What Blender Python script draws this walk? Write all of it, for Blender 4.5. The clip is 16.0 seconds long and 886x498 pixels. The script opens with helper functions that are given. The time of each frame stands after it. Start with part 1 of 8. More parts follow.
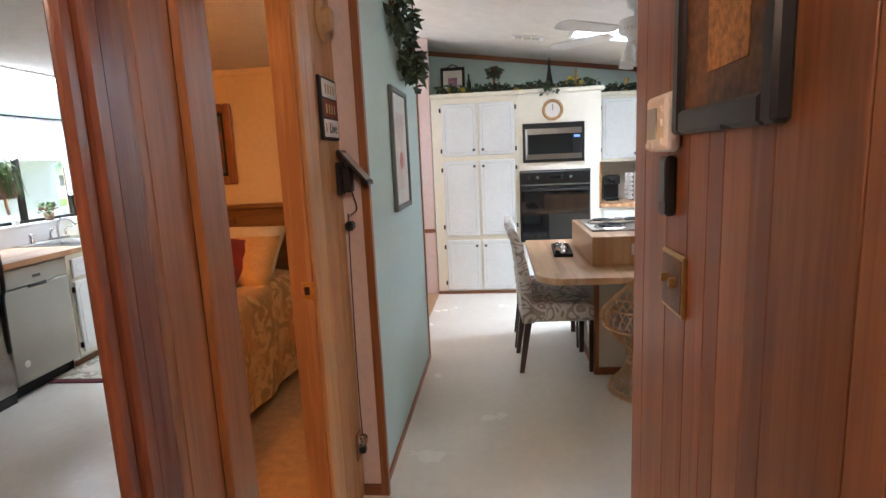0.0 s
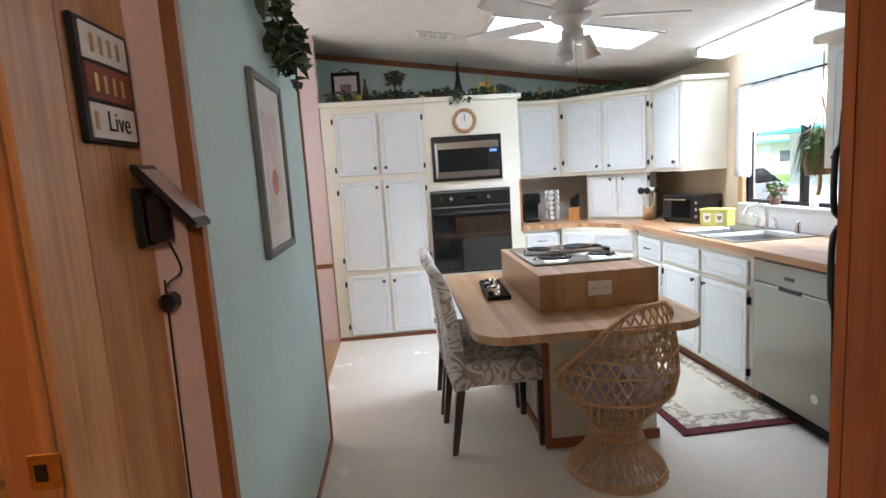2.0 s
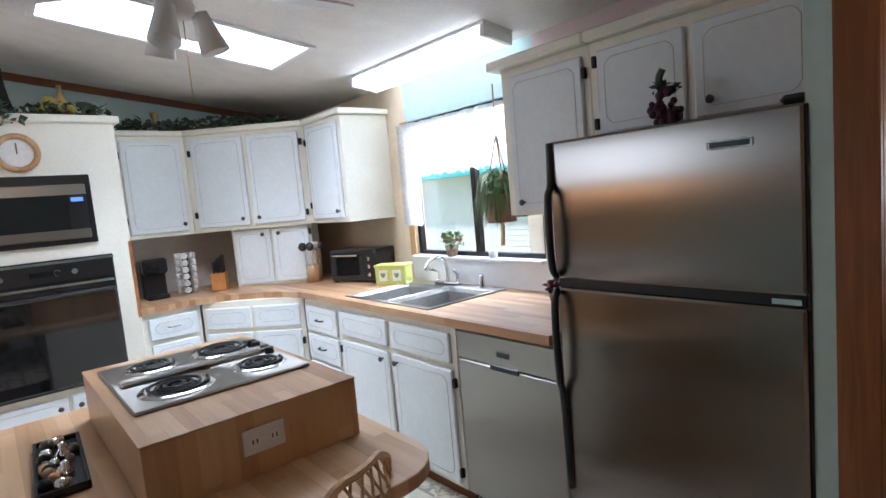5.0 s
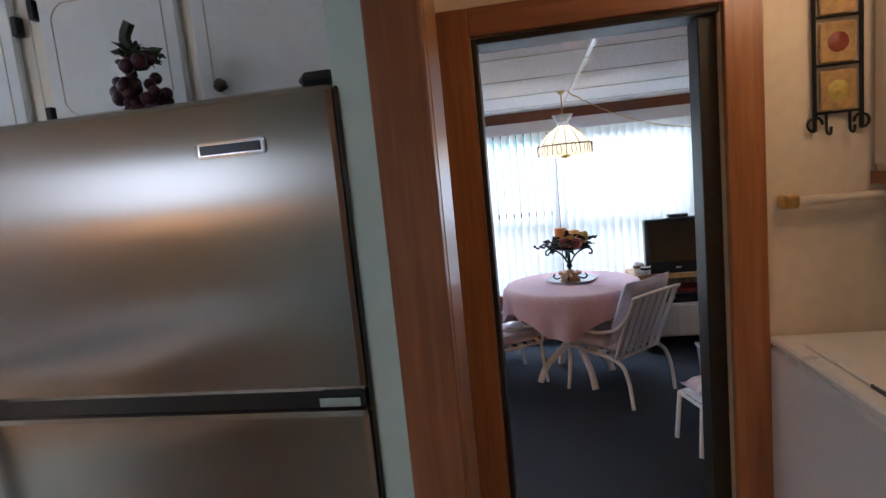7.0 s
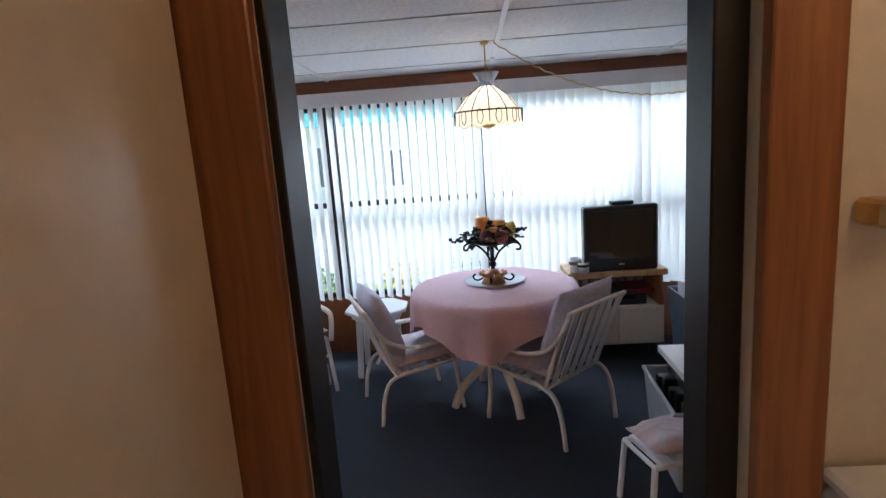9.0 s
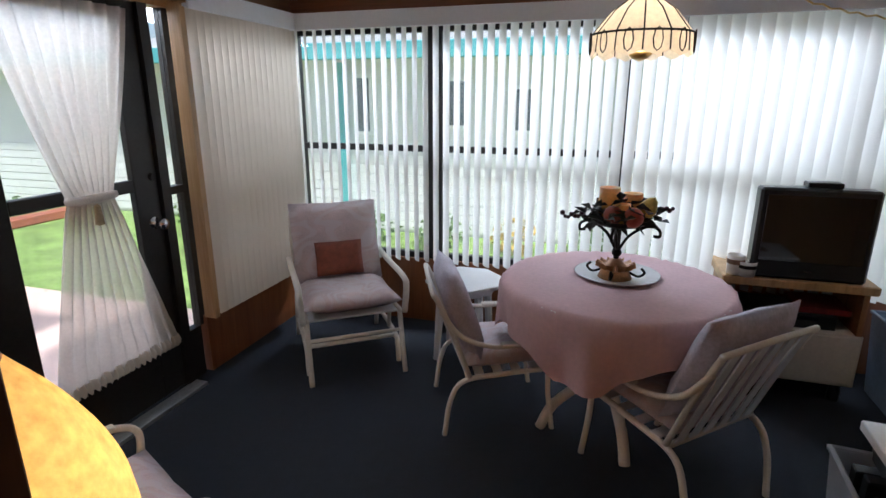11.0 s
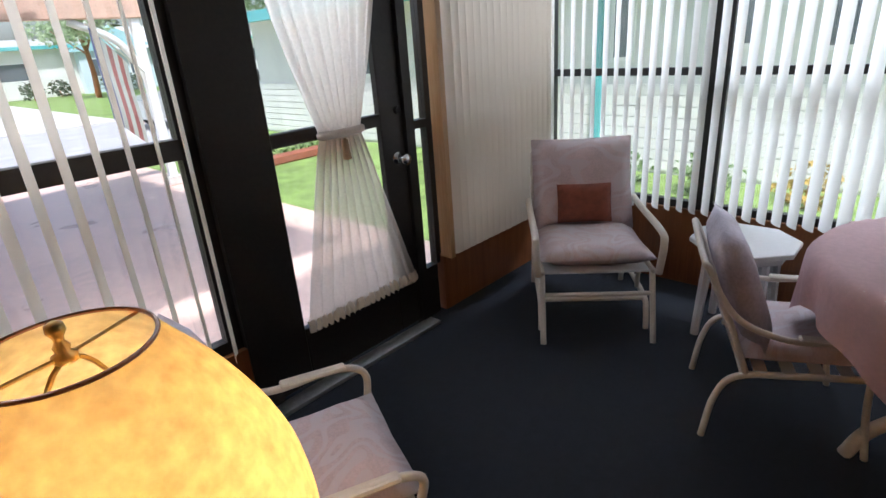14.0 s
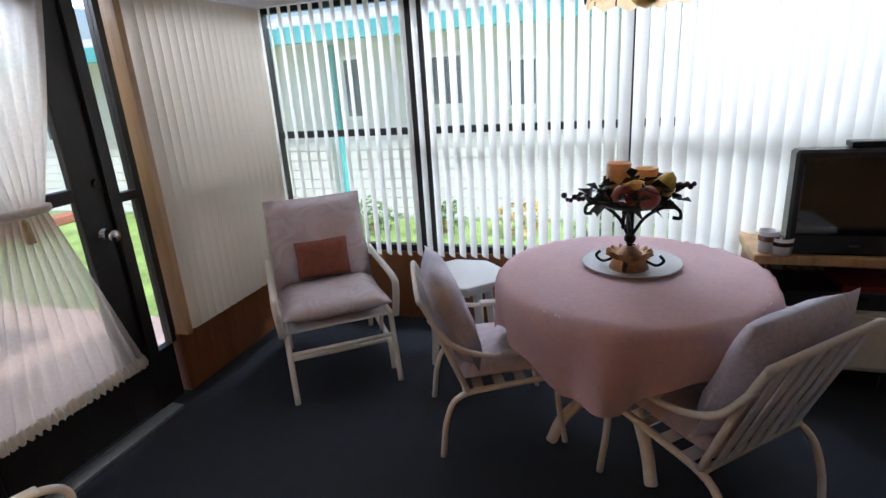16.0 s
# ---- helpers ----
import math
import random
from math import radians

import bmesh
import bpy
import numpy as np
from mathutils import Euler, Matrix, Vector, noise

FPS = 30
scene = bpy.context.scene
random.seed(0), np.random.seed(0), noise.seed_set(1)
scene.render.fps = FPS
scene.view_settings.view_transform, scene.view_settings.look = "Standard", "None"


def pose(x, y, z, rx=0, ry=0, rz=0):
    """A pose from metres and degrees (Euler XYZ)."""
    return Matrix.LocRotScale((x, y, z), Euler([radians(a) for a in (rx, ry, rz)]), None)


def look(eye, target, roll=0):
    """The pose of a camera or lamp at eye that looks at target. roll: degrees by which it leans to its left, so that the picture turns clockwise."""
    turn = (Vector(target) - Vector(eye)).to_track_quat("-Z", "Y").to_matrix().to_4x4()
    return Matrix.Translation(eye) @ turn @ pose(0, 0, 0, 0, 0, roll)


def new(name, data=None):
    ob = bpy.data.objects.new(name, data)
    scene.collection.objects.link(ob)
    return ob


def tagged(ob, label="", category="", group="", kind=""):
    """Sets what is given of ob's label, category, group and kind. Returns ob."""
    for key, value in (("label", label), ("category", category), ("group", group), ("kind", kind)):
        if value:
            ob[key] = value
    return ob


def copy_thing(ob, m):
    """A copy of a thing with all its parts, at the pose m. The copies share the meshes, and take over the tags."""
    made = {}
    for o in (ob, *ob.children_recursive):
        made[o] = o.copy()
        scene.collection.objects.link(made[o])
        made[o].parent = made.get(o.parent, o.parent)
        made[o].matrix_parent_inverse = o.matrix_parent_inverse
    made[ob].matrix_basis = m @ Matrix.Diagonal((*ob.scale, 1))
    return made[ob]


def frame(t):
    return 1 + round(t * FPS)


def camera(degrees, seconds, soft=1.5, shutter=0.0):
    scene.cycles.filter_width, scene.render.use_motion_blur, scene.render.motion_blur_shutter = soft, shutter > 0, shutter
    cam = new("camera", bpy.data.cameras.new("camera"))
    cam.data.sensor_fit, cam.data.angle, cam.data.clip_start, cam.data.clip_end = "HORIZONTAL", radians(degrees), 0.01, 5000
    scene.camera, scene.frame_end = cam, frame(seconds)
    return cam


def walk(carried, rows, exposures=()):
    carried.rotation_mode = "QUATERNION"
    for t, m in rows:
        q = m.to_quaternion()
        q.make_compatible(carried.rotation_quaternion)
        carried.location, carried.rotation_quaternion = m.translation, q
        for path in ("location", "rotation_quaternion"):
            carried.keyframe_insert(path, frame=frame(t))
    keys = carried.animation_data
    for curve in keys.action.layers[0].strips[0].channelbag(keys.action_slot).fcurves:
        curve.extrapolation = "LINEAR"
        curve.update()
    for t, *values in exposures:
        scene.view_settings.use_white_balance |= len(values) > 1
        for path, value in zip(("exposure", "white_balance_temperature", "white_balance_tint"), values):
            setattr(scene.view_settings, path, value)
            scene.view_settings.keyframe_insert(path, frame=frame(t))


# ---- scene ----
cam = camera(78.8, 16.0)
PATH = [
    (0, (0.193, 0.201, 1.487), (-0.02, 2.162, 1.156), -2.6),
    (0.5, (0.159, 0.399, 1.484), (-0.053, 2.363, 1.172), -2.7),
    (1, (0.136, 0.638, 1.475), (0.006, 2.611, 1.172), -2.7),
    (1.5, (0.131, 0.882, 1.472), (0.007, 2.858, 1.185), -2.1),
    (2, (0.108, 1.109, 1.479), (0.265, 3.083, 1.201), -3.7),
    (2.5, (0.112, 1.33, 1.462), (0.351, 3.298, 1.2), -3.0),
    (3, (0.151, 1.511, 1.481), (0.402, 3.483, 1.265), -2.0),
    (3.2, (0.162, 1.583, 1.48), (0.457, 3.55, 1.272), -2.1),
    (5.3, (0.653, 2.245, 1.5), (2.103, 3.607, 1.298), -4.9),
    (5.5, (0.729, 2.272, 1.491), (2.274, 3.526, 1.289), -4.7),
    (6, (0.94, 2.304, 1.48), (2.658, 3.306, 1.264), -4.5),
    (6.5, (1.127, 2.313, 1.484), (2.972, 3.051, 1.263), -3.7),
    (7, (1.31, 2.342, 1.481), (3.269, 2.661, 1.237), -5.6),
    (7.5, (1.514, 2.298, 1.467), (3.496, 2.352, 1.205), -4.8),
    (8, (1.733, 2.221, 1.464), (3.71, 2.32, 1.178), -3.7),
    (8.2, (1.825, 2.206, 1.464), (3.798, 2.303, 1.148), -4.0),
    (10.3, (2.758, 2.172, 1.421), (4.707, 2.315, 0.993), -3.1),
    (10.5, (2.82, 2.167, 1.416), (4.754, 2.327, 0.932), -2.9),
    (11, (3.001, 2.126, 1.427), (4.843, 2.688, 0.887), 0.1),
    (11.5, (3.095, 2.153, 1.411), (4.772, 3.095, 0.86), -1.3),
    (12, (3.176, 2.189, 1.39), (4.749, 3.25, 0.758), -1.8),
    (12.5, (3.248, 2.258, 1.372), (4.701, 3.448, 0.686), -2.2),
    (13, (3.286, 2.301, 1.359), (4.626, 3.604, 0.648), -2.6),
    (13.5, (3.301, 2.316, 1.356), (4.602, 3.636, 0.604), -4.1),
    (14, (3.308, 2.312, 1.365), (4.656, 3.595, 0.633), -4.2),
    (14.5, (3.313, 2.265, 1.372), (4.779, 3.431, 0.671), -3.7),
    (15, (3.321, 2.221, 1.385), (4.933, 3.187, 0.7), -2.8),
    (15.5, (3.328, 2.165, 1.378), (5.05, 2.962, 0.744), -3.3),
    (16, (3.354, 2.117, 1.395), (5.162, 2.721, 0.789), -3.8),
]
EXPOSURES = [(0, 1.35, 5750, 11), (1.5, 1.12, 5750, 11), (3.2, 1.08, 5700, 11), (5.3, 0.76, 5450, 12), (7, 1.02, 5250, 13), (8.2, 1.12, 5150, 13), (10.3, 0.34, 5650, 12), (12, 0.36, 5900, 13), (14.5, 0.38, 5900, 13), (16, 0.46, 5800, 13)]
walk(cam, [(t, look(eye, target, roll)) for t, eye, target, roll in PATH], EXPOSURES)

# ---- world, sun, lamps ----
world = bpy.data.worlds.new("world")
scene.world = world
world.use_nodes = True
sky = world.node_tree.nodes.new("ShaderNodeTexSky")
sky.sky_type, sky.sun_disc = "NISHITA", False
sky.sun_elevation, sky.sun_rotation = radians(57), radians(219)
sky.air_density, sky.dust_density = 1.0, 3.0
back = world.node_tree.nodes["Background"]
back.inputs[1].default_value = 0.15
world.node_tree.links.new(sky.outputs[0], back.inputs[0])


def lamp(name, kind, place, target, power, color, size=0.2, size_y=None, spread=180):
    data = bpy.data.lights.new(name, kind)
    data.energy, data.color = power, color
    if kind == "AREA":
        data.size = size
        if size_y:
            data.shape, data.size_y = "RECTANGLE", size_y
            data.spread = radians(spread)
    elif kind == "POINT":
        data.shadow_soft_size = size
    ob = new(name, data)
    ob.matrix_world = look(place, target)
    return tagged(ob, kind="structure")


sun = new("sun", bpy.data.lights.new("sun", "SUN"))
sun.data.energy, sun.data.angle, sun.data.color = 4.6, radians(3), (1.0, 0.95, 0.88)
sun.matrix_world = look((0, 0, 10), (4.0, 5.0, 0))
DAY = (0.86, 0.93, 1.0)
lamp("window_daylight_sink", "AREA", (3.12, 4.62, 2.12), (2.2, 4.5, 0.6), 46, DAY, 1.1, 0.35)
lamp("window_daylight_east", "AREA", (7.7, 2.0, 2.7), (5.2, 2.0, 0.3), 150, DAY, 4.2, 1.0)
lamp("window_daylight_north", "AREA", (4.75, 4.75, 2.02), (4.75, 3.2, 0.2), 44, DAY, 3.1, 0.45)
lamp("skylight_daylight_a", "AREA", (1.5, 5.18, 2.36), (1.5, 5.1, 0), 10, (0.95, 0.97, 1.0), 1.1, 0.4, 115)
lamp("living_room_window_daylight", "AREA", (-1.63, 5.3, 1.70), (2, 5.3, 1.6), 9, DAY, 2.25, 0.42)
lamp("bedside_bulb", "POINT", (-2.62, 3.82, 1.44), (0, 0, 0), 3.2, (1.0, 0.42, 0.09), 0.05)
# Fill lamp without a fixture, added over the bed to brighten the room.
lamp("bedroom_fill", "POINT", (-1.7, 1.7, 2.0), (0, 0, 0), 18, (1.0, 0.39, 0.06), 0.1)
lamp("utility_bulb", "POINT", (2.45, 1.5, 2.1), (0, 0, 0), 2.9, (1.0, 0.64, 0.32), 0.1)
# Unseen fill lamp behind the starting point, added to brighten the hall panels.
lamp("hall_fill", "POINT", (0.43, -0.35, 2.25), (0, 0, 0), 20, (1.0, 0.78, 0.56), 0.1)
lamp("pendant_bulb", "POINT", (5.354, 2.044, 1.66), (0, 0, 0), 2.0, (1.0, 0.8, 0.58), 0.05)
lamp("table_lamp_bulb", "POINT", (3.39, 2.955, 0.815), (0, 0, 0), 4.0, (1.0, 0.65, 0.33), 0.03)


# ---- materials ----
def mat(name, color, rough=0.5, metal=0.0, vary=0.12, scale=6.0, bump=0.0, bscale=60.0, stretch=(1, 1, 1), trans=0.0, emit=0.0, ecolor=None, coat=0.0, rand=0.0, sss=0.0):
    """A principled material with colour variation at two scales, a fine bump and a little randomness from object to object."""
    m = bpy.data.materials.new(name)
    m.use_nodes = True
    nt = m.node_tree
    N, L = nt.nodes, nt.links
    b = N["Principled BSDF"]
    co = N.new("ShaderNodeTexCoord")
    mp = N.new("ShaderNodeMapping")
    mp.inputs["Scale"].default_value = stretch
    L.new(co.outputs["Object"], mp.inputs[0])
    big, small = N.new("ShaderNodeTexNoise"), N.new("ShaderNodeTexNoise")
    big.inputs["Scale"].default_value, small.inputs["Scale"].default_value = scale, scale * 9
    big.inputs["Detail"].default_value = small.inputs["Detail"].default_value = 4
    L.new(mp.outputs[0], big.inputs[0])
    L.new(mp.outputs[0], small.inputs[0])
    add = N.new("ShaderNodeMath")
    add.operation = "ADD"
    L.new(big.outputs[0], add.inputs[0])
    L.new(small.outputs[0], add.inputs[1])
    last = add.outputs[0]
    if rand:
        info, mul, add2 = N.new("ShaderNodeObjectInfo"), N.new("ShaderNodeMath"), N.new("ShaderNodeMath")
        mul.operation, mul.inputs[1].default_value = "MULTIPLY_ADD", rand
        mul.inputs[2].default_value = -rand / 2
        L.new(info.outputs["Random"], mul.inputs[0])
        add2.operation = "ADD"
        L.new(last, add2.inputs[0])
        L.new(mul.outputs[0], add2.inputs[1])
        last = add2.outputs[0]
    ramp = N.new("ShaderNodeValToRGB")
    half = N.new("ShaderNodeMath")
    half.operation, half.inputs[1].default_value = "MULTIPLY", 0.5
    L.new(last, half.inputs[0])
    L.new(half.outputs[0], ramp.inputs[0])
    lo = [max(0.0, c * (1 - vary * 2)) for c in color]
    hi = [min(1.0, c * (1 + vary * 2)) for c in color]
    ramp.color_ramp.elements[0].position, ramp.color_ramp.elements[1].position = 0.3, 0.7
    ramp.color_ramp.elements[0].color, ramp.color_ramp.elements[1].color = (*lo, 1), (*hi, 1)
    L.new(ramp.outputs[0], b.inputs["Base Color"])
    rr = N.new("ShaderNodeMapRange")
    rr.inputs[3].default_value, rr.inputs[4].default_value = max(0.0, rough - min(0.08, rough * 0.3)), min(1.0, rough + min(0.08, rough * 0.3))
    L.new(big.outputs[0], rr.inputs[0])
    if "brushed" in name:
        b.inputs["Roughness"].default_value = rough
    else:
        L.new(rr.outputs[0], b.inputs["Roughness"])
    b.inputs["Metallic"].default_value = metal
    b.inputs["Coat Weight"].default_value = coat
    b.inputs["Transmission Weight"].default_value = trans
    if sss:
        b.inputs["Subsurface Weight"].default_value = sss
    if emit:
        b.inputs["Emission Strength"].default_value = emit
        b.inputs["Emission Color"].default_value = (*(ecolor or color), 1)
    if bump:
        bt, bn = N.new("ShaderNodeTexNoise"), N.new("ShaderNodeBump")
        bt.inputs["Scale"].default_value, bt.inputs["Detail"].default_value = bscale, 5
        L.new(mp.outputs[0], bt.inputs[0])
        L.new(bt.outputs[0], bn.inputs["Height"])
        bn.inputs["Strength"].default_value, bn.inputs["Distance"].default_value = bump, 0.004
        L.new(bn.outputs[0], b.inputs["Normal"])
    if metal > 0.9 and "brushed" in name:
        tan = N.new("ShaderNodeTangent")
        tan.direction_type, tan.axis = "RADIAL", "Z"
        L.new(tan.outputs[0], b.inputs["Tangent"])
        b.inputs["Anisotropic"].default_value, b.inputs["Anisotropic Rotation"].default_value = 0.92, 0.0
    return m


def wood(name, dark, light, rough=0.4, axis="z", scale=3.0, coat=0.15, rand=0.5):
    """Wood with grain along one axis of the object."""
    m = bpy.data.materials.new(name)
    m.use_nodes = True
    nt = m.node_tree
    N, L = nt.nodes, nt.links
    b = N["Principled BSDF"]
    co, mp, info = N.new("ShaderNodeTexCoord"), N.new("ShaderNodeMapping"), N.new("ShaderNodeObjectInfo")
    mp.inputs["Scale"].default_value = {"z": (12, 12, 0.7), "x": (0.7, 12, 12), "y": (12, 0.7, 12)}[axis]
    L.new(co.outputs["Object"], mp.inputs[0])
    off = N.new("ShaderNodeVectorMath")
    off.operation = "ADD"
    sc = N.new("ShaderNodeVectorMath")
    sc.operation, sc.inputs[3].default_value = "SCALE", 37.0
    L.new(info.outputs["Random"], sc.inputs[0])
    L.new(mp.outputs[0], off.inputs[0])
    L.new(sc.outputs[0], off.inputs[1])
    g1, g2 = N.new("ShaderNodeTexNoise"), N.new("ShaderNodeTexNoise")
    for g, s, d in ((g1, scale * 0.45, 2.0), (g2, scale * 2.2, 6.0)):
        g.inputs["Scale"].default_value, g.inputs["Detail"].default_value, g.inputs["Distortion"].default_value = s, d, 0.6
        L.new(off.outputs[0], g.inputs[0])
    mix = N.new("ShaderNodeMath")
    mix.operation = "ADD"
    L.new(g1.outputs[0], mix.inputs[0])
    L.new(g2.outputs[0], mix.inputs[1])
    rnd = N.new("ShaderNodeMath")
    rnd.operation, rnd.inputs[1].default_value = "MULTIPLY_ADD", rand
    L.new(info.outputs["Random"], rnd.inputs[0])
    L.new(mix.outputs[0], rnd.inputs[2])
    half = N.new("ShaderNodeMath")
    half.operation, half.inputs[1].default_value = "MULTIPLY_ADD", 0.5
    half.inputs[2].default_value = -rand / 4
    L.new(rnd.outputs[0], half.inputs[0])
    ramp = N.new("ShaderNodeValToRGB")
    ramp.color_ramp.elements[0].position, ramp.color_ramp.elements[1].position = 0.33, 0.67
    ramp.color_ramp.elements[0].color, ramp.color_ramp.elements[1].color = (*dark, 1), (*light, 1)
    L.new(half.outputs[0], ramp.inputs[0])
    L.new(ramp.outputs[0], b.inputs["Base Color"])
    b.inputs["Roughness"].default_value = rough
    b.inputs["Coat Weight"].default_value, b.inputs["Coat Roughness"].default_value = coat, 0.25
    bn = N.new("ShaderNodeBump")
    bn.inputs["Strength"].default_value, bn.inputs["Distance"].default_value = 0.15, 0.002
    L.new(g2.outputs[0], bn.inputs["Height"])
    L.new(bn.outputs[0], b.inputs["Normal"])
    return m


def translucent(name, color, amount=0.5, rough=0.8, pattern=0.0, scale=20.0, see=0.0):
    """A thin cloth or vinyl that lets light through; see: how much is open weave."""
    m = mat(name, color, rough, vary=pattern, scale=scale)
    nt = m.node_tree
    N, L = nt.nodes, nt.links
    b, out = N["Principled BSDF"], N["Material Output"]
    t, mx = N.new("ShaderNodeBsdfTranslucent"), N.new("ShaderNodeMixShader")
    L.new(b.inputs["Base Color"].links[0].from_socket, t.inputs[0])
    mx.inputs[0].default_value = amount
    L.new(b.outputs[0], mx.inputs[1])
    L.new(t.outputs[0], mx.inputs[2])
    last = mx.outputs[0]
    if see:
        tr, mx2 = N.new("ShaderNodeBsdfTransparent"), N.new("ShaderNodeMixShader")
        mx2.inputs[0].default_value = see
        L.new(last, mx2.inputs[1])
        L.new(tr.outputs[0], mx2.inputs[2])
        last = mx2.outputs[0]
    L.new(last, out.inputs[0])
    return m


def scrolled(name, ground, figure, scale=6.0, bands=5.0, share=0.42):
    """Woven cloth with curling bands, the level lines of a warped noise."""
    m = mat(name, ground, 0.8, vary=0.08, scale=14, bump=0.25, bscale=300)
    N, L = m.node_tree.nodes, m.node_tree.links
    b, co, w = N["Principled BSDF"], N.new("ShaderNodeTexCoord"), N.new("ShaderNodeTexNoise")
    w.inputs["Scale"].default_value, w.inputs["Distortion"].default_value, w.inputs["Detail"].default_value = scale, 1.6, 0.0
    L.new(co.outputs["Object"], w.inputs[0])
    mul, fr, r = N.new("ShaderNodeMath"), N.new("ShaderNodeMath"), N.new("ShaderNodeValToRGB")
    mul.operation, mul.inputs[1].default_value, fr.operation, fr.inputs[1].default_value = "MULTIPLY", bands, "PINGPONG", 0.5
    L.new(w.outputs[0], mul.inputs[0])
    L.new(mul.outputs[0], fr.inputs[0])
    L.new(fr.outputs[0], r.inputs[0])
    r.color_ramp.elements[0].position, r.color_ramp.elements[1].position = share * 0.5, share * 0.5 + 0.06
    mx = N.new("ShaderNodeMix")
    mx.data_type = "RGBA"
    src = b.inputs["Base Color"].links[0].from_socket
    L.new(r.outputs[0], mx.inputs[0])
    mx.inputs[6].default_value = (*figure, 1)
    L.new(src, mx.inputs[7])
    L.new(mx.outputs[2], b.inputs["Base Color"])
    return m


def block_laminate(name, tones, axis="y", width=0.042, rough=0.32):
    """Laminate printed with wooden staves along one axis, each stave with a tone and grain of its own."""
    m = wood(name, tones[0], tones[-1], rough, axis, 2.4)
    N, L = m.node_tree.nodes, m.node_tree.links
    b, co, sep = N["Principled BSDF"], N.new("ShaderNodeTexCoord"), N.new("ShaderNodeSeparateXYZ")
    L.new(co.outputs["Object"], sep.inputs[0])
    cross = {"y": (0, 1), "x": (1, 0), "z": (0, 2)}[axis]
    div, flo, ln, lf, comb, wn = N.new("ShaderNodeMath"), N.new("ShaderNodeMath"), N.new("ShaderNodeMath"), N.new("ShaderNodeMath"), N.new("ShaderNodeCombineXYZ"), N.new("ShaderNodeTexWhiteNoise")
    div.operation, div.inputs[1].default_value, flo.operation = "DIVIDE", width, "FLOOR"
    L.new(sep.outputs[cross[0]], div.inputs[0])
    L.new(div.outputs[0], flo.inputs[0])
    ln.operation, ln.inputs[1].default_value, lf.operation = "MULTIPLY_ADD", 1.6, "FLOOR"
    off = N.new("ShaderNodeMath")
    off.operation, off.inputs[1].default_value = "MULTIPLY", 0.37
    L.new(flo.outputs[0], off.inputs[0])
    L.new(sep.outputs[cross[1]], ln.inputs[0])
    L.new(off.outputs[0], ln.inputs[2])
    L.new(ln.outputs[0], lf.inputs[0])
    L.new(flo.outputs[0], comb.inputs[0])
    L.new(lf.outputs[0], comb.inputs[1])
    wn.noise_dimensions = "2D"
    L.new(comb.outputs[0], wn.inputs[0])
    ramp, mx = N.new("ShaderNodeValToRGB"), N.new("ShaderNodeMix")
    els = ramp.color_ramp.elements
    els[0].color, els[1].color = (*tones[0], 1), (*tones[-1], 1)
    for k, tone in enumerate(tones[1:-1]):
        els.new((k + 1) / (len(tones) - 1)).color = (*tone, 1)
    L.new(wn.outputs["Value"], ramp.inputs[0])
    mx.data_type = "RGBA"
    mx.inputs[0].default_value = 0.62
    src = b.inputs["Base Color"].links[0].from_socket
    L.new(src, mx.inputs[6])
    L.new(ramp.outputs[0], mx.inputs[7])
    L.new(mx.outputs[2], b.inputs["Base Color"])
    return m


def printed(name, base, ink, scale=9.0, width=0.08, rough=0.8, distort=2.5, second=None):
    """Cloth with a printed curling pattern."""
    m = mat(name, base, rough, vary=0.06, scale=12, bump=0.25, bscale=300)
    nt = m.node_tree
    N, L = nt.nodes, nt.links
    b = N["Principled BSDF"]
    co, w = N.new("ShaderNodeTexCoord"), N.new("ShaderNodeTexNoise")
    w.inputs["Scale"].default_value, w.inputs["Distortion"].default_value, w.inputs["Detail"].default_value = scale, distort, 1.0
    L.new(co.outputs["Object"], w.inputs[0])
    r = N.new("ShaderNodeValToRGB")
    r.color_ramp.elements[0].position, r.color_ramp.elements[1].position = 0.5 - width, 0.5 + width
    L.new(w.outputs[0], r.inputs[0])
    mx = N.new("ShaderNodeMix")
    mx.data_type = "RGBA"
    L.new(r.outputs[0], mx.inputs[0])
    src = b.inputs["Base Color"].links[0].from_socket
    L.new(src, mx.inputs[6])
    mx.inputs[7].default_value = (*ink, 1)
    last = mx.outputs[2]
    if second:
        n2, r2, mx2 = N.new("ShaderNodeTexNoise"), N.new("ShaderNodeValToRGB"), N.new("ShaderNodeMix")
        n2.inputs["Scale"].default_value = 5
        L.new(co.outputs["Object"], n2.inputs[0])
        r2.color_ramp.elements[0].position, r2.color_ramp.elements[1].position = 0.5, 0.62
        L.new(n2.outputs[0], r2.inputs[0])
        mx2.data_type = "RGBA"
        L.new(r2.outputs[0], mx2.inputs[0])
        L.new(last, mx2.inputs[6])
        mx2.inputs[7].default_value = (*second, 1)
        last = mx2.outputs[2]
    L.new(last, b.inputs["Base Color"])
    return m


VINYL = mat("cream_vinyl_floor", (0.76, 0.73, 0.66), 0.25, vary=0.03, scale=2.5, bump=0.05, bscale=40)
NAVY = mat("dark_blue_carpet", (0.0115, 0.0145, 0.0225), 0.95, vary=0.25, scale=30, bump=0.8, bscale=500)
TAN_CARPET = mat("tan_carpet", (0.4, 0.25, 0.13), 0.95, vary=0.15, scale=20, bump=0.6, bscale=400)
GREEN = mat("pale_green_paint", (0.53, 0.67, 0.645), 0.55, vary=0.03, scale=3, bump=0.05, bscale=200)
CREAM_WALL = mat("cream_wall", (0.72, 0.60, 0.44), 0.6, vary=0.04, scale=3, bump=0.05, bscale=150)
BED_WALL = mat("warm_bedroom_wall", (0.70, 0.52, 0.30), 0.7, vary=0.04, scale=3)
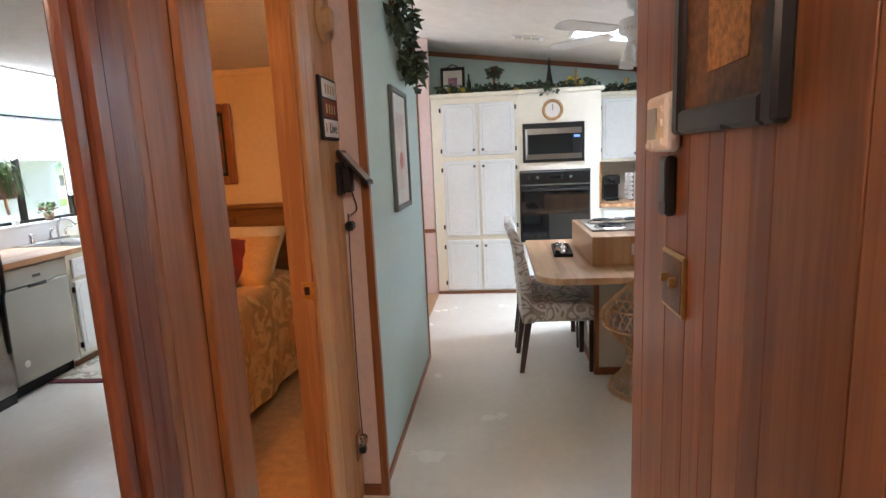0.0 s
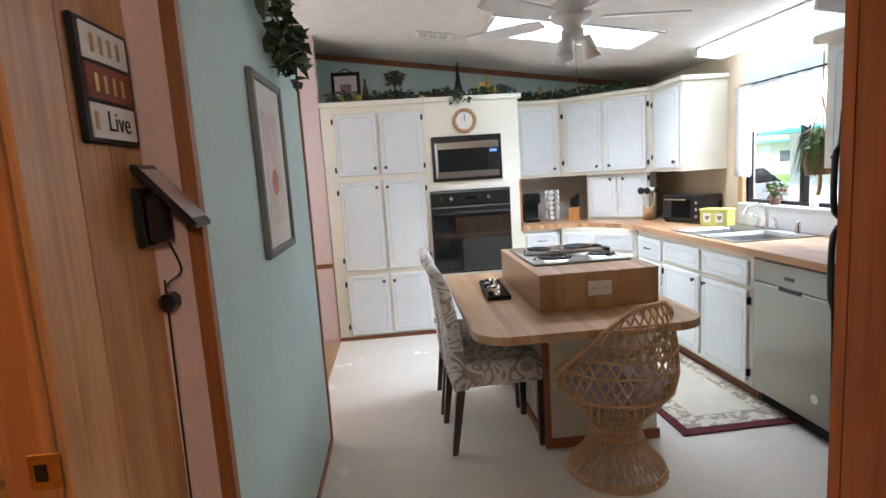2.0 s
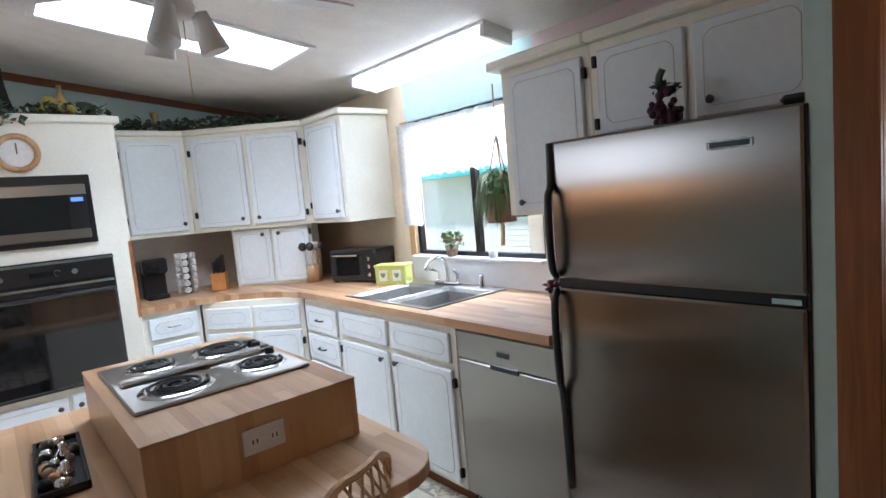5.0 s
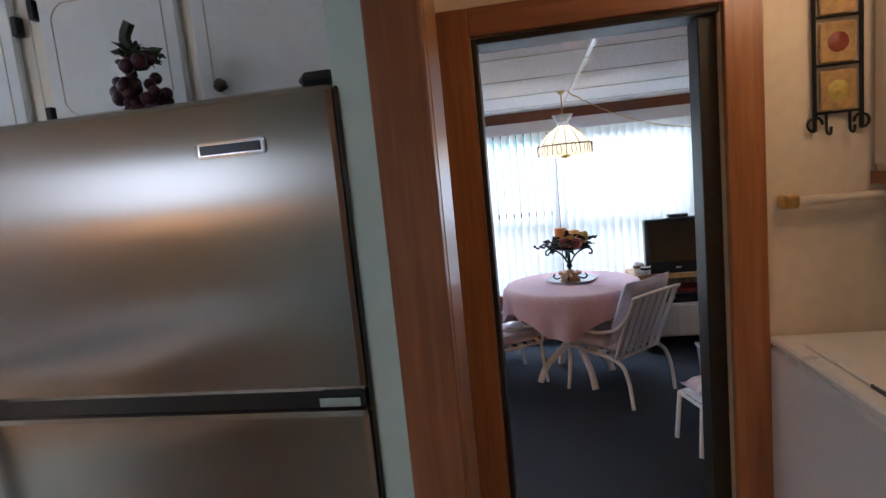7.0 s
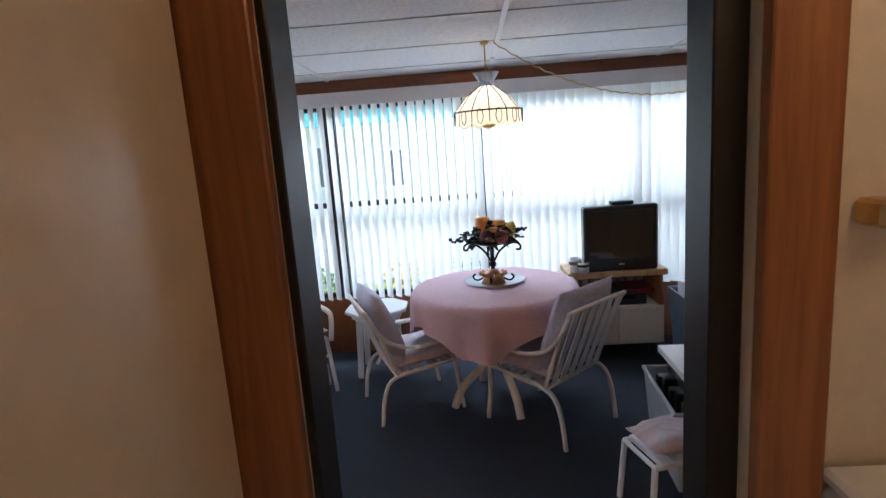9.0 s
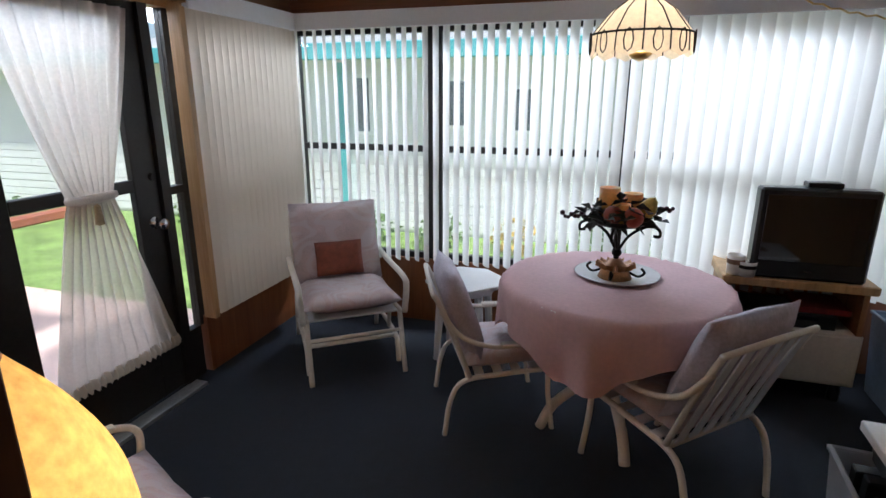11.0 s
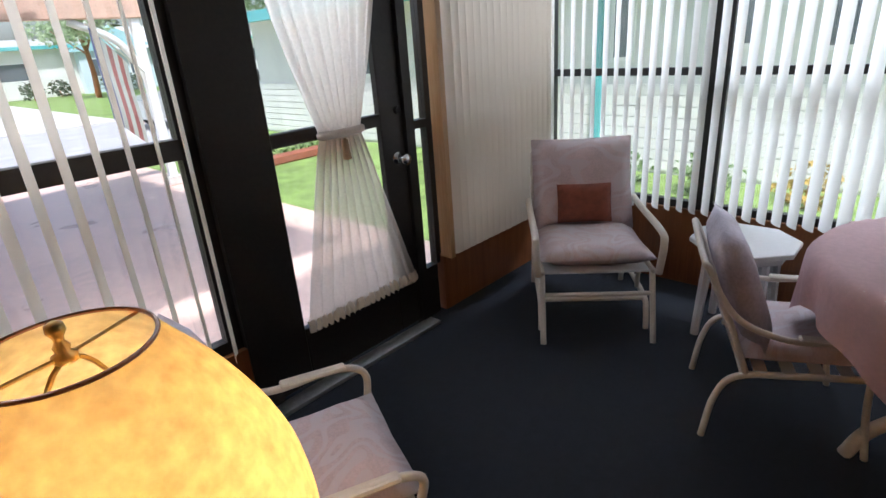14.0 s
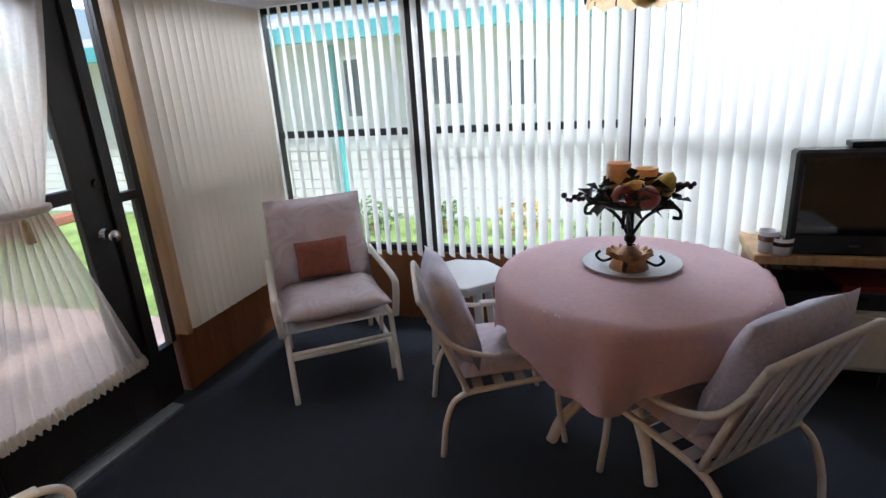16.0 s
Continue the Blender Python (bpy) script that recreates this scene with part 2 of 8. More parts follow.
PINK = mat("pink_wallpaper", (0.72, 0.58, 0.56), 0.7, vary=0.05, scale=40)
CEIL = mat("textured_ceiling", (0.72, 0.69, 0.64), 0.9, vary=0.05, scale=8, bump=0.6, bscale=120)
CEIL_TILE = mat("white_ceiling_tile", (0.80, 0.80, 0.82), 0.9, vary=0.07, scale=45, bump=1.5, bscale=45)
PANEL = wood("honey_wood_panel", (0.36, 0.16, 0.055), (0.62, 0.33, 0.13), 0.38)
PANEL_DARK = wood("brown_wood_panel", (0.18, 0.067, 0.027), (0.34, 0.145, 0.06), 0.38)
TRIM = wood("brown_wood_trim", (0.21, 0.070, 0.020), (0.37, 0.145, 0.044), 0.35)
HONEY_DARK = wood("dark_honey_board", (0.20, 0.07, 0.014), (0.39, 0.165, 0.042), 0.3, "z", 1.6)
TRIM_X = wood("brown_wood_beam", (0.18, 0.06, 0.02), (0.30, 0.11, 0.04), 0.4, "y")
TRIM_W = wood("brown_wood_beam_x", (0.18, 0.06, 0.02), (0.30, 0.11, 0.04), 0.4, "x")
MIRROR_FRAME = wood("reddish_wood_frame", (0.14, 0.042, 0.022), (0.26, 0.09, 0.045), 0.25)
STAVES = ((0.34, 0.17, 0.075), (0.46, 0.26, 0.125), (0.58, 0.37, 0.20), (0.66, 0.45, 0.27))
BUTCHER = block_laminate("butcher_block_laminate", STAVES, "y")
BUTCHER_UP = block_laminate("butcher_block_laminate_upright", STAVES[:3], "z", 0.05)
OAK = wood("oak_board", (0.36, 0.2, 0.08), (0.55, 0.34, 0.16), 0.4)
HEADBOARD = wood("walnut_headboard", (0.12, 0.05, 0.015), (0.25, 0.12, 0.04), 0.4, "x")
CABINET = mat("cream_cabinet_paint", (0.80, 0.77, 0.66), 0.45, vary=0.03, scale=5, bump=0.05)
DOOR_BLUE = mat("pale_blue_door_paint", (0.75, 0.79, 0.80), 0.45, vary=0.03, scale=4, bump=0.06, bscale=80)
GROOVE = mat("worn_groove", (0.50, 0.47, 0.40), 0.6)
WHITE = mat("white_enamel", (0.80, 0.80, 0.79), 0.3, vary=0.02)
WHITE_METAL = mat("cream_white_metal", (0.72, 0.66, 0.58), 0.35, vary=0.05)
PLASTIC_WHITE = mat("white_plastic", (0.75, 0.75, 0.76), 0.4, vary=0.02)
BLACK = mat("black_plastic", (0.012, 0.012, 0.013), 0.3, vary=0.1)
BLACK_GLASS = mat("black_glass", (0.008, 0.008, 0.009), 0.06, vary=0.05, coat=0.5)
IRON = mat("black_iron", (0.02, 0.018, 0.016), 0.5, 0.6, vary=0.2)
DARK_FRAME = mat("dark_bronze_frame", (0.018, 0.014, 0.012), 0.45, 0.3, vary=0.2)
KNOB = mat("antique_knob", (0.10, 0.09, 0.08), 0.35, 0.8)
STEEL = mat("brushed_steel", (0.36, 0.345, 0.315), 0.30, 1.0, vary=0.015, scale=1.2, stretch=(0.5, 0.5, 7))
# Refrigerator copy of STEEL, its dimmer reflections put into a darker colour.
FRIDGE_STEEL = mat("brushed_shaded_steel", (0.26, 0.235, 0.207), 0.20, 1.0, vary=0.015, scale=1.2, stretch=(0.5, 0.5, 7))
CHROME = mat("chrome", (0.75, 0.75, 0.76), 0.1, 1.0, vary=0.02)
BRASS = mat("brass", (0.6, 0.42, 0.16), 0.3, 1.0)
GLASS = mat("clear_glass", (0.95, 0.97, 0.97), 0.0, vary=0.0, trans=1.0)
MIRROR = mat("mirror_glass", (0.9, 0.9, 0.9), 0.005, 1.0, vary=0.0)
LIT_PANEL = mat("lit_diffuser", (0.9, 0.9, 0.9), 0.5, vary=0.0, emit=3.0, ecolor=(0.94, 0.97, 1.0))
SKY_PANEL = mat("skylight_diffuser", (0.9, 0.9, 0.9), 0.5, vary=0.0, emit=3.2, ecolor=(0.93, 0.97, 1.0))
SLAT = translucent("white_vinyl_slat", (0.82, 0.80, 0.76), 0.45, 0.6)
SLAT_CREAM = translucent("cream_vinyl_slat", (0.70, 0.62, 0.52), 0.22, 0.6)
LOW_WOOD = wood("orange_brown_wood", (0.17, 0.054, 0.016), (0.27, 0.098, 0.032), 0.35)
MILK_GLASS = mat("pressed_white_glass", (0.82, 0.83, 0.84), 0.12, vary=0.03, trans=0.25)
LACE = translucent("white_lace", (0.85, 0.83, 0.78), 0.55, 0.9, 0.15, 60.0, 0.35)
SHEER = translucent("sheer_curtain", (0.74, 0.67, 0.60), 0.4, 0.9, 0.05, 80.0, 0.22)
CUSHION = scrolled("pastel_cushion", (0.59, 0.475, 0.49), (0.615, 0.535, 0.56), 3.2, 5.0, 0.4)
CUSHION_BLUE = mat("grey_blue_cushion", (0.52, 0.48, 0.56), 0.7, vary=0.12, scale=8, bump=0.3, bscale=60)
PINK_CLOTH = mat("dusty_pink_tablecloth", (0.60, 0.41, 0.43), 0.85, vary=0.05, scale=6, bump=0.3, bscale=400)
RUST = mat("rust_pillow_cloth", (0.24, 0.07, 0.042), 0.85, vary=0.15, scale=30, bump=0.4, bscale=300)
RED_CLOTH = mat("red_pillow_cloth", (0.2, 0.016, 0.012), 0.8, vary=0.15, scale=8, bump=0.3, bscale=200)
QUILT = printed("gold_quilt", (0.66, 0.42, 0.19), (0.40, 0.25, 0.10), 9.0, 0.05, 0.9, 1.5, (0.56, 0.30, 0.12))
PILLOW = mat("cream_pillow", (0.66, 0.52, 0.34), 0.85, vary=0.08, scale=9, bump=0.4, bscale=20)
DAMASK = scrolled("grey_damask", (0.38, 0.34, 0.305), (0.72, 0.70, 0.67), 6.5, 4.5, 0.5)
DARK_LEG = wood("espresso_leg", (0.02, 0.009, 0.006), (0.05, 0.025, 0.015), 0.3)
WICKER = mat("tan_wicker", (0.60, 0.38, 0.20), 0.6, vary=0.15, scale=40, bump=0.4, bscale=200)
RUG = printed("cream_floral_rug", (0.62, 0.58, 0.48), (0.34, 0.30, 0.24), 16.0, 0.05, 0.95, 1.0)
RUG_EDGE = mat("maroon_rug_border", (0.11, 0.018, 0.025), 0.95, vary=0.2, scale=30, bump=0.6, bscale=300)
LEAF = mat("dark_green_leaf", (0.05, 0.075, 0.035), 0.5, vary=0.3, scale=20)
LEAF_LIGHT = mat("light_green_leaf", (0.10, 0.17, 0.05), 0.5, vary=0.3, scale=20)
# Outdoor leaves: the bleaching of bright daylight is put into this pale green.
LEAF_OUT = translucent("glare_pale_leaf", (0.42, 0.52, 0.33), 0.5, 0.6, 0.25, 3.0)
GRAPE = mat("dark_grape", (0.06, 0.015, 0.03), 0.35, vary=0.3, scale=30)
FRUIT_Y = mat("yellow_fruit", (0.5, 0.38, 0.07), 0.5, vary=0.2)
FRUIT_R = mat("red_fruit", (0.25, 0.05, 0.03), 0.4, vary=0.2)
CANDLE = mat("amber_candle", (0.62, 0.3, 0.06), 0.45, vary=0.15, sss=0.3)
TERRACOTTA = mat("clay_pot", (0.30, 0.19, 0.13), 0.8, vary=0.15)
SUN_GOLD = mat("painted_gold_base", (0.42, 0.22, 0.1), 0.45, 0.2, vary=0.3, scale=30)
CLEAR_PLASTIC = mat("frosted_plastic_bin", (0.62, 0.66, 0.72), 0.35, vary=0.03, trans=0.25)
CARD = mat("brown_cardboard", (0.38, 0.28, 0.18), 0.85, vary=0.08)
PAPER = mat("white_paper", (0.75, 0.73, 0.70), 0.8, vary=0.05)
YELLOW = mat("lime_yellow_tin", (0.55, 0.55, 0.14), 0.5, vary=0.06)
FLOWER_BOX = printed("floral_box_paper", (0.55, 0.4, 0.4), (0.35, 0.12, 0.15), 4.0, 0.1, 0.7, 4.0)
SHADE = translucent("parchment_shade", (0.90, 0.60, 0.265), 0.6, 0.8, 0.20, 4.5)
TIFFANY = translucent("cream_stained_glass", (0.85, 0.76, 0.6), 0.5, 0.3, 0.08, 6.0)


# ---- mesh helpers ----
def link(name, bm, material, smooth=False):
    me = bpy.data.meshes.new(name)
    bmesh.ops.recalc_face_normals(bm, faces=bm.faces)
    bm.to_mesh(me)
    bm.free()
    me.materials.append(material)
    if smooth:
        me.shade_smooth()
    return new(name, me)


def part(name, bm, material, parent, label="", smooth=False):
    """Links a bmesh as one mesh under a thing or a part, in the thing's own coordinates."""
    ob = link(name, bm, material, smooth)
    ob.parent = parent
    return tagged(ob, label)


def thing(name, m, label, category, group=""):
    ob = new(name)
    ob.empty_display_size = 0.1
    ob.matrix_world = m
    return tagged(ob, label, category, group)


def setting(name, bm, material, label=""):
    return tagged(link(name, bm, material), label, kind="structure")


def box(bm, x0, x1, y0, y1, z0, z1, bevel=0.0, segments=1):
    r = bmesh.ops.create_cube(bm, size=1.0, matrix=Matrix.Translation(((x0 + x1) / 2, (y0 + y1) / 2, (z0 + z1) / 2)) @ Matrix.Diagonal((x1 - x0, y1 - y0, z1 - z0, 1)))
    if bevel:
        es = list({e for v in r["verts"] for e in v.link_edges})
        bmesh.ops.bevel(bm, geom=es, offset=bevel, segments=segments, affect="EDGES", profile=0.5)
    return bm


def B(*a, **k):
    return box(bmesh.new(), *a, **k)


def prism(bm, pts, z0, z1, bevel=0.0):
    """A prism over a polygon in x and y."""
    lo = [bm.verts.new((x, y, z0)) for x, y in pts]
    hi = [bm.verts.new((x, y, z1)) for x, y in pts]
    n = len(pts)
    fs = [bm.faces.new(lo[::-1]), bm.faces.new(hi)]
    for i in range(n):
        fs.append(bm.faces.new((lo[i], lo[(i + 1) % n], hi[(i + 1) % n], hi[i])))
    bmesh.ops.recalc_face_normals(bm, faces=fs)
    if bevel:
        es = [e for e in fs[0].edges] + [e for e in fs[1].edges]
        bmesh.ops.bevel(bm, geom=es, offset=bevel, segments=2, affect="EDGES", profile=0.5)
    return bm


def lathe(bm, profile, seg=20, at=(0, 0, 0), m=None):
    """A surface turned round z from rows of (radius, height)."""
    m = m or Matrix.Translation(at)
    rings = []
    for r, z in profile:
        if r < 1e-5:
            rings.append([bm.verts.new(m @ Vector((0, 0, z)))])
        else:
            rings.append([bm.verts.new(m @ Vector((r * math.cos(2 * math.pi * i / seg), r * math.sin(2 * math.pi * i / seg), z))) for i in range(seg)])
    for a, b in zip(rings, rings[1:]):
        for i in range(seg):
            j = (i + 1) % seg
            if len(a) == 1 and len(b) == 1:
                continue
            if len(a) == 1:
                bm.faces.new((a[0], b[i], b[j]))
            elif len(b) == 1:
                bm.faces.new((a[i], a[j], b[0]))
            else:
                bm.faces.new((a[i], a[j], b[j], b[i]))
    return bm


def tube(bm, pts, r=0.012, seg=8, closed=False):
    """A round tube along points."""
    pts = [Vector(p) for p in pts]
    n = len(pts)
    rings, up = [], None
    for i, p in enumerate(pts):
        a = pts[i - 1] if (i or closed) else p
        b = pts[(i + 1) % n] if (i < n - 1 or closed) else p
        d = (b - a).normalized()
        if up is None:
            up = d.orthogonal().normalized()
        up = (up - d * up.dot(d))
        up = up.normalized() if up.length > 1e-6 else d.orthogonal().normalized()
        side = d.cross(up)
        rr = r[i] if isinstance(r, (list, tuple)) else r
        rings.append([bm.verts.new(p + rr * (math.cos(2 * math.pi * k / seg) * up + math.sin(2 * math.pi * k / seg) * side)) for k in range(seg)])
    for a, b in zip(rings, rings[1:] + (rings[:1] if closed else [])):
        for k in range(seg):
            bm.faces.new((a[k], a[(k + 1) % seg], b[(k + 1) % seg], b[k]))
    if not closed:
        bm.faces.new(rings[0][::-1])
        bm.faces.new(rings[-1])
    return bm


def smooth_path(ctrl, steps=6):
    """A Catmull-Rom curve through points."""
    c = [Vector(p) for p in ctrl]
    c = [c[0] * 2 - c[1]] + c + [c[-1] * 2 - c[-2]]
    out = []
    for i in range(1, len(c) - 2):
        for s in range(steps):
            t = s / steps
            a, b, d, e = c[i - 1], c[i], c[i + 1], c[i + 2]
            out.append(0.5 * (2 * b + (d - a) * t + (2 * a - 5 * b + 4 * d - e) * t * t + (3 * b - a - 3 * d + e) * t ** 3))
    return out + [c[-2]]


def smooth_profile(rows):
    return [(p.x, p.y) for p in smooth_path([(r, z, 0) for r, z in rows], 4)]


def cushion(bm, w, d, h, m, puff=0.35, n=9):
    """A soft pillow of width w, depth d and thickness h, centred, laid on by the pose m."""
    for side in (1, -1):
        grid = []
        for i in range(n):
            row = []
            for j in range(n):
                u, v = 2 * i / (n - 1) - 1, 2 * j / (n - 1) - 1
                e = (1 - abs(u) ** 4) * (1 - abs(v) ** 4)
                z = side * h / 2 * (puff * 0.2 + (e ** 0.4) * (1 - puff * 0.2)) if e > 0 else 0.0
                z += 0.006 * noise.noise(Vector((u * 3 + w * 9, v * 3, side)))
                row.append(bm.verts.new(m @ Vector((u * w / 2 * (1 - 0.03 * (1 - abs(v))), v * d / 2 * (1 - 0.03 * (1 - abs(u))), z))))
            grid.append(row)
        for i in range(n - 1):
            for j in range(n - 1):
                q = (grid[i][j], grid[i + 1][j], grid[i + 1][j + 1], grid[i][j + 1])
                bm.faces.new(q if side > 0 else q[::-1])
    bmesh.ops.remove_doubles(bm, verts=bm.verts, dist=0.004)
    return bm


def leaves(bm, spots, size=0.03, seed=1, droop=0.3):
    """Small bent leaves at places."""
    rnd = random.Random(seed)
    for p in spots:
        s = size * rnd.uniform(0.7, 1.3)
        m = Matrix.Translation(p) @ Euler((rnd.uniform(-1, 1), rnd.uniform(-1, 1), rnd.uniform(0, 6.28))).to_matrix().to_4x4()
        a = [m @ Vector(q) for q in ((0, 0, 0), (s * 0.45, s * 0.5, 0.1 * s), (0, s * 1.3, -droop * s), (-s * 0.45, s * 0.5, 0.1 * s), (0, s * 0.55, -0.12 * s))]
        v = [bm.verts.new(q) for q in a]
        bm.faces.new((v[0], v[1], v[4]))
        bm.faces.new((v[1], v[2], v[4]))
        bm.faces.new((v[2], v[3], v[4]))
        bm.faces.new((v[3], v[0], v[4]))
    return bm


def blobs(bm, spots, r=0.02, seed=2, seg=8):
    rnd = random.Random(seed)
    for p in spots:
        rr = r * rnd.uniform(0.8, 1.2)
        bmesh.ops.create_uvsphere(bm, u_segments=seg, v_segments=6, radius=rr, matrix=Matrix.Translation(p))
    return bm


def cloud(n, c, s, seed=1):
    rnd = random.Random(seed)
    out = []
    while len(out) < n:
        q = Vector((rnd.uniform(-1, 1), rnd.uniform(-1, 1), rnd.uniform(-1, 1)))
        if q.length < 1:
            out.append(Vector(c) + Vector((q.x * s[0], q.y * s[1], q.z * s[2])))
    return out


def words(name, text, size, m, material, parent):
    """Flat raised lettering in the built-in font."""
    cu = bpy.data.curves.new(name, "FONT")
    cu.body, cu.size, cu.extrude, cu.align_x, cu.align_y = text, size, 0.0006, "CENTER", "CENTER"
    tmp = bpy.data.objects.new(name, cu)
    me = bpy.data.meshes.new_from_object(tmp)
    bpy.data.objects.remove(tmp)
    me.materials.append(material)
    ob = new(name, me)
    ob.parent = parent
    ob.matrix_local = m
    return ob


def ceil_z(x):
    return 2.645 - 0.1345 * x


# ---- large structure ----
SF = -0.09  # sunroom floor
floor = setting("floor", B(-0.5, 3.03, -1.3, 6.85, -0.2, 0.0), VINYL, "pale cream speckled vinyl floor of kitchen and hall")
setting("floor_bedroom", B(-4.1, -0.5, -0.3, 6.7, -0.2, 0.0), TAN_CARPET, "tan carpet in the bedroom")
setting("floor_sunroom", B(3.03, 6.4, -0.2, 4.26, -0.3, SF), NAVY, "dark blue carpet in the sunroom")
setting("floor_threshold", B(3.0, 3.13, 1.75, 2.48, SF - 0.05, 0.004), TRIM_X, "worn wooden door sill")
bm = bmesh.new()
prof = [(-0.62, ceil_z(-0.62)), (3.03, ceil_z(3.03)), (3.03, 3.0), (-0.62, 3.0)]
for y in (-1.3, 6.85):
    vs = [bm.verts.new((x, y, z)) for x, z in prof]
    bm.faces.new(vs)
bm.verts.ensure_lookup_table()
for i in range(4):
    j = (i + 1) % 4
    bm.faces.new((bm.verts[i], bm.verts[j], bm.verts[4 + j], bm.verts[4 + i]))
setting("ceiling", bm, CEIL, "sloping textured off-white kitchen ceiling")
setting("ceiling_bedroom", B(-4.1, -0.62, -0.3, 4.1, 2.17, 2.3), CEIL, "warm lit bedroom ceiling")
setting("ceiling_side_room", B(-4.1, -0.62, 4.1, 6.7, 2.75, 2.85), CEIL, "plain ceiling of the side room")
TOP = 2.9


def wall(name, x0, x1, y0, y1, material, label, z0=0.0, z1=TOP):
    return setting(name, B(x0, x1, y0, y1, z0, z1), material, label)


wall_hall_left = wall("wall_hall_left", -0.50, -0.406, -1.2, 1.30, PANEL_DARK, "wood panelled hall wall")
wall("wall_hall_left_over_door", -0.55, -0.45, 1.30, 1.97, PANEL, "wood panel above the bedroom door", 2.02)
wall_hall_sign = wall("wall_hall_sign", -0.53, -0.456, 1.97, 2.40, PANEL, "honey wood panel wall with a small sign")
wall("wall_green", -0.46, -0.365, 2.402, 4.05, GREEN, "pale green painted wall")
wall("wall_wallpaper_end", -0.455, -0.368, 2.385, 2.401, PINK, "narrow pink dotted wallpaper strip")
wall_hall_right = wall("wall_hall_right", 0.536, 0.63, -1.2, 1.58, PANEL_DARK, "dark wood panelled hall wall")
wall("wall_hall_end", -0.55, 0.63, -1.3, -1.2, PANEL_DARK, "wood panelled end of the hall")
wall("wall_kitchen_south", 0.63, 1.85, 1.48, 1.58, GREEN, "pale green kitchen wall")
wall("wall_utility_west", 1.75, 1.85, 0.75, 1.48, CREAM_WALL, "cream utility wall")
wall("wall_utility_south", 1.85, 3.03, 0.75, 0.85, CREAM_WALL, "cream utility wall")
wall("wall_door_south", 3.03, 3.13, -0.2, 1.757, CREAM_WALL, "cream wall beside the sunroom door", -0.3)
wall("wall_door_over", 3.03, 3.13, 1.757, 2.474, CREAM_WALL, "cream wall above the sunroom door", 1.906)
wall("wall_door_north", 3.03, 3.13, 2.474, 4.3, CREAM_WALL, "wall beside the sunroom door", -0.3)
wall("wall_sunroom_house_side", 3.131, 3.15, -0.1, 1.70, PANEL, "wood panelled sunroom wall", SF, 2.3)
wall("wall_sunroom_house_side_b", 3.131, 3.15, 2.53, 4.21, PANEL, "wood panelled sunroom wall", SF, 2.3)
setting("trim_sunroom_door_side", B(3.151, 3.25, 2.541, 2.60, SF, 1.95, bevel=0.003), wood("dark_door_casing", (0.05, 0.02, 0.008), (0.12, 0.05, 0.02), 0.4), "dark brown wood casing of the sunroom door")
wall("wall_fridge_side", 2.16, 2.285, 2.49, 2.61, HONEY_DARK, "wood faced wall beside the refrigerator")
wall("wall_fridge_recess", 2.285, 3.03, 2.612, 2.628, CREAM_WALL, "cream wall behind the folded door")
wall("wall_fridge_end", 2.14, 2.158, 2.565, 2.625, GREEN, "narrow pale green wall end")
wall("wall_kitchen_back", -0.65, 2.9, 6.75, 6.85, GREEN, "pale green wall above the cabinets")
wall("wall_window_south", 2.8, 2.9, 2.61, 4.0, PINK, "kitchen wall behind the refrigerator")
wall("wall_window_under", 2.8, 2.9, 4.0, 5.12, WHITE, "white splashback under the window", 0.0, 1.10)
wall("wall_window_over", 2.8, 2.9, 4.0, 5.12, GREEN, "wall above the kitchen window", 2.0)
wall("wall_window_north", 2.8, 2.9, 5.12, 6.75, CREAM_WALL, "kitchen wall behind the corner")
setting("backsplash", B(1.25, 2.79, 6.735, 6.749, 0.935, 1.40), mat("beige_backsplash", (0.70, 0.64, 0.57), 0.5, vary=0.05), "beige backsplash under the wall cabinets")
wall("wall_kitchen_back_return", -0.66, -0.65, 6.12, 6.85, GREEN, "plain wall end behind the pantry")
wall("wall_pink", -0.78, -0.512, 6.02, 6.12, PINK, "pink patterned wallpaper wall")
wall("wall_side_far", -4.1, -0.78, 6.5, 6.6, BED_WALL, "warm wall of the side room")
wall("wall_side_west", -1.75, -1.65, 4.1, 6.5, BED_WALL, "warm wall of the side room")
wall("wall_bedroom_north", -4.1, -0.475, 4.0, 4.1, BED_WALL, "warm cream bedroom wall")
wall("wall_bedroom_west", -4.1, -4.0, -0.3, 4.0, BED_WALL, "warm cream bedroom wall")
wall("wall_bedroom_south", -4.0, -0.55, -0.3, -0.2, BED_WALL, "warm cream bedroom wall")
# sunroom shell
wall_sun_north = wall("wall_sunroom_north_low", 5.30, 6.40, 4.21, 4.30, LOW_WOOD, "low brown wood wall under the blinds", SF, 0.25)
wall("wall_sunroom_north_low_b", 3.13, 4.12, 4.21, 4.30, LOW_WOOD, "low brown wood wall under the window", SF, 0.25)
wall("wall_sunroom_north_top", 3.13, 6.40, 4.21, 4.30, PANEL, "wood band above the sunroom windows", 1.84, 2.4)
wall("wall_sunroom_east_low", 6.36, 6.46, -0.2, 4.30, LOW_WOOD, "low brown wood wall under the blinds", SF - 0.2, 0.36)
wall("wall_sunroom_east_top", 6.36, 6.46, -0.2, 4.30, PANEL, "wood band above the sunroom windows", 1.86, 2.4)
wall("wall_sunroom_south", 3.13, 6.46, -0.2, -0.1, PANEL, "honey wood panelled sunroom wall", SF, 2.4)
bm = bmesh.new()
vs = [[bm.verts.new((x, y, z)) for x, z in ((3.13, 2.10), (6.46, 2.03), (6.46, 2.5), (3.13, 2.5))] for y in (-0.2, 4.3)]
bm.faces.new(vs[0])
bm.faces.new(vs[1])
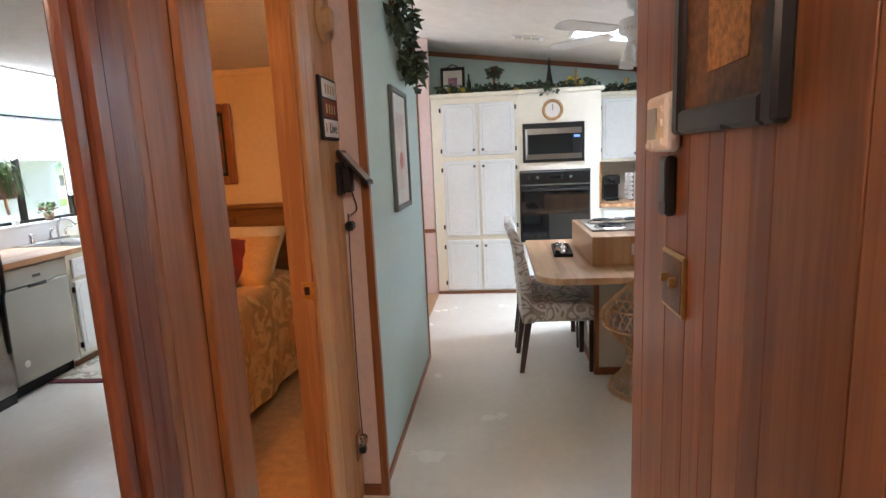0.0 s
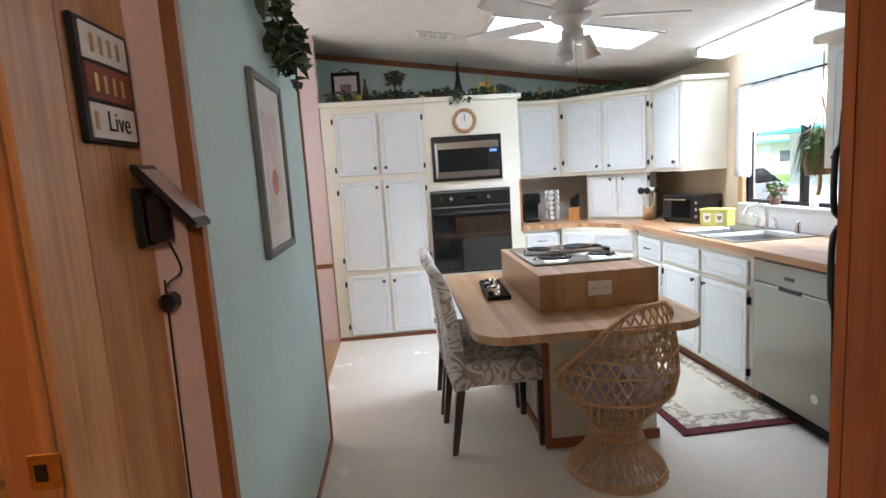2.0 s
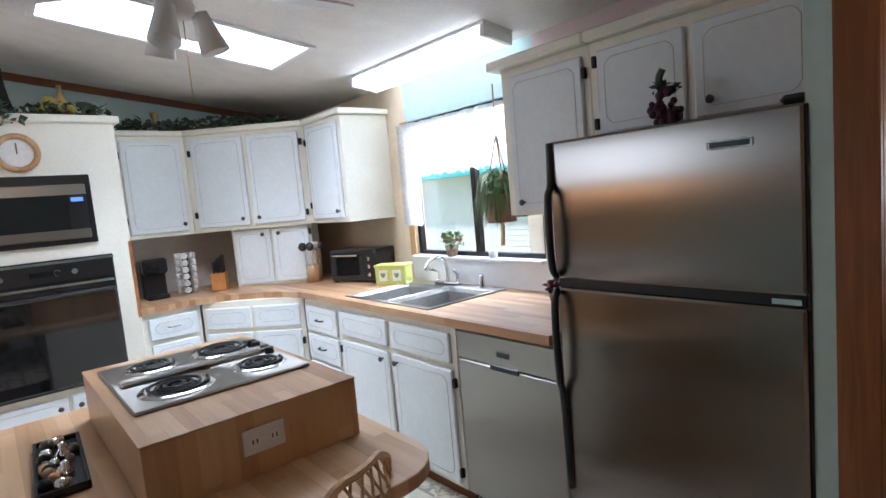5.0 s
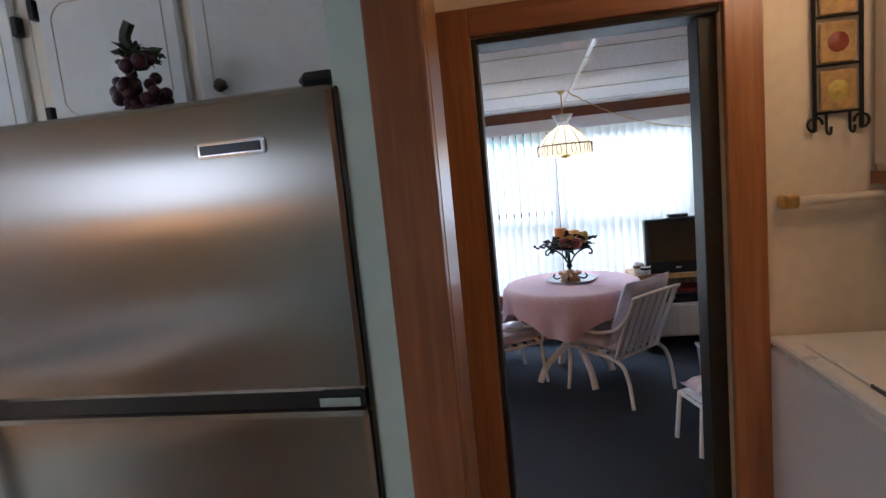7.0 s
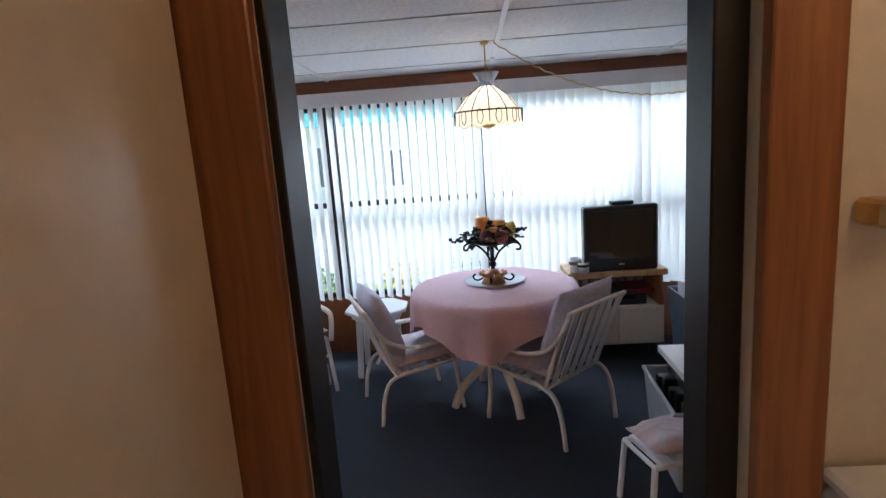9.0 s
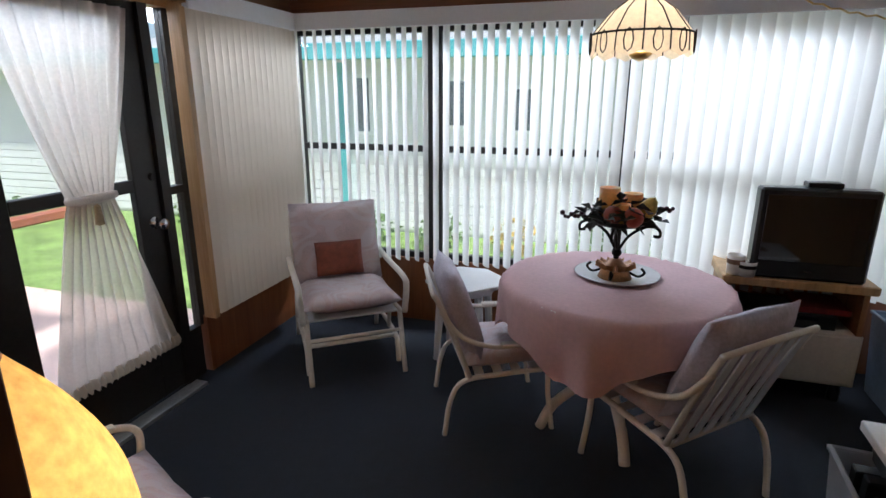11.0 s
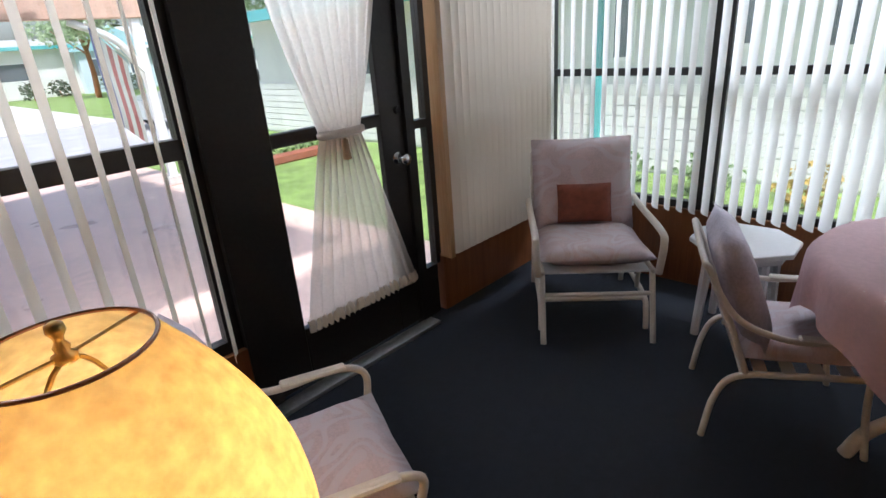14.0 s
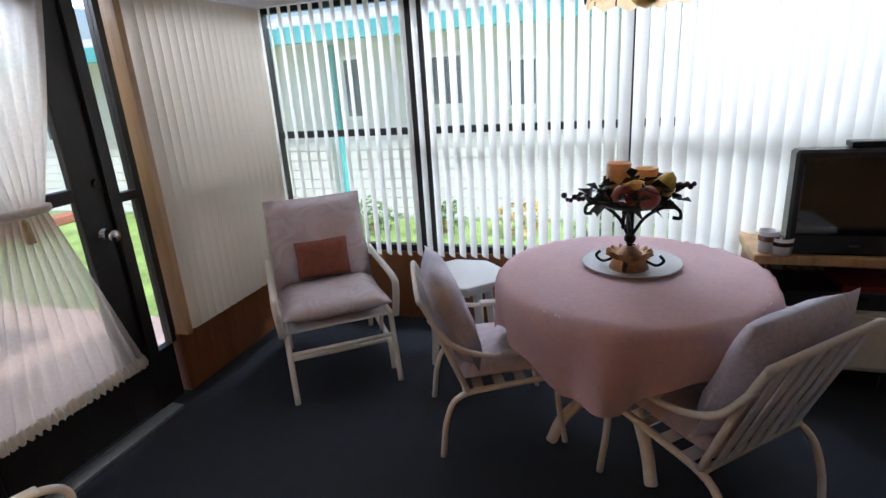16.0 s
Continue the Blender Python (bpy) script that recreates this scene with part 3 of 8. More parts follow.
for i in range(4):
    j = (i + 1) % 4
    bm.faces.new((vs[0][i], vs[0][j], vs[1][j], vs[1][i]))
setting("ceiling_sunroom", bm, CEIL_TILE, "white textured tile ceiling of the sunroom")

# battens along the ceiling tiles, sloping with them
for y in (0.77, 1.97, 3.17):
    batten = setting("trim_ceiling_batten", B(0.0, 3.17, y - 0.013, y + 0.013, -0.009, -0.001, bevel=0.002), WHITE, "white batten between the ceiling tiles")
    batten.matrix_world = pose(3.153, 0, 2.0995, 0, 1.204, 0)
for k in range(5):
    x = 3.6 + 0.6 * k
    setting("trim_ceiling_seam", B(x - 0.004, x + 0.004, -0.09, 4.17, 2.0955 - 0.021 * (x - 3.13), 2.0985 - 0.021 * (x - 3.13)), GROOVE, "fine seam between ceiling tiles")

# trims of the setting
setting("trim_beam_east", B(6.325, 6.36, -0.1, 4.21, 1.935, 2.04), TRIM_X, "brown wooden beam under the ceiling")
setting("trim_beam_north", B(3.15, 6.325, 4.175, 4.21, 1.935, 2.12), TRIM_W, "brown wooden beam under the ceiling")
setting("trim_green_corner", B(-0.369, -0.335, 2.372, 2.402, 0, TOP), TRIM, "brown wood corner trim")
setting("trim_green_corner_b", B(-0.365, -0.351, 2.402, 2.43, 0, TOP), TRIM, "brown wood corner trim")
setting("trim_green_end", B(-0.475, -0.355, 4.05, 4.075, 0, TOP), TRIM, "brown wood wall end trim")
setting("trim_green_base", B(-0.364, -0.354, 2.43, 4.05, 0, 0.035), TRIM_X, "brown wood shoe moulding")
setting("baseboard_return", B(-0.45, -0.37, 2.372, 2.384, 0, 0.05), TRIM_W, "brown baseboard")
setting("trim_pink_rail", B(-0.78, -0.512, 6.005, 6.019, 0.69, 0.73), TRIM_W, "brown chair rail")
setting("trim_pink_side", B(-0.81, -0.78, 6.0, 6.12, 0, TOP), TRIM, "brown wood casing")
setting("trim_hall_corner", B(0.531, 0.645, 1.58, 1.595, 0, TOP), PANEL_DARK, "dark wood wall end trim")
bm = bmesh.new()
x0, x1 = -0.6, 2.8
a = [(x0, 6.725, ceil_z(x0) - 0.05), (x1, 6.725, ceil_z(x1) - 0.05), (x1, 6.725, ceil_z(x1)), (x0, 6.725, ceil_z(x0))]
f0 = [bm.verts.new(p) for p in a]
f1 = [bm.verts.new((p[0], 6.749, p[2])) for p in a]
bm.faces.new(f0)
bm.faces.new(f1[::-1])
for i in range(4):
    j = (i + 1) % 4
    bm.faces.new((f0[i], f0[j], f1[j], f1[i]))
setting("trim_ceiling_back", bm, TRIM_W, "brown cove trim along the sloping ceiling")
setting("trim_ceiling_left", B(-0.364, -0.335, 2.43, 4.05, ceil_z(-0.35) - 0.06, ceil_z(-0.35)), TRIM_X, "brown trim along the ceiling")
# door casings
for name, a, mt in (("door_casing_bedroom_near", (-0.402, -0.382, 1.19, 1.295, 0, 2.03), TRIM), ("door_casing_bedroom_far", (-0.452, -0.436, 1.955, 2.01, 0, 2.03), PANEL),
                    ("door_jamb_bedroom_far", (-0.53, -0.45, 1.945, 1.97, 0, 2.03), PANEL), ("door_jamb_bedroom_near", (-0.50, -0.402, 1.295, 1.31, 0, 2.03), TRIM),
                    ("door_casing_sun_left", (3.0, 3.03, 2.474, 2.615, 0, 1.99), TRIM), ("door_casing_sun_right", (3.0, 3.03, 1.655, 1.757, 0, 1.99), TRIM),
                    ("door_casing_sun_head", (3.0, 3.03, 1.757, 2.474, 1.906, 1.99), TRIM_X), ("door_jamb_sun_left", (3.03, 3.14, 2.458, 2.474, SF, 1.906), DARK_FRAME),
                    ("door_jamb_sun_head", (3.03, 3.16, 1.757, 2.458, 1.888, 1.906), DARK_FRAME), ("door_jamb_sun_right", (3.06, 3.16, 1.757, 1.81, SF, 1.888), DARK_FRAME),
                    ("trim_fridge_corner", (2.13, 2.16, 2.475, 2.565, 0, 2.3), TRIM), ("trim_fridge_side", (2.16, 2.285, 2.474, 2.49, 0, 2.3), HONEY_DARK)):
    setting(name, B(*a, bevel=0.003), mt, "brown wood door casing" if "sun" in name or "bed" in name else "brown wood trim")


# ---- kitchen cabinets ----
def cab_door(parent, x0, x1, z0, z1, y, knob=None, hinge=None, name="door", pull=False):
    """A painted door or drawer front on a cabinet face at -y, with a routed line, knob and hinges."""
    d = part(name, B(x0, x1, y - 0.02, y, z0, z1, bevel=0.006), DOOR_BLUE, parent)
    g, c = 0.035, 0.03
    if x1 - x0 > 0.14 and z1 - z0 > 0.1:
        a0, a1, b0, b1 = x0 + g, x1 - g, z0 + g, z1 - g
        pts = [(a0 + c, b0), (a1 - c, b0), (a1 - c * 0.4, b0 + c * 0.4), (a1, b0 + c), (a1, b1 - c), (a1 - c * 0.4, b1 - c * 0.4), (a1 - c, b1), (a0 + c, b1), (a0 + c * 0.4, b1 - c * 0.4), (a0, b1 - c), (a0, b0 + c), (a0 + c * 0.4, b0 + c * 0.4)]
        part("groove", tube(bmesh.new(), [(px, y - 0.0205, pz) for px, pz in pts], 0.0016, 4, True), GROOVE, d)
    if knob:
        kx, kz = knob
        if pull:
            part("pull", tube(bmesh.new(), smooth_path([(kx - 0.04, y - 0.02, kz), (kx - 0.03, y - 0.042, kz), (kx + 0.03, y - 0.042, kz), (kx + 0.04, y - 0.02, kz)], 3), 0.0045, 6), KNOB, d)
        else:
            part("knob", lathe(bmesh.new(), [(0.0, 0.0), (0.006, 0.0), (0.005, 0.014), (0.014, 0.018), (0.015, 0.024), (0.009, 0.03), (0, 0.031)], 10, m=pose(kx, y - 0.02, kz, 90)), KNOB, d, smooth=True)
    for hz in hinge[1:] if hinge else ():
        hx = hinge[0]
        part("hinge", B(hx - 0.008, hx + 0.008, y - 0.026, y - 0.004, hz - 0.022, hz + 0.022, bevel=0.002), IRON, d)
    return d


def carcass(name, m, w, depth, z0, z1, label, toe=0.0):
    t = thing(name, m, label, "cabinet")
    bm = B(0, w, 0, depth, z0 + toe, z1, bevel=0.003)
    if toe:
        box(bm, 0.0, w, 0.06, depth, z0, z0 + toe)
    part("body", bm, CABINET, t)
    return t


# tall pantry with oven, front at y 6.0
t = carcass("pantry_cabinet", pose(-0.50, 6.0, 0), 0.90, 0.748, 0.0, 2.10, "cream tall pantry cabinet with pale blue doors")
for x0, x1, kx, hx in ((0.11, 0.475, 0.44, 0.095), (0.50, 0.865, 0.535, 0.88)):
    cab_door(t, x0, x1, 1.50, 2.04, 0, (kx, 1.56), (hx, 1.56, 1.98))
    cab_door(t, x0, x1, 0.65, 1.45, 0, (kx, 1.39), (hx, 0.75, 1.36))
    cab_door(t, x0, x1, 0.05, 0.60, 0, (kx, 0.54), (hx, 0.13, 0.53))
part("crown", B(-0.01, 0.9, -0.03, 0.6, 2.10, 2.145, bevel=0.008), CABINET, t)
part("base_trim", B(0, 0.9, -0.008, 0, 0, 0.035), TRIM_W, t, "brown wood base trim")
t = carcass("oven_cabinet", pose(0.4, 6.0, 0), 0.85, 0.748, 0.0, 2.10, "cream tall cabinet holding oven and microwave")
part("crown", B(0.0, 0.88, -0.03, 0.6, 2.10, 2.145, bevel=0.008), CABINET, t)
cab_door(t, 0.04, 0.41, 0.05, 0.52, 0, (0.37, 0.46))
cab_door(t, 0.43, 0.80, 0.05, 0.52, 0, (0.47, 0.46))
part("side_trim", B(0.835, 0.853, -0.006, 0.0, 0.9, 1.38), TRIM, t)
t = thing("microwave", pose(0.765, 5.99, 1.40), "stainless built-in microwave with black surround", "microwave")
part("surround", B(-0.315, 0.315, -0.012, 0.0, 0.0, 0.40, bevel=0.004), BLACK, t)
part("door", B(-0.285, 0.285, -0.035, -0.012, 0.03, 0.345, bevel=0.006), STEEL, t)
part("window", B(-0.265, 0.285, -0.039, -0.034, 0.085, 0.285, bevel=0.002), BLACK_GLASS, t)
part("control_panel", B(0.19, 0.28, -0.042, -0.038, 0.09, 0.28), BLACK, t)
part("display", B(0.205, 0.265, -0.0435, -0.0415, 0.245, 0.268), mat("blue_display", (0.05, 0.08, 0.3), 0.3, emit=0.6, ecolor=(0.2, 0.4, 1.0)), t)
t = thing("wall_oven", pose(0.775, 5.99, 0.56), "black built-in wall oven with control panel", "oven")
part("body", B(-0.365, 0.365, -0.015, 0.0, 0.0, 0.76, bevel=0.004), BLACK, t)
part("door", B(-0.355, 0.355, -0.045, -0.015, 0.02, 0.58, bevel=0.008), BLACK_GLASS, t)
part("handle", tube(bmesh.new(), [(-0.34, -0.06, 0.555), (0.34, -0.06, 0.555)], 0.012), BLACK, t)
part("chrome_strip", B(-0.355, 0.355, -0.02, -0.014, 0.60, 0.615), CHROME, t)
part("control_panel", B(-0.36, 0.36, -0.03, -0.015, 0.63, 0.735, bevel=0.004), BLACK, t)
part("top_strip", B(-0.365, 0.365, -0.028, -0.012, 0.738, 0.752), CHROME, t)
for k in range(4):
    part("dial", lathe(bmesh.new(), [(0, 0.0), (0.018, 0.0), (0.016, 0.02), (0, 0.02)], 12, m=pose(-0.26 + 0.08 * k + (0.18 if k > 1 else 0), -0.03, 0.685, 90)), CHROME if k % 2 else BLACK, t)
part("readout", B(-0.05, 0.06, -0.0325, -0.0295, 0.67, 0.70), BLACK_GLASS, t)
t = thing("wall_clock", pose(0.762, 5.998, 1.93), "round wooden wall clock with white face", "clock")
part("rim", lathe(bmesh.new(), [(0.075, 0), (0.108, 0.0), (0.108, 0.015), (0.095, 0.028), (0.078, 0.02), (0.075, 0)], 28, m=pose(0, 0, 0, 90)), OAK, t, smooth=True)
part("face", lathe(bmesh.new(), [(0, 0.008), (0.08, 0.008)], 28, m=pose(0, 0, 0, 90)), PAPER, t)
part("minute_hand", B(-0.003, 0.003, -0.012, -0.01, -0.005, 0.055), BLACK, t)
part("hour_hand", B(-0.003, 0.003, -0.014, -0.012, -0.004, 0.036), BLACK, t)

# wall cabinets: back, diagonal corner, right side
t = carcass("wall_cabinet", pose(1.255, 6.42, 0), 0.50, 0.32, 1.37, 2.08, "cream wall cabinet with one pale blue door")
cab_door(t, 0.08, 0.465, 1.40, 2.05, 0, (0.43, 1.45), (0.065, 1.5, 1.95))
part("crown", B(-0.0, 0.50, -0.03, 0.32, 2.08, 2.12, bevel=0.008), CABINET, t)
CX0, CY0, CX1, CY1 = 1.755, 6.42, 2.42, 5.83
ang, L = math.degrees(math.atan2(CY1 - CY0, CX1 - CX0)), math.hypot(CY1 - CY0, CX1 - CX0)
t = carcass("corner_wall_cabinet", pose(CX0, CY0, 0, 0, 0, ang), L, 0.33, 1.37, 2.08, "cream diagonal corner wall cabinet with two doors")
cab_door(t, 0.05, L / 2 - 0.014, 1.40, 2.05, 0, (L / 2 - 0.06, 1.45), (0.035, 1.5, 1.95))
cab_door(t, L / 2 + 0.014, L - 0.05, 1.40, 2.05, 0, (L / 2 + 0.06, 1.45), (L - 0.035, 1.46, 1.97))
part("crown", B(-0.02, L + 0.02, -0.03, 0.33, 2.08, 2.12, bevel=0.008), CABINET, t)
t = carcass("window_wall_cabinet", pose(2.42, 5.83, 0, 0, 0, -90), 0.51, 0.378, 1.37, 2.08, "cream wall cabinet beside the kitchen window")
cab_door(t, 0.04, 0.47, 1.40, 2.05, 0, (0.43, 1.45), (0.03, 1.5, 1.95))
part("crown", B(-0.02, 0.54, -0.03, 0.378, 2.08, 2.12, bevel=0.008), CABINET, t)

# cabinets above the refrigerator, fronts at x 2.5
t = carcass("tall_wall_cabinet", pose(2.47, 3.93, 0, 0, 0, -90), 0.48, 0.33, 1.37, 2.04, "cream wall cabinet with one long door")
cab_door(t, 0.05, 0.45, 1.39, 2.0, 0, (0.11, 1.43), (0.46, 1.5, 1.93))
part("crown", B(-0.05, 0.48, -0.05, 0.33, 2.04, 2.085, bevel=0.008), CABINET, t)
t = carcass("fridge_wall_cabinet", pose(2.47, 3.45, 0, 0, 0, -90), 0.83, 0.33, 1.66, 2.04, "cream wall cabinet above the refrigerator")
cab_door(t, 0.04, 0.385, 1.68, 2.0, 0, None, (0.03, 1.72, 1.96))
cab_door(t, 0.415, 0.77, 1.68, 2.0, 0, (0.475, 1.735))
part("crown", B(0, 0.83, -0.05, 0.33, 2.04, 2.085, bevel=0.008), CABINET, t)

# base cabinets
CH = 0.895
t = carcass("back_base_cabinet", pose(1.25, 6.10, 0), 0.38, 0.64, 0.0, CH, "cream base cabinet with drawer", 0.09)
cab_door(t, 0.05, 0.35, 0.71, 0.855, 0, (0.2, 0.785), None, "drawer", True)
cab_door(t, 0.05, 0.35, 0.12, 0.68, 0, (0.31, 0.6))
angb, LB = math.degrees(math.atan2(5.56 - 6.10, 2.14 - 1.64)), math.hypot(5.56 - 6.10, 2.14 - 1.64)
t = carcass("corner_base_cabinet", pose(1.64, 6.10, 0, 0, 0, angb), LB, 0.6, 0.0, CH, "cream diagonal corner base cabinet", 0.09)
for a, b, k, h in ((0.03, LB / 2 - 0.012, LB / 2 - 0.05, 0.02), (LB / 2 + 0.012, LB - 0.03, LB / 2 + 0.05, LB - 0.02)):
    cab_door(t, a, b, 0.71, 0.855, 0, None, None, "drawer")
    cab_door(t, a, b, 0.12, 0.68, 0, (k, 0.6), (h, 0.18, 0.6))
t = carcass("drawer_base_cabinet", pose(2.14, 5.54, 0, 0, 0, -90), 0.455, 0.62, 0.0, CH, "cream base cabinet with four drawers", 0.09)
for k in range(4):
    cab_door(t, 0.03, 0.43, 0.12 + 0.187 * k, 0.12 + 0.187 * k + 0.167, 0, (0.23, 0.205 + 0.187 * k), None, "drawer", True)
t = carcass("sink_base_cabinet", pose(2.14, 5.08, 0, 0, 0, -90), 1.05, 0.62, 0.0, CH - 0.2, "cream sink base cabinet with two doors", 0.09)
part("front_rail", B(0, 1.05, 0.0, 0.03, CH - 0.2, CH), CABINET, t)
for x in (0.0, 1.032):
    part("side_panel", B(x, x + 0.018, 0.03, 0.62, CH - 0.2, CH), CABINET, t)
for a, b, k, h in ((0.02, 0.505, 0.46, 0.01), (0.545, 1.02, 0.59, 1.035)):
    cab_door(t, a, b, 0.71, 0.855, 0, None, None, "drawer")
    cab_door(t, a, b, 0.12, 0.68, 0, (k, 0.64), (h, 0.18, 0.62))
part("base_trim", B(0, 1.05, 0.05, 0.06, 0, 0.05), TRIM_W, t)
t = thing("dishwasher", pose(2.14, 4.02, 0, 0, 0, -90), "stainless steel dishwasher under the counter", "dishwasher")
part("body", B(0.0, 0.6, 0.02, 0.6, 0.10, 0.885), BLACK, t)
part("toe_kick", B(0.0, 0.6, 0.06, 0.1, 0.0, 0.10), IRON, t)
part("door", B(0.008, 0.592, -0.012, 0.02, 0.10, 0.75, bevel=0.006), STEEL, t)
part("control_panel", B(0.008, 0.592, -0.016, 0.02, 0.755, 0.885, bevel=0.006), STEEL, t)
part("handle_recess", B(0.22, 0.38, -0.018, -0.008, 0.735, 0.76, bevel=0.003), BLACK, t)
part("badge", B(0.265, 0.335, -0.0185, -0.0155, 0.80, 0.82), BLACK, t)
part("sticker", lathe(bmesh.new(), [(0.0, 0.0), (0.024, 0.0), (0.024, 0.002), (0.012, 0.002), (0.012, 0.003), (0, 0.003)], 20, m=pose(0.49, -0.012, 0.23, 90)), PAPER, t, "round white sticker")

# worktop with wood edge, in one piece round the corner
t = thing("worktop", pose(0, 0, CH), "butcher block laminate worktop round the corner", "worktop")
front = [(1.25, 6.07), (1.60, 6.07), (1.78, 6.0), (1.95, 5.86), (2.06, 5.70), (2.11, 5.52)]
top = prism(bmesh.new(), front + [(2.11, 5.03), (2.8, 5.03), (2.8, 6.735), (1.25, 6.735)], 0.0, 0.04)
for x0, x1, y0, y1 in ((2.11, 2.8, 3.46, 4.27), (2.11, 2.195, 4.27, 5.03), (2.65, 2.8, 4.27, 5.03)):
    box(top, x0, x1, y0, y1, 0.0, 0.04)
part("top", top, BUTCHER, t)
part("splash", B(2.785, 2.799, 3.46, 5.15, 0.04, 0.20), WHITE, t, "white splashback")
# sink
t = thing("double_sink", pose(2.46, 4.65, CH + 0.04), "stainless steel double bowl sink", "sink")
rim = bmesh.new()
for a in ((-0.29, 0.29, -0.40, -0.375), (-0.29, 0.29, 0.375, 0.40), (-0.29, -0.255, -0.375, 0.375), (0.18, 0.29, -0.375, 0.375), (-0.255, 0.18, -0.015, 0.015)):
    box(rim, *a, 0.0, 0.008, bevel=0.003)
part("rim", rim, STEEL, t)
for y0, y1 in ((-0.375, -0.015), (0.015, 0.375)):
    bm = bmesh.new()
    v = [[bm.verts.new((x, y, z)) for x, y in ((-0.255 + i, y0 + i), (0.18 - i, y0 + i), (0.18 - i, y1 - i), (-0.255 + i, y1 - i))] for i, z in ((0.0, 0.004), (0.012, -0.015), (0.03, -0.15), (0.055, -0.165))]
    for lo, hi in zip(v, v[1:]):
        for k in range(4):
            bm.faces.new((lo[k], lo[(k + 1) % 4], hi[(k + 1) % 4], hi[k]))
    bm.faces.new(v[-1])
    part("bowl", bm, mat("dull_steel_bowl", (0.45, 0.45, 0.44), 0.35, 0.9, vary=0.1), t)
    part("drain", lathe(bmesh.new(), [(0, -0.160), (0.035, -0.160), (0.04, -0.163)], 16, m=pose(-0.03, (y0 + y1) / 2, 0)), CHROME, t)
t = thing("sink_faucet", pose(2.70, 4.70, CH + 0.048), "chrome kitchen faucet with two handles", "faucet")
part("base", B(-0.025, 0.025, -0.11, 0.11, 0, 0.02, bevel=0.008), CHROME, t)
part("spout", tube(bmesh.new(), smooth_path([(0, 0, 0.01), (0, 0.0, 0.10), (-0.04, -0.0, 0.17), (-0.14, -0.02, 0.17), (-0.19, -0.02, 0.12)], 5), 0.012), CHROME, t, smooth=True)
for y in (-0.09, 0.09):
    part("handle", tube(bmesh.new(), smooth_path([(0, y, 0.02), (0, y, 0.07), (-0.05, y * 1.3, 0.10)], 4), 0.010), CHROME, t, smooth=True)
t = thing("soap_dispenser", pose(2.70, 4.40, CH + 0.048), "small chrome sprayer beside the sink", "sprayer")
part("body", lathe(bmesh.new(), [(0.02, 0), (0.018, 0.03), (0.014, 0.05), (0.018, 0.075), (0, 0.08)], 12), CHROME, t, smooth=True)

# kitchen window
t = tagged(new("window_1"), "dark framed sliding kitchen window", kind="structure")
for a in ((2.83, 2.87, 4.0, 4.03, 1.10, 2.0), (2.83, 2.87, 5.09, 5.12, 1.10, 2.0), (2.83, 2.87, 4.03, 5.09, 1.10, 1.13), (2.83, 2.87, 4.03, 5.09, 1.97, 2.0), (2.825, 2.865, 4.515, 4.555, 1.13, 1.97)):
    part("window_frame", B(*a), DARK_FRAME, t)
part("window_sill", B(2.76, 2.83, 4.0, 5.12, 1.085, 1.105, bevel=0.004), WHITE, t)
part("casing", B(2.785, 2.80, 5.10, 5.16, 1.10, 2.0), OAK, t)
for y0, y1 in ((4.03, 4.52), (4.55, 5.09)):
    p = part("pane", B(2.845, 2.849, y0, y1, 1.13, 1.97), GLASS, t)
    p.visible_shadow = False
# valance light box above the sink
t = thing("ceiling_tube_light", pose(2.49, 4.03, ceil_z(2.49), 0, 7.66, 0), "white fluorescent box light on the ceiling above the sink", "light")
part("housing", B(0.0, 0.21, 0.0, 1.22, -0.018, 0.0, bevel=0.003), WHITE, t)
for y in (0.0, 1.19):
    part("end_cap", B(0.0, 0.21, y, y + 0.03, -0.075, -0.018, bevel=0.004), WHITE, t)
part("diffuser", B(0.006, 0.204, 0.03, 1.19, -0.072, -0.018, bevel=0.008), LIT_PANEL, t, "lit ribbed diffuser")
# lace curtains
def lace(name, y0, y1, z0, z1, x, seed, label):
    t = thing(name, pose(x, 0, 0), label, "curtain")
    bm = bmesh.new()
    n, k = 60, 10
    g = []
    for i in range(n + 1):
        y = y0 + (y1 - y0) * i / n
        row = []
        for j in range(k + 1):
            bottom = z0 + 0.025 * math.sin(i * 0.9 + seed) ** 2
            row.append(bm.verts.new((0.014 * math.sin(i * 0.85 + seed) + 0.004 * math.sin(i * 2.1), y, z1 + (bottom - z1) * j / k)))
        g.append(row)
    for i in range(n):
        for j in range(k):
            bm.faces.new((g[i][j], g[i + 1][j], g[i + 1][j + 1], g[i][j + 1]))
    part("cloth", bm, LACE, t, smooth=True)
    return t
lace("lace_valance", 4.02, 5.1, 1.62, 1.98, 2.78, 0.3, "white lace valance over the kitchen window")
lace("lace_curtain", 4.98, 5.16, 1.30, 1.98, 2.76, 1.3, "white lace curtain panel beside the window")

# refrigerator, front at x 2.145
t = thing("refrigerator", pose(2.145, 3.42, 0, 0, 0, -90), "stainless steel top-freezer refrigerator", "refrigerator")
part("cabinet", B(0.0, 0.79, 0.045, 0.62, 0.03, 1.635), IRON, t)
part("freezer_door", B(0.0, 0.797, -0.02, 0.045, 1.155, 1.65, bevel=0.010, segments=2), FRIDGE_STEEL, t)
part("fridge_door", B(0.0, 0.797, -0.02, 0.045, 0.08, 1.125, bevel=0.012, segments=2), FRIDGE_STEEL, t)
part("gasket", B(0.01, 0.79, -0.01, 0.045, 1.125, 1.155), BLACK, t)
part("edge_trim", B(0.797, 0.803, -0.012, 0.05, 0.05, 1.645, bevel=0.002), BLACK, t)
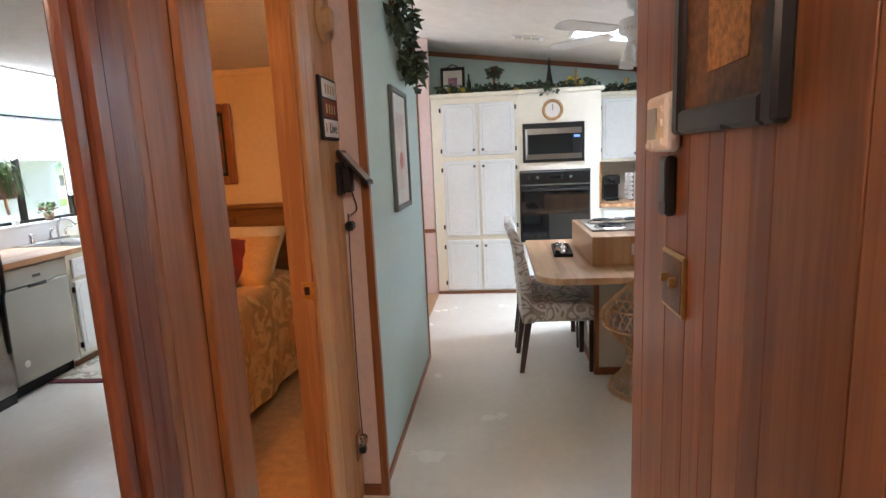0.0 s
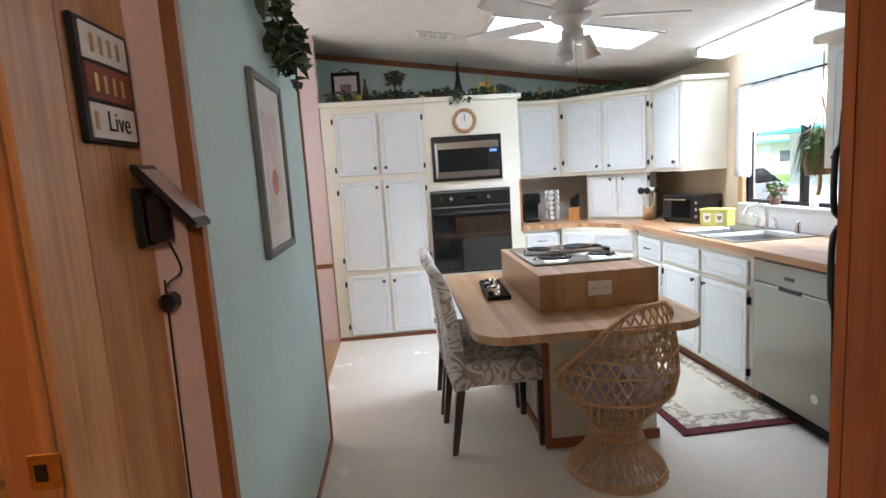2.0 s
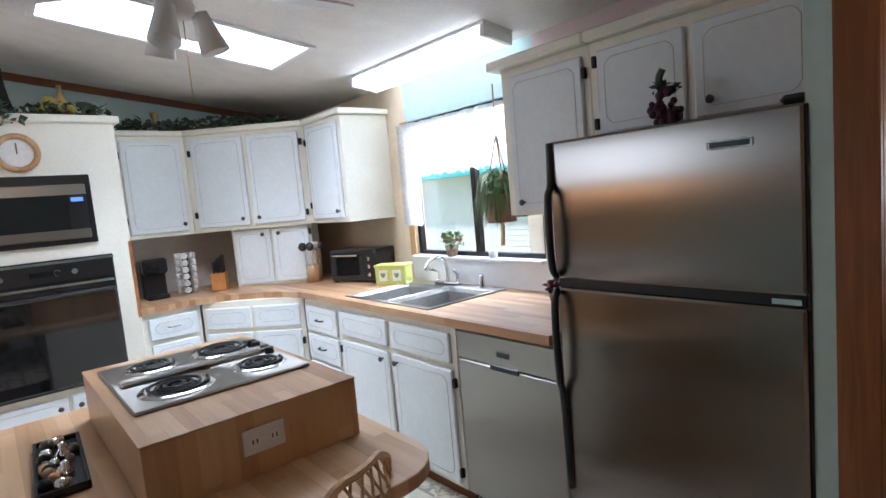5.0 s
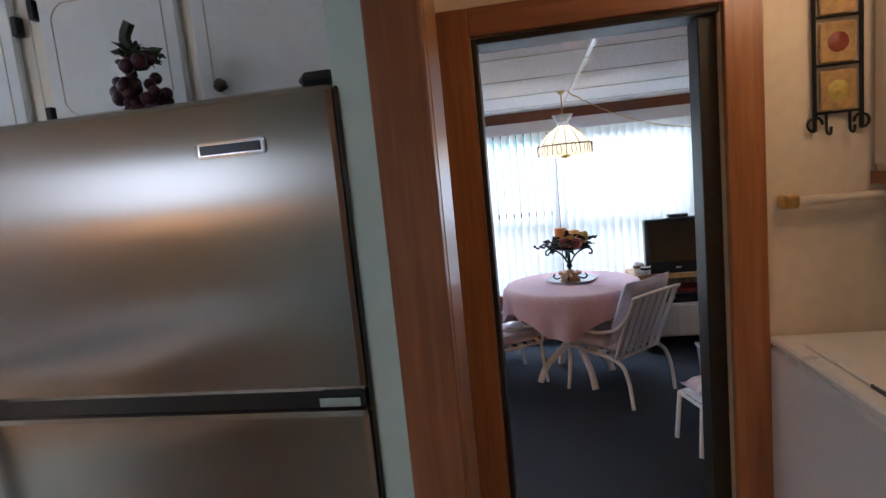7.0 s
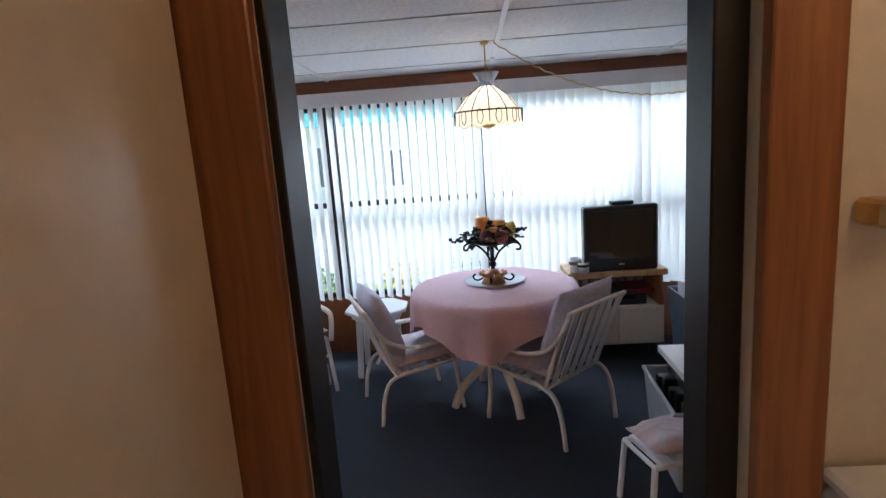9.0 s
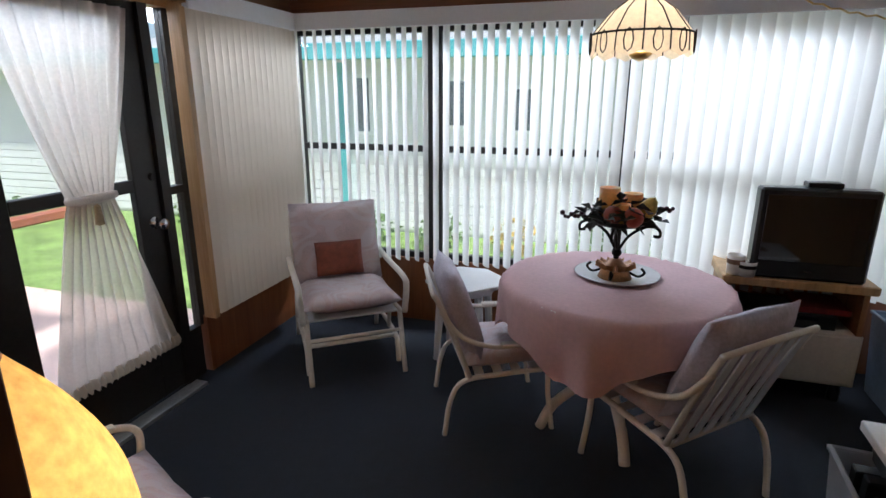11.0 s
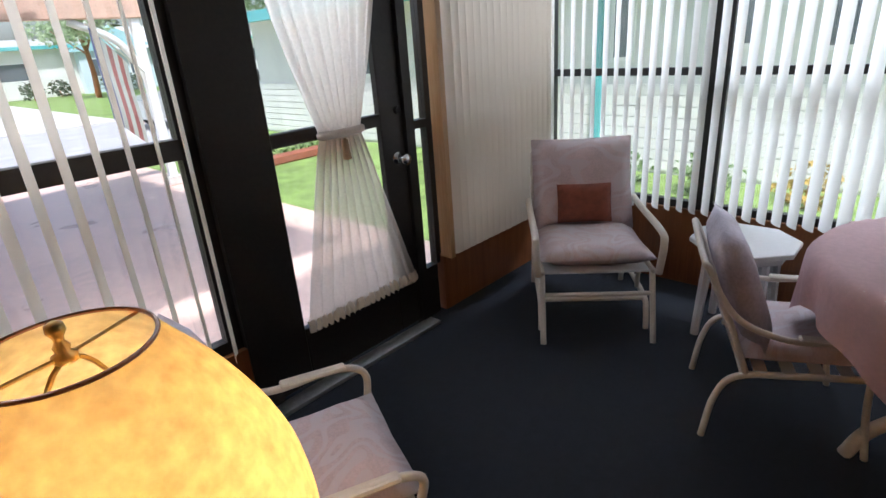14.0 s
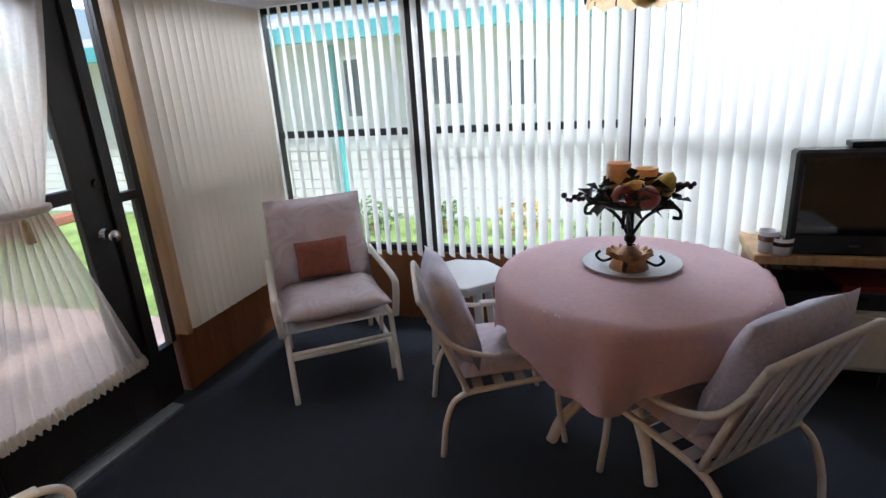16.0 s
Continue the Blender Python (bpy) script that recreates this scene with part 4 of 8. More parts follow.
part("hinge_cap", B(0.735, 0.797, 0.0, 0.07, 1.65, 1.675, bevel=0.01), BLACK, t)
part("corner_cap", B(0.715, 0.785, -0.024, 0.0, 1.132, 1.147), CHROME, t)
part("logo_badge", B(0.56, 0.68, -0.0235, -0.019, 1.555, 1.58, bevel=0.004), CHROME, t)
part("logo_field", B(0.568, 0.672, -0.025, -0.023, 1.560, 1.575), BLACK, t)
part("bolt", lathe(bmesh.new(), [(0, 0), (0.006, 0), (0, 0.004)], 8, m=pose(0.74, -0.02, 0.56, 90)), BLACK, t)
part("freezer_handle", tube(bmesh.new(), smooth_path([(0.012, -0.022, 1.645), (0.012, -0.03, 1.50), (0.022, -0.065, 1.44), (0.022, -0.065, 1.22), (0.012, -0.03, 1.165)], 5), 0.014), BLACK, t, "long black bowed handle", True)
part("fridge_handle", tube(bmesh.new(), smooth_path([(0.012, -0.03, 1.12), (0.022, -0.065, 1.05), (0.022, -0.065, 0.80), (0.012, -0.035, 0.70), (0.012, -0.022, 0.35)], 5), 0.014), BLACK, t, "long black bowed handle", True)
part("grille", B(0.0, 0.785, 0.0, 0.045, 0.0, 0.07), BLACK, t)

# island with cooktop
t = thing("kitchen_island", pose(0.8, 3.7, 0), "wooden breakfast island on a white base", "island")
part("base", B(0.03, 0.61, 0.05, 1.1, 0.05, 0.73), CABINET, t, "white painted island base")
part("corner_post", B(0.0, 0.03, 0.04, 0.07, 0.0, 0.73), TRIM, t)
part("base_trim", B(0.0, 0.62, 0.035, 0.05, 0.0, 0.05), TRIM_W, t)
part("side_trim", B(0.0, 0.03, 0.07, 1.1, 0.0, 0.05), TRIM_X, t)
part("side_panel", B(0.015, 0.03, 0.07, 1.1, 0.05, 0.73), CABINET, t)
r, pts = 0.16, []
for cx, cy, a0 in ((1.46 - r, 3.30 + r, -90), (1.46 - 0.03, 4.75, 0), (0.40 + 0.03, 4.75, 90), (0.40 + r, 3.30 + r, 180)):
    rr = r if cy < 4 else 0.03
    for k in range(7):
        a = radians(a0 + 15 * k)
        pts.append((cx - 0.8 + rr * math.cos(a), cy - 3.7 + rr * math.sin(a)))
part("tabletop", prism(bmesh.new(), pts, 0.73, 0.77, 0.004), BUTCHER, t, "butcher block laminate top with rounded corners")
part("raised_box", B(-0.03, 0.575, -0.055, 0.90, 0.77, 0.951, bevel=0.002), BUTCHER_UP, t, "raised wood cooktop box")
part("raised_top", B(-0.032, 0.577, -0.057, 0.902, 0.951, 0.955, bevel=0.001), BUTCHER, t, "butcher block top of the cooktop box")
t = thing("power_outlet", pose(1.07, 3.642, 0.872), "white double wall outlet on the island", "outlet")
part("plate", B(-0.06, 0.06, -0.006, -0.001, -0.036, 0.036, bevel=0.003), PLASTIC_WHITE, t)
for x in (-0.028, 0.028):
    s = part("socket", lathe(bmesh.new(), [(0, 0), (0.017, 0), (0.017, 0.003), (0, 0.003)], 12, m=pose(x, -0.006, 0, 90)), WHITE, t)
    for dx in (-0.006, 0.006):
        part("slot", B(x + dx - 0.0015, x + dx + 0.0015, -0.011, -0.0085, -0.006, 0.006), BLACK, s)
t = thing("cooktop", pose(1.075, 4.16, 0.955), "stainless electric cooktop with four coil burners", "cooktop")
part("plate", B(-0.27, 0.27, -0.28, 0.34, 0.0, 0.012, bevel=0.005), STEEL, t)
part("centre_vent", B(-0.25, 0.25, 0.0, 0.05, 0.012, 0.03, bevel=0.006), CHROME, t)
for bx, by, br in ((-0.12, -0.14, 0.095), (0.15, -0.14, 0.075), (-0.12, 0.19, 0.075), (0.13, 0.19, 0.095)):
    pan = part("drip_pan", lathe(bmesh.new(), [(0, 0.013), (br * 0.8, 0.013), (br * 1.1, 0.02), (br * 1.2, 0.013)], 20, at=(bx, by, 0)), CHROME, t, smooth=True)
    sp = [(bx + br * k / 60 * math.cos(k * 0.42), by + br * k / 60 * math.sin(k * 0.42), 0.024) for k in range(8, 61)]
    part("coil", tube(bmesh.new(), sp, 0.0055, 6), IRON, pan)
for k in range(4):
    part("knob", lathe(bmesh.new(), [(0.018, 0.0), (0.016, 0.022), (0, 0.024)], 12, at=(0.235, 0.00 + 0.045 * k + (0.02 if k > 1 else -0.02), 0.012)), BLACK, t)


# ---- ceiling fan, skylights, vent ----
t = thing("ceiling_fan", pose(1.13, 4.12, 2.30), "white ceiling fan with five blades and spot lights", "ceiling fan")
part("canopy", lathe(bmesh.new(), [(0.0, 0.188), (0.06, 0.18), (0.05, 0.12), (0.014, 0.10), (0.014, 0.05)], 16), WHITE, t, smooth=True)
part("motor", lathe(bmesh.new(), [(0, 0.055), (0.07, 0.055), (0.105, 0.045), (0.11, 0.03), (0.11, -0.03), (0.10, -0.045), (0.06, -0.06), (0.05, -0.09), (0, -0.09)], 24), WHITE, t, smooth=True)
for k in range(28):
    a = 2 * math.pi * k / 28
    vent = part("motor_slot", B(-0.004, 0.004, -0.001, 0.001, -0.014, 0.0), GROOVE, t)
    vent.matrix_local = pose(0.1085 * math.cos(a), 0.1085 * math.sin(a), -0.014, 0, 0, math.degrees(a) + 90)
for k in range(5):
    a = -3 + 72 * k
    bl = part("blade", prism(bmesh.new(), [(0.17, -0.04), (0.23, -0.058), (0.60, -0.068), (0.645, -0.05), (0.66, 0.0), (0.645, 0.05), (0.60, 0.068), (0.23, 0.058), (0.17, 0.04)], -0.004, 0.004), WHITE, t)
    bl.matrix_local = pose(0, 0, -0.03, 0, 0, a) @ pose(0, 0, 0, 10)
    iron = part("blade_iron", prism(bmesh.new(), [(0.06, -0.014), (0.16, -0.02), (0.22, -0.035), (0.22, 0.035), (0.16, 0.02), (0.06, 0.014)], -0.010, -0.0045, 0.001), WHITE, t)
    iron.matrix_local = bl.matrix_local
for k in range(3):
    a = radians(110 + 120 * k)
    hd = part("spot_light", lathe(bmesh.new(), [(0.0, 0.0), (0.028, 0.0), (0.032, -0.03), (0.05, -0.13), (0.046, -0.13), (0.0, -0.06)], 16, m=pose(0.07 * math.cos(a), 0.07 * math.sin(a), -0.13, 18 * math.sin(a), -18 * math.cos(a), 0)), WHITE, t, smooth=True)
part("light_kit", lathe(bmesh.new(), [(0.05, -0.09), (0.06, -0.10), (0.06, -0.14), (0.03, -0.155), (0, -0.155)], 16), WHITE, t, smooth=True)
part("pull_chain", tube(bmesh.new(), [(0.02, 0, -0.15), (0.02, 0, -0.42)], 0.002, 5), BRASS, t)


def skylight(x0, x1, y0, y1):
    sl = math.degrees(math.atan(-0.1345))
    t = thing("skylight", pose(x0, y0, ceil_z(x0) - 0.004, 0, -sl, 0), "bright rectangular ceiling skylight with a white frame", "skylight", "kitchen skylights")
    w, d = x1 - x0, y1 - y0
    part("diffuser", B(0, w, 0, d, -0.004, -0.001), SKY_PANEL, t)
    for a in ((-0.03, 0, -0.03, d + 0.03), (w, w + 0.03, -0.03, d + 0.03), (0, w, -0.03, 0), (0, w, d, d + 0.03)):
        part("frame", B(*a, -0.012, 0.0), WHITE, t)


skylight(0.88, 2.05, 4.93, 5.42)
t = thing("ceiling_vent", pose(0.5, 5.6, ceil_z(0.5) - 0.003, 0, 7.66, 0), "white slotted ceiling air vent", "vent")
part("frame", B(-0.15, 0.15, -0.08, 0.08, -0.008, 0.0, bevel=0.002), WHITE, t)
for k in range(3):
    part("slot", B(-0.12 + 0.08 * k, -0.05 + 0.08 * k, -0.06, 0.06, -0.0095, -0.0075), GROOVE, t)


# ---- hall things ----
t = thing("hall_mirror", pose(-0.40, 0.02, 0.05), "tall wall mirror in a moulded reddish wood frame", "mirror")
glass = part("glass", B(0.0, 0.006, -0.75, 0.90, 0.05, 2.3), MIRROR, t)
glass.matrix_local = pose(0.024, 0, 0, 0, 0, 1.45)
for k, (a, b, d) in enumerate(((0.88, 0.91, 0.018), (0.91, 0.945, 0.030), (0.945, 0.985, 0.022), (0.985, 1.02, 0.012))):
    part("frame_moulding", B(0.0, d, a, b, 0.0, 2.4, bevel=0.006), MIRROR_FRAME, t)
part("frame_top", B(0.0, 0.05, -0.85, 0.88, 2.3, 2.4, bevel=0.006), MIRROR_FRAME, t)
part("frame_bottom", B(0.0, 0.05, -0.85, 0.88, -0.04, 0.05, bevel=0.006), MIRROR_FRAME, t)
part("frame_near", B(0.0, 0.05, -0.85, -0.76, 0.05, 2.3, bevel=0.006), MIRROR_FRAME, t)
t = thing("wall_sign", pose(-0.449, 2.255, 1.69), "dark framed sign with three words", "sign")
part("frame", B(-0.004, 0.012, -0.10, 0.10, -0.115, 0.115, bevel=0.004), IRON, t)
for z, mt in ((0.072, PAPER), (0.0, RUST), (-0.072, PAPER)):
    pl = part("plaque", B(0.012, 0.015, -0.082, 0.082, z - 0.032, z + 0.032), mt, t)
    if z < 0:
        words("lettering", "Live", 0.055, Matrix(((0, 0, 1, 0.0155), (1, 0, 0, 0.015), (0, 1, 0, z), (0, 0, 0, 1))), IRON, pl)
    for k in range(4 if z >= 0 else 1):
        y = -0.05 + 0.032 * k if z >= 0 else -0.068
        part("writing_bar", B(0.0152, 0.016, y - 0.006, y + 0.006, z - 0.018, z + 0.016), OAK if z else BRASS, pl)
t = thing("wall_phone", pose(-0.449, 2.33, 1.42), "black wall mounted phone dock with tilted handset", "phone")
part("mount", B(0.0, 0.02, -0.03, 0.03, -0.06, 0.07, bevel=0.004), BLACK, t)
part("arm", B(0.02, 0.06, -0.02, 0.02, -0.05, 0.05, bevel=0.006), BLACK, t)
h = part("handset", B(-0.004, 0.012, -0.05, 0.05, -0.09, 0.09, bevel=0.006), BLACK, t)
h.matrix_local = pose(0.07, 0, 0.045, 0, -40, 0)
part("screen", B(0.0125, 0.0135, -0.042, 0.042, -0.07, 0.07), mat("silver_face", (0.5, 0.5, 0.52), 0.3, 0.6), h)
part("cord", tube(bmesh.new(), smooth_path([(0.05, 0.01, -0.05), (0.06, 0.03, -0.12), (0.03, 0.02, -0.15), (0.02, 0.03, -0.2), (0.008, 0.04, -0.8), (0.008, 0.05, -1.2)], 6), 0.0025, 5), BLACK, t)
part("adapter", B(0.01, 0.045, 0.0, 0.055, -0.21, -0.17, bevel=0.01), BLACK, t)
t = thing("wall_outlet", pose(-0.449, 2.33, 0.27), "brown outlet with a white plug", "outlet")
part("plate", B(0, 0.006, -0.035, 0.035, -0.06, 0.06, bevel=0.002), TRIM, t)
part("plug", B(0.006, 0.04, -0.022, 0.022, 0.0, 0.045, bevel=0.008), GLASS, t, "clear night light plug")
part("plug_body", B(0.006, 0.035, -0.018, 0.018, -0.035, -0.005, bevel=0.006), BLACK, t)
t = thing("straw_hat", pose(-0.449, 2.28, 2.02), "small straw hat hung on the wall", "hat")
part("brim", lathe(bmesh.new(), [(0, 0), (0.085, 0.0), (0.085, 0.006), (0, 0.008)], 20, m=pose(0, 0, 0, 0, 90)), OAK, t, smooth=True)
part("crown", lathe(bmesh.new(), [(0.045, 0.006), (0.04, 0.035), (0, 0.04)], 16, m=pose(0, 0, 0, 0, 90)), OAK, t, smooth=True)
t = thing("strike_plate", pose(-0.475, 1.944, 1.06), "brass door strike plate on the jamb", "strike plate")
part("plate", B(-0.014, 0.034, -0.003, 0.0, -0.03, 0.03, bevel=0.001), BRASS, t)
part("latch_hole", B(-0.004, 0.014, -0.0045, -0.0025, -0.014, 0.014), BLACK, t)
t = thing("green_wall_picture", pose(-0.364, 3.26, 1.545), "tall print in a pewter frame on green wall", "picture")
part("mat_board", B(0.002, 0.010, -0.21, 0.21, -0.30, 0.30), PAPER, t)
for a in ((-0.235, -0.205, -0.33, 0.33), (0.205, 0.235, -0.33, 0.33), (-0.205, 0.205, -0.33, -0.30), (-0.205, 0.205, 0.30, 0.33)):
    part("frame", B(0.0, 0.022, *a, bevel=0.004), mat("pewter_frame", (0.16, 0.17, 0.16), 0.45, 0.3), t)
part("print", B(0.010, 0.0115, -0.12, 0.12, -0.22, 0.20), mat("faded_print", (0.7, 0.62, 0.58), 0.8, vary=0.12, scale=9), t)
part("rose", prism(bmesh.new(), [(0.05 * math.cos(k * 0.63) * (1 + 0.2 * math.sin(3 * k)), 0.05 * math.sin(k * 0.63)) for k in range(10)], 0, 0.001), mat("rose_ink", (0.6, 0.25, 0.22), 0.8, vary=0.2), t).matrix_local = Matrix(((0, 0, 1, 0.012), (1, 0, 0, 0), (0, 1, 0, -0.06), (0, 0, 0, 1)))
t = thing("ivy_swag", pose(-0.364, 3.35, 2.0), "artificial ivy swag hung above the picture", "ivy")
part("stems", tube(bmesh.new(), smooth_path([(0.02, -0.25, 0.32), (0.05, -0.1, 0.22), (0.06, 0.05, 0.1), (0.05, 0.22, 0.02)], 5), 0.006, 6), TRIM, t)
part("leaves", leaves(bmesh.new(), cloud(110, (0.07, -0.13, 0.22), (0.07, 0.17, 0.13), 3) + cloud(100, (0.07, 0.1, 0.06), (0.07, 0.17, 0.12), 4) + cloud(40, (0.06, 0.24, 0.0), (0.05, 0.08, 0.14), 5), 0.055, 6), LEAF, t)
# right wall
t = thing("thermostat", pose(0.53, 1.32, 1.535), "white wall thermostat with grey display", "thermostat")
part("body", B(-0.03, 0.0, -0.07, 0.07, -0.055, 0.055, bevel=0.012, segments=2), PLASTIC_WHITE, t)
part("display", B(-0.032, -0.029, -0.01, 0.05, -0.03, 0.03), mat("lcd_grey", (0.3, 0.33, 0.3), 0.3), t)
for y, z in ((-0.035, 0.025), (-0.035, 0.0), (-0.04, -0.035), (0.02, -0.042), (0.05, -0.042)):
    part("button", B(-0.033, -0.029, y - 0.009, y + 0.009, z - 0.007, z + 0.007, bevel=0.003), PLASTIC_WHITE, t)
t = thing("remote_holder", pose(0.53, 1.30, 1.415), "black remote control on the hall wall", "remote")
part("body", B(-0.02, 0.0, -0.025, 0.025, -0.058, 0.058, bevel=0.005), BLACK, t)
part("face", B(-0.0215, -0.0195, -0.018, 0.018, -0.03, 0.05), mat("dark_teal_face", (0.04, 0.06, 0.06), 0.3), t)
t = thing("switch_plate", pose(0.53, 1.266, 1.23), "decorative double switch plate with brass edge", "light switch")
part("plate", B(-0.008, 0.0, -0.065, 0.065, -0.06, 0.06, bevel=0.003), BRASS, t)
part("inlay", B(-0.0095, -0.007, -0.056, 0.056, -0.051, 0.051), mat("brown_inlay", (0.12, 0.07, 0.04), 0.4, vary=0.4, scale=40), t)
for y in (-0.025, 0.025):
    part("toggle", B(-0.022, -0.008, y - 0.005, y + 0.005, -0.004, 0.014, bevel=0.002), BRASS, t)
t = thing("hall_painting", pose(0.53, 1.054, 1.90), "dark framed painting on the hall wall", "painting")
part("canvas", B(-0.012, -0.004, -0.16, 0.16, -0.35, 0.35), mat("painting_field", (0.10, 0.055, 0.03), 0.5, vary=0.6, scale=7), t)
for a in ((-0.184, -0.15, -0.39, 0.39), (0.15, 0.184, -0.39, 0.39), (-0.15, 0.15, -0.39, -0.35), (-0.15, 0.15, 0.35, 0.39)):
    part("frame", B(-0.025, 0.0, *a, bevel=0.006), BLACK, t)
part("lit_shape", B(-0.0135, -0.0118, -0.09, 0.05, -0.30, 0.1), mat("ochre_paint", (0.42, 0.22, 0.06), 0.5, vary=0.4, scale=12), t)
# ---- bedroom ----
BED = pose(-1.93, 2.95, 0) @ Matrix.Diagonal((0.82, 1, 1, 1))
t = thing("double_bed", BED, "made double bed with gold patterned quilt", "bed")
part("headboard", B(-0.85, 0.85, 0.97, 1.03, 0.2, 1.20, bevel=0.01), HEADBOARD, t)
part("headboard_cap", B(-0.88, 0.88, 0.95, 1.04, 1.19, 1.225, bevel=0.008), HEADBOARD, t)
for x0 in (-0.8, -0.26, 0.28):
    part("headboard_panel", B(x0, x0 + 0.5, 0.96, 0.972, 0.75, 1.15, bevel=0.005), HEADBOARD, t)
bm = bmesh.new()
nx, ny = 40, 36
grid = []
for i in range(nx + 1):
    row = []
    for j in range(ny + 1):
        u, v = -1.28 + 2.56 * i / nx, -1.5 + 2.45 * j / ny
        x = max(-0.80, min(0.80, u))
        y = max(-1.05, v)
        over = max(0, abs(u) - 0.80), max(0, -1.05 - v)
        drop = max(over)
        fold = 0.02 * math.sin(v * 14 + u * 3) if over[0] else 0.02 * math.sin(u * 14)
        x += math.copysign((0.02 + fold) * min(1, over[0] * 6), u) if over[0] else 0
        y -= (0.02 + fold) * min(1, over[1] * 6)
        z = 0.75 - min(0.70, drop * 1.35) + 0.012 * noise.noise(Vector((u * 5, v * 5, 1))) - 0.02 * (abs(x) / 0.8) ** 6
        row.append(bm.verts.new((x, y, z)))
    grid.append(row)
for i in range(nx):
    for j in range(ny):
        bm.faces.new((grid[i][j], grid[i + 1][j], grid[i + 1][j + 1], grid[i][j + 1]))
part("quilt", bm, QUILT, t, "gold quilt with a leafy print", True)
part("mattress", B(-0.78, 0.78, -1.03, 0.95, 0.15, 0.71, bevel=0.04), PILLOW, t)
for n, w, d, h, m, mt, lb in (("pillow", 0.7, 0.45, 0.2, pose(0.42, 0.76, 0.90, 50, 0, -6), PILLOW, "cream bed pillow"), ("pillow", 0.7, 0.45, 0.2, pose(-0.42, 0.76, 0.90, 50, 0, 4), PILLOW, "cream bed pillow"),
                              ("pillow", 0.66, 0.45, 0.17, pose(0.44, 0.60, 0.86, 44, 0, 4), mat("gold_sham", (0.6, 0.32, 0.1), 0.8, vary=0.1, bump=0.4, bscale=15), "gold pillow sham"), ("red_pillow", 0.92, 0.50, 0.17, pose(0.14, 0.47, 0.89, 34, 4, 3), RED_CLOTH, "dark red bolster pillow")):
    c = thing(n, BED, lb + " on the bed", "pillow")
    part("cover", cushion(bmesh.new(), w, d, h, m), mt, c, smooth=True)
c = thing("bone_pillow", BED, "small red dog-bone shaped pillow on the bed", "pillow")
bm = cushion(bmesh.new(), 0.26, 0.13, 0.1, pose(0.26, 0.20, 0.83, 30, 0, 3))
for dx in (-0.14, 0.14):
    for dz in (-0.04, 0.05):
        bmesh.ops.create_uvsphere(bm, u_segments=12, v_segments=8, radius=0.062, matrix=pose(0.26 + dx, 0.20 + dz * 0.6, 0.83 + dz))
part("cover", bm, mat("red_plaid", (0.28, 0.014, 0.012), 0.85, vary=0.3, scale=25), c, smooth=True)
t = thing("bedroom_painting", pose(-2.02, 3.995, 1.655), "dotted red painting in a dark wood frame", "painting")
part("canvas", B(-0.24, 0.24, -0.012, 0.0, -0.2, 0.2), printed("dot_painting", (0.14, 0.05, 0.03), (0.08, 0.12, 0.16), 3.0, 0.12, 0.6, 4.0, (0.34, 0.08, 0.03)), t)
part("mat_border", B(-0.27, 0.27, -0.009, -0.001, -0.23, 0.23), BLACK, t)
for a in ((-0.325, -0.265, -0.285, 0.285), (0.265, 0.325, -0.285, 0.285), (-0.265, 0.265, -0.285, -0.225), (-0.265, 0.265, 0.225, 0.285)):
    part("frame", B(a[0], a[1], -0.03, 0.0, a[2], a[3], bevel=0.008), TRIM, t)
t = thing("wall_lamp", pose(-2.62, 3.82, 0.0), "lit wall lamp with a red domed shade over a red cup", "lamp")
part("dome", lathe(bmesh.new(), [(0.0, 2.0), (0.07, 1.985), (0.12, 1.93), (0.14, 1.85), (0.13, 1.77), (0.11, 1.72), (0.0, 1.72)], 24), translucent("red_shade", (0.5, 0.06, 0.02), 0.5), t, smooth=True)
part("cup", lathe(bmesh.new(), [(0.10, 1.68), (0.145, 1.66), (0.125, 1.47), (0.11, 1.47), (0.095, 1.66)], 24), translucent("red_cup_glass", (0.45, 0.04, 0.02), 0.4), t, smooth=True)
part("stem", tube(bmesh.new(), [(0, 0, 1.50), (0, 0, 1.74)], 0.014), BRASS, t)
part("wall_arm", tube(bmesh.new(), [(0, 0, 1.70), (0, 0.18, 1.70)], 0.012), BRASS, t)
t = thing("ceiling_vent", pose(-1.45, 2.6, 2.17), "slotted metal ceiling vent in the bedroom", "vent")
part("frame", B(-0.17, 0.17, -0.09, 0.09, -0.01, 0.0, bevel=0.003), CEIL, t)
for k in range(4):
    part("slot", B(-0.14 + 0.075 * k, -0.08 + 0.075 * k, -0.07, 0.07, -0.0125, -0.0095), IRON, t)
setting("trim_bedroom_ceiling", B(-4.0, -0.56, 3.985, 4.0, 2.13, 2.17), BED_WALL, "cove trim at the bedroom ceiling")


t = tagged(new("window_6"), "high bright window of the side room with a wooden ledge", kind="structure")
for a in ((-1.65, -1.61, 4.16, 4.2, 1.45, 1.95), (-1.65, -1.61, 6.4, 6.44, 1.45, 1.95), (-1.65, -1.61, 4.2, 6.4, 1.91, 1.95)):
    part("window_frame", B(*a), WHITE, t)
part("window_sill", B(-1.65, -1.56, 4.16, 6.44, 1.45, 1.48, bevel=0.004), PANEL, t)
# Unseen glowing tube, added to put an orange line in the refrigerator's reflection.
t = thing("shelf_light", pose(-1.65, 5.3, 1.36), "unseen warm tube added for an orange reflection", "light")
part("housing", B(0.0, 0.05, -1.05, 1.05, 0.03, 0.088, bevel=0.004), PANEL, t)
part("tube", tube(bmesh.new(), [(0.035, -1.0, 0.012), (0.035, 1.0, 0.012)], 0.012, 8), mat("warm_tube", (1, 0.7, 0.4), 0.4, emit=7, ecolor=(1.0, 0.52, 0.16)), t, smooth=True)


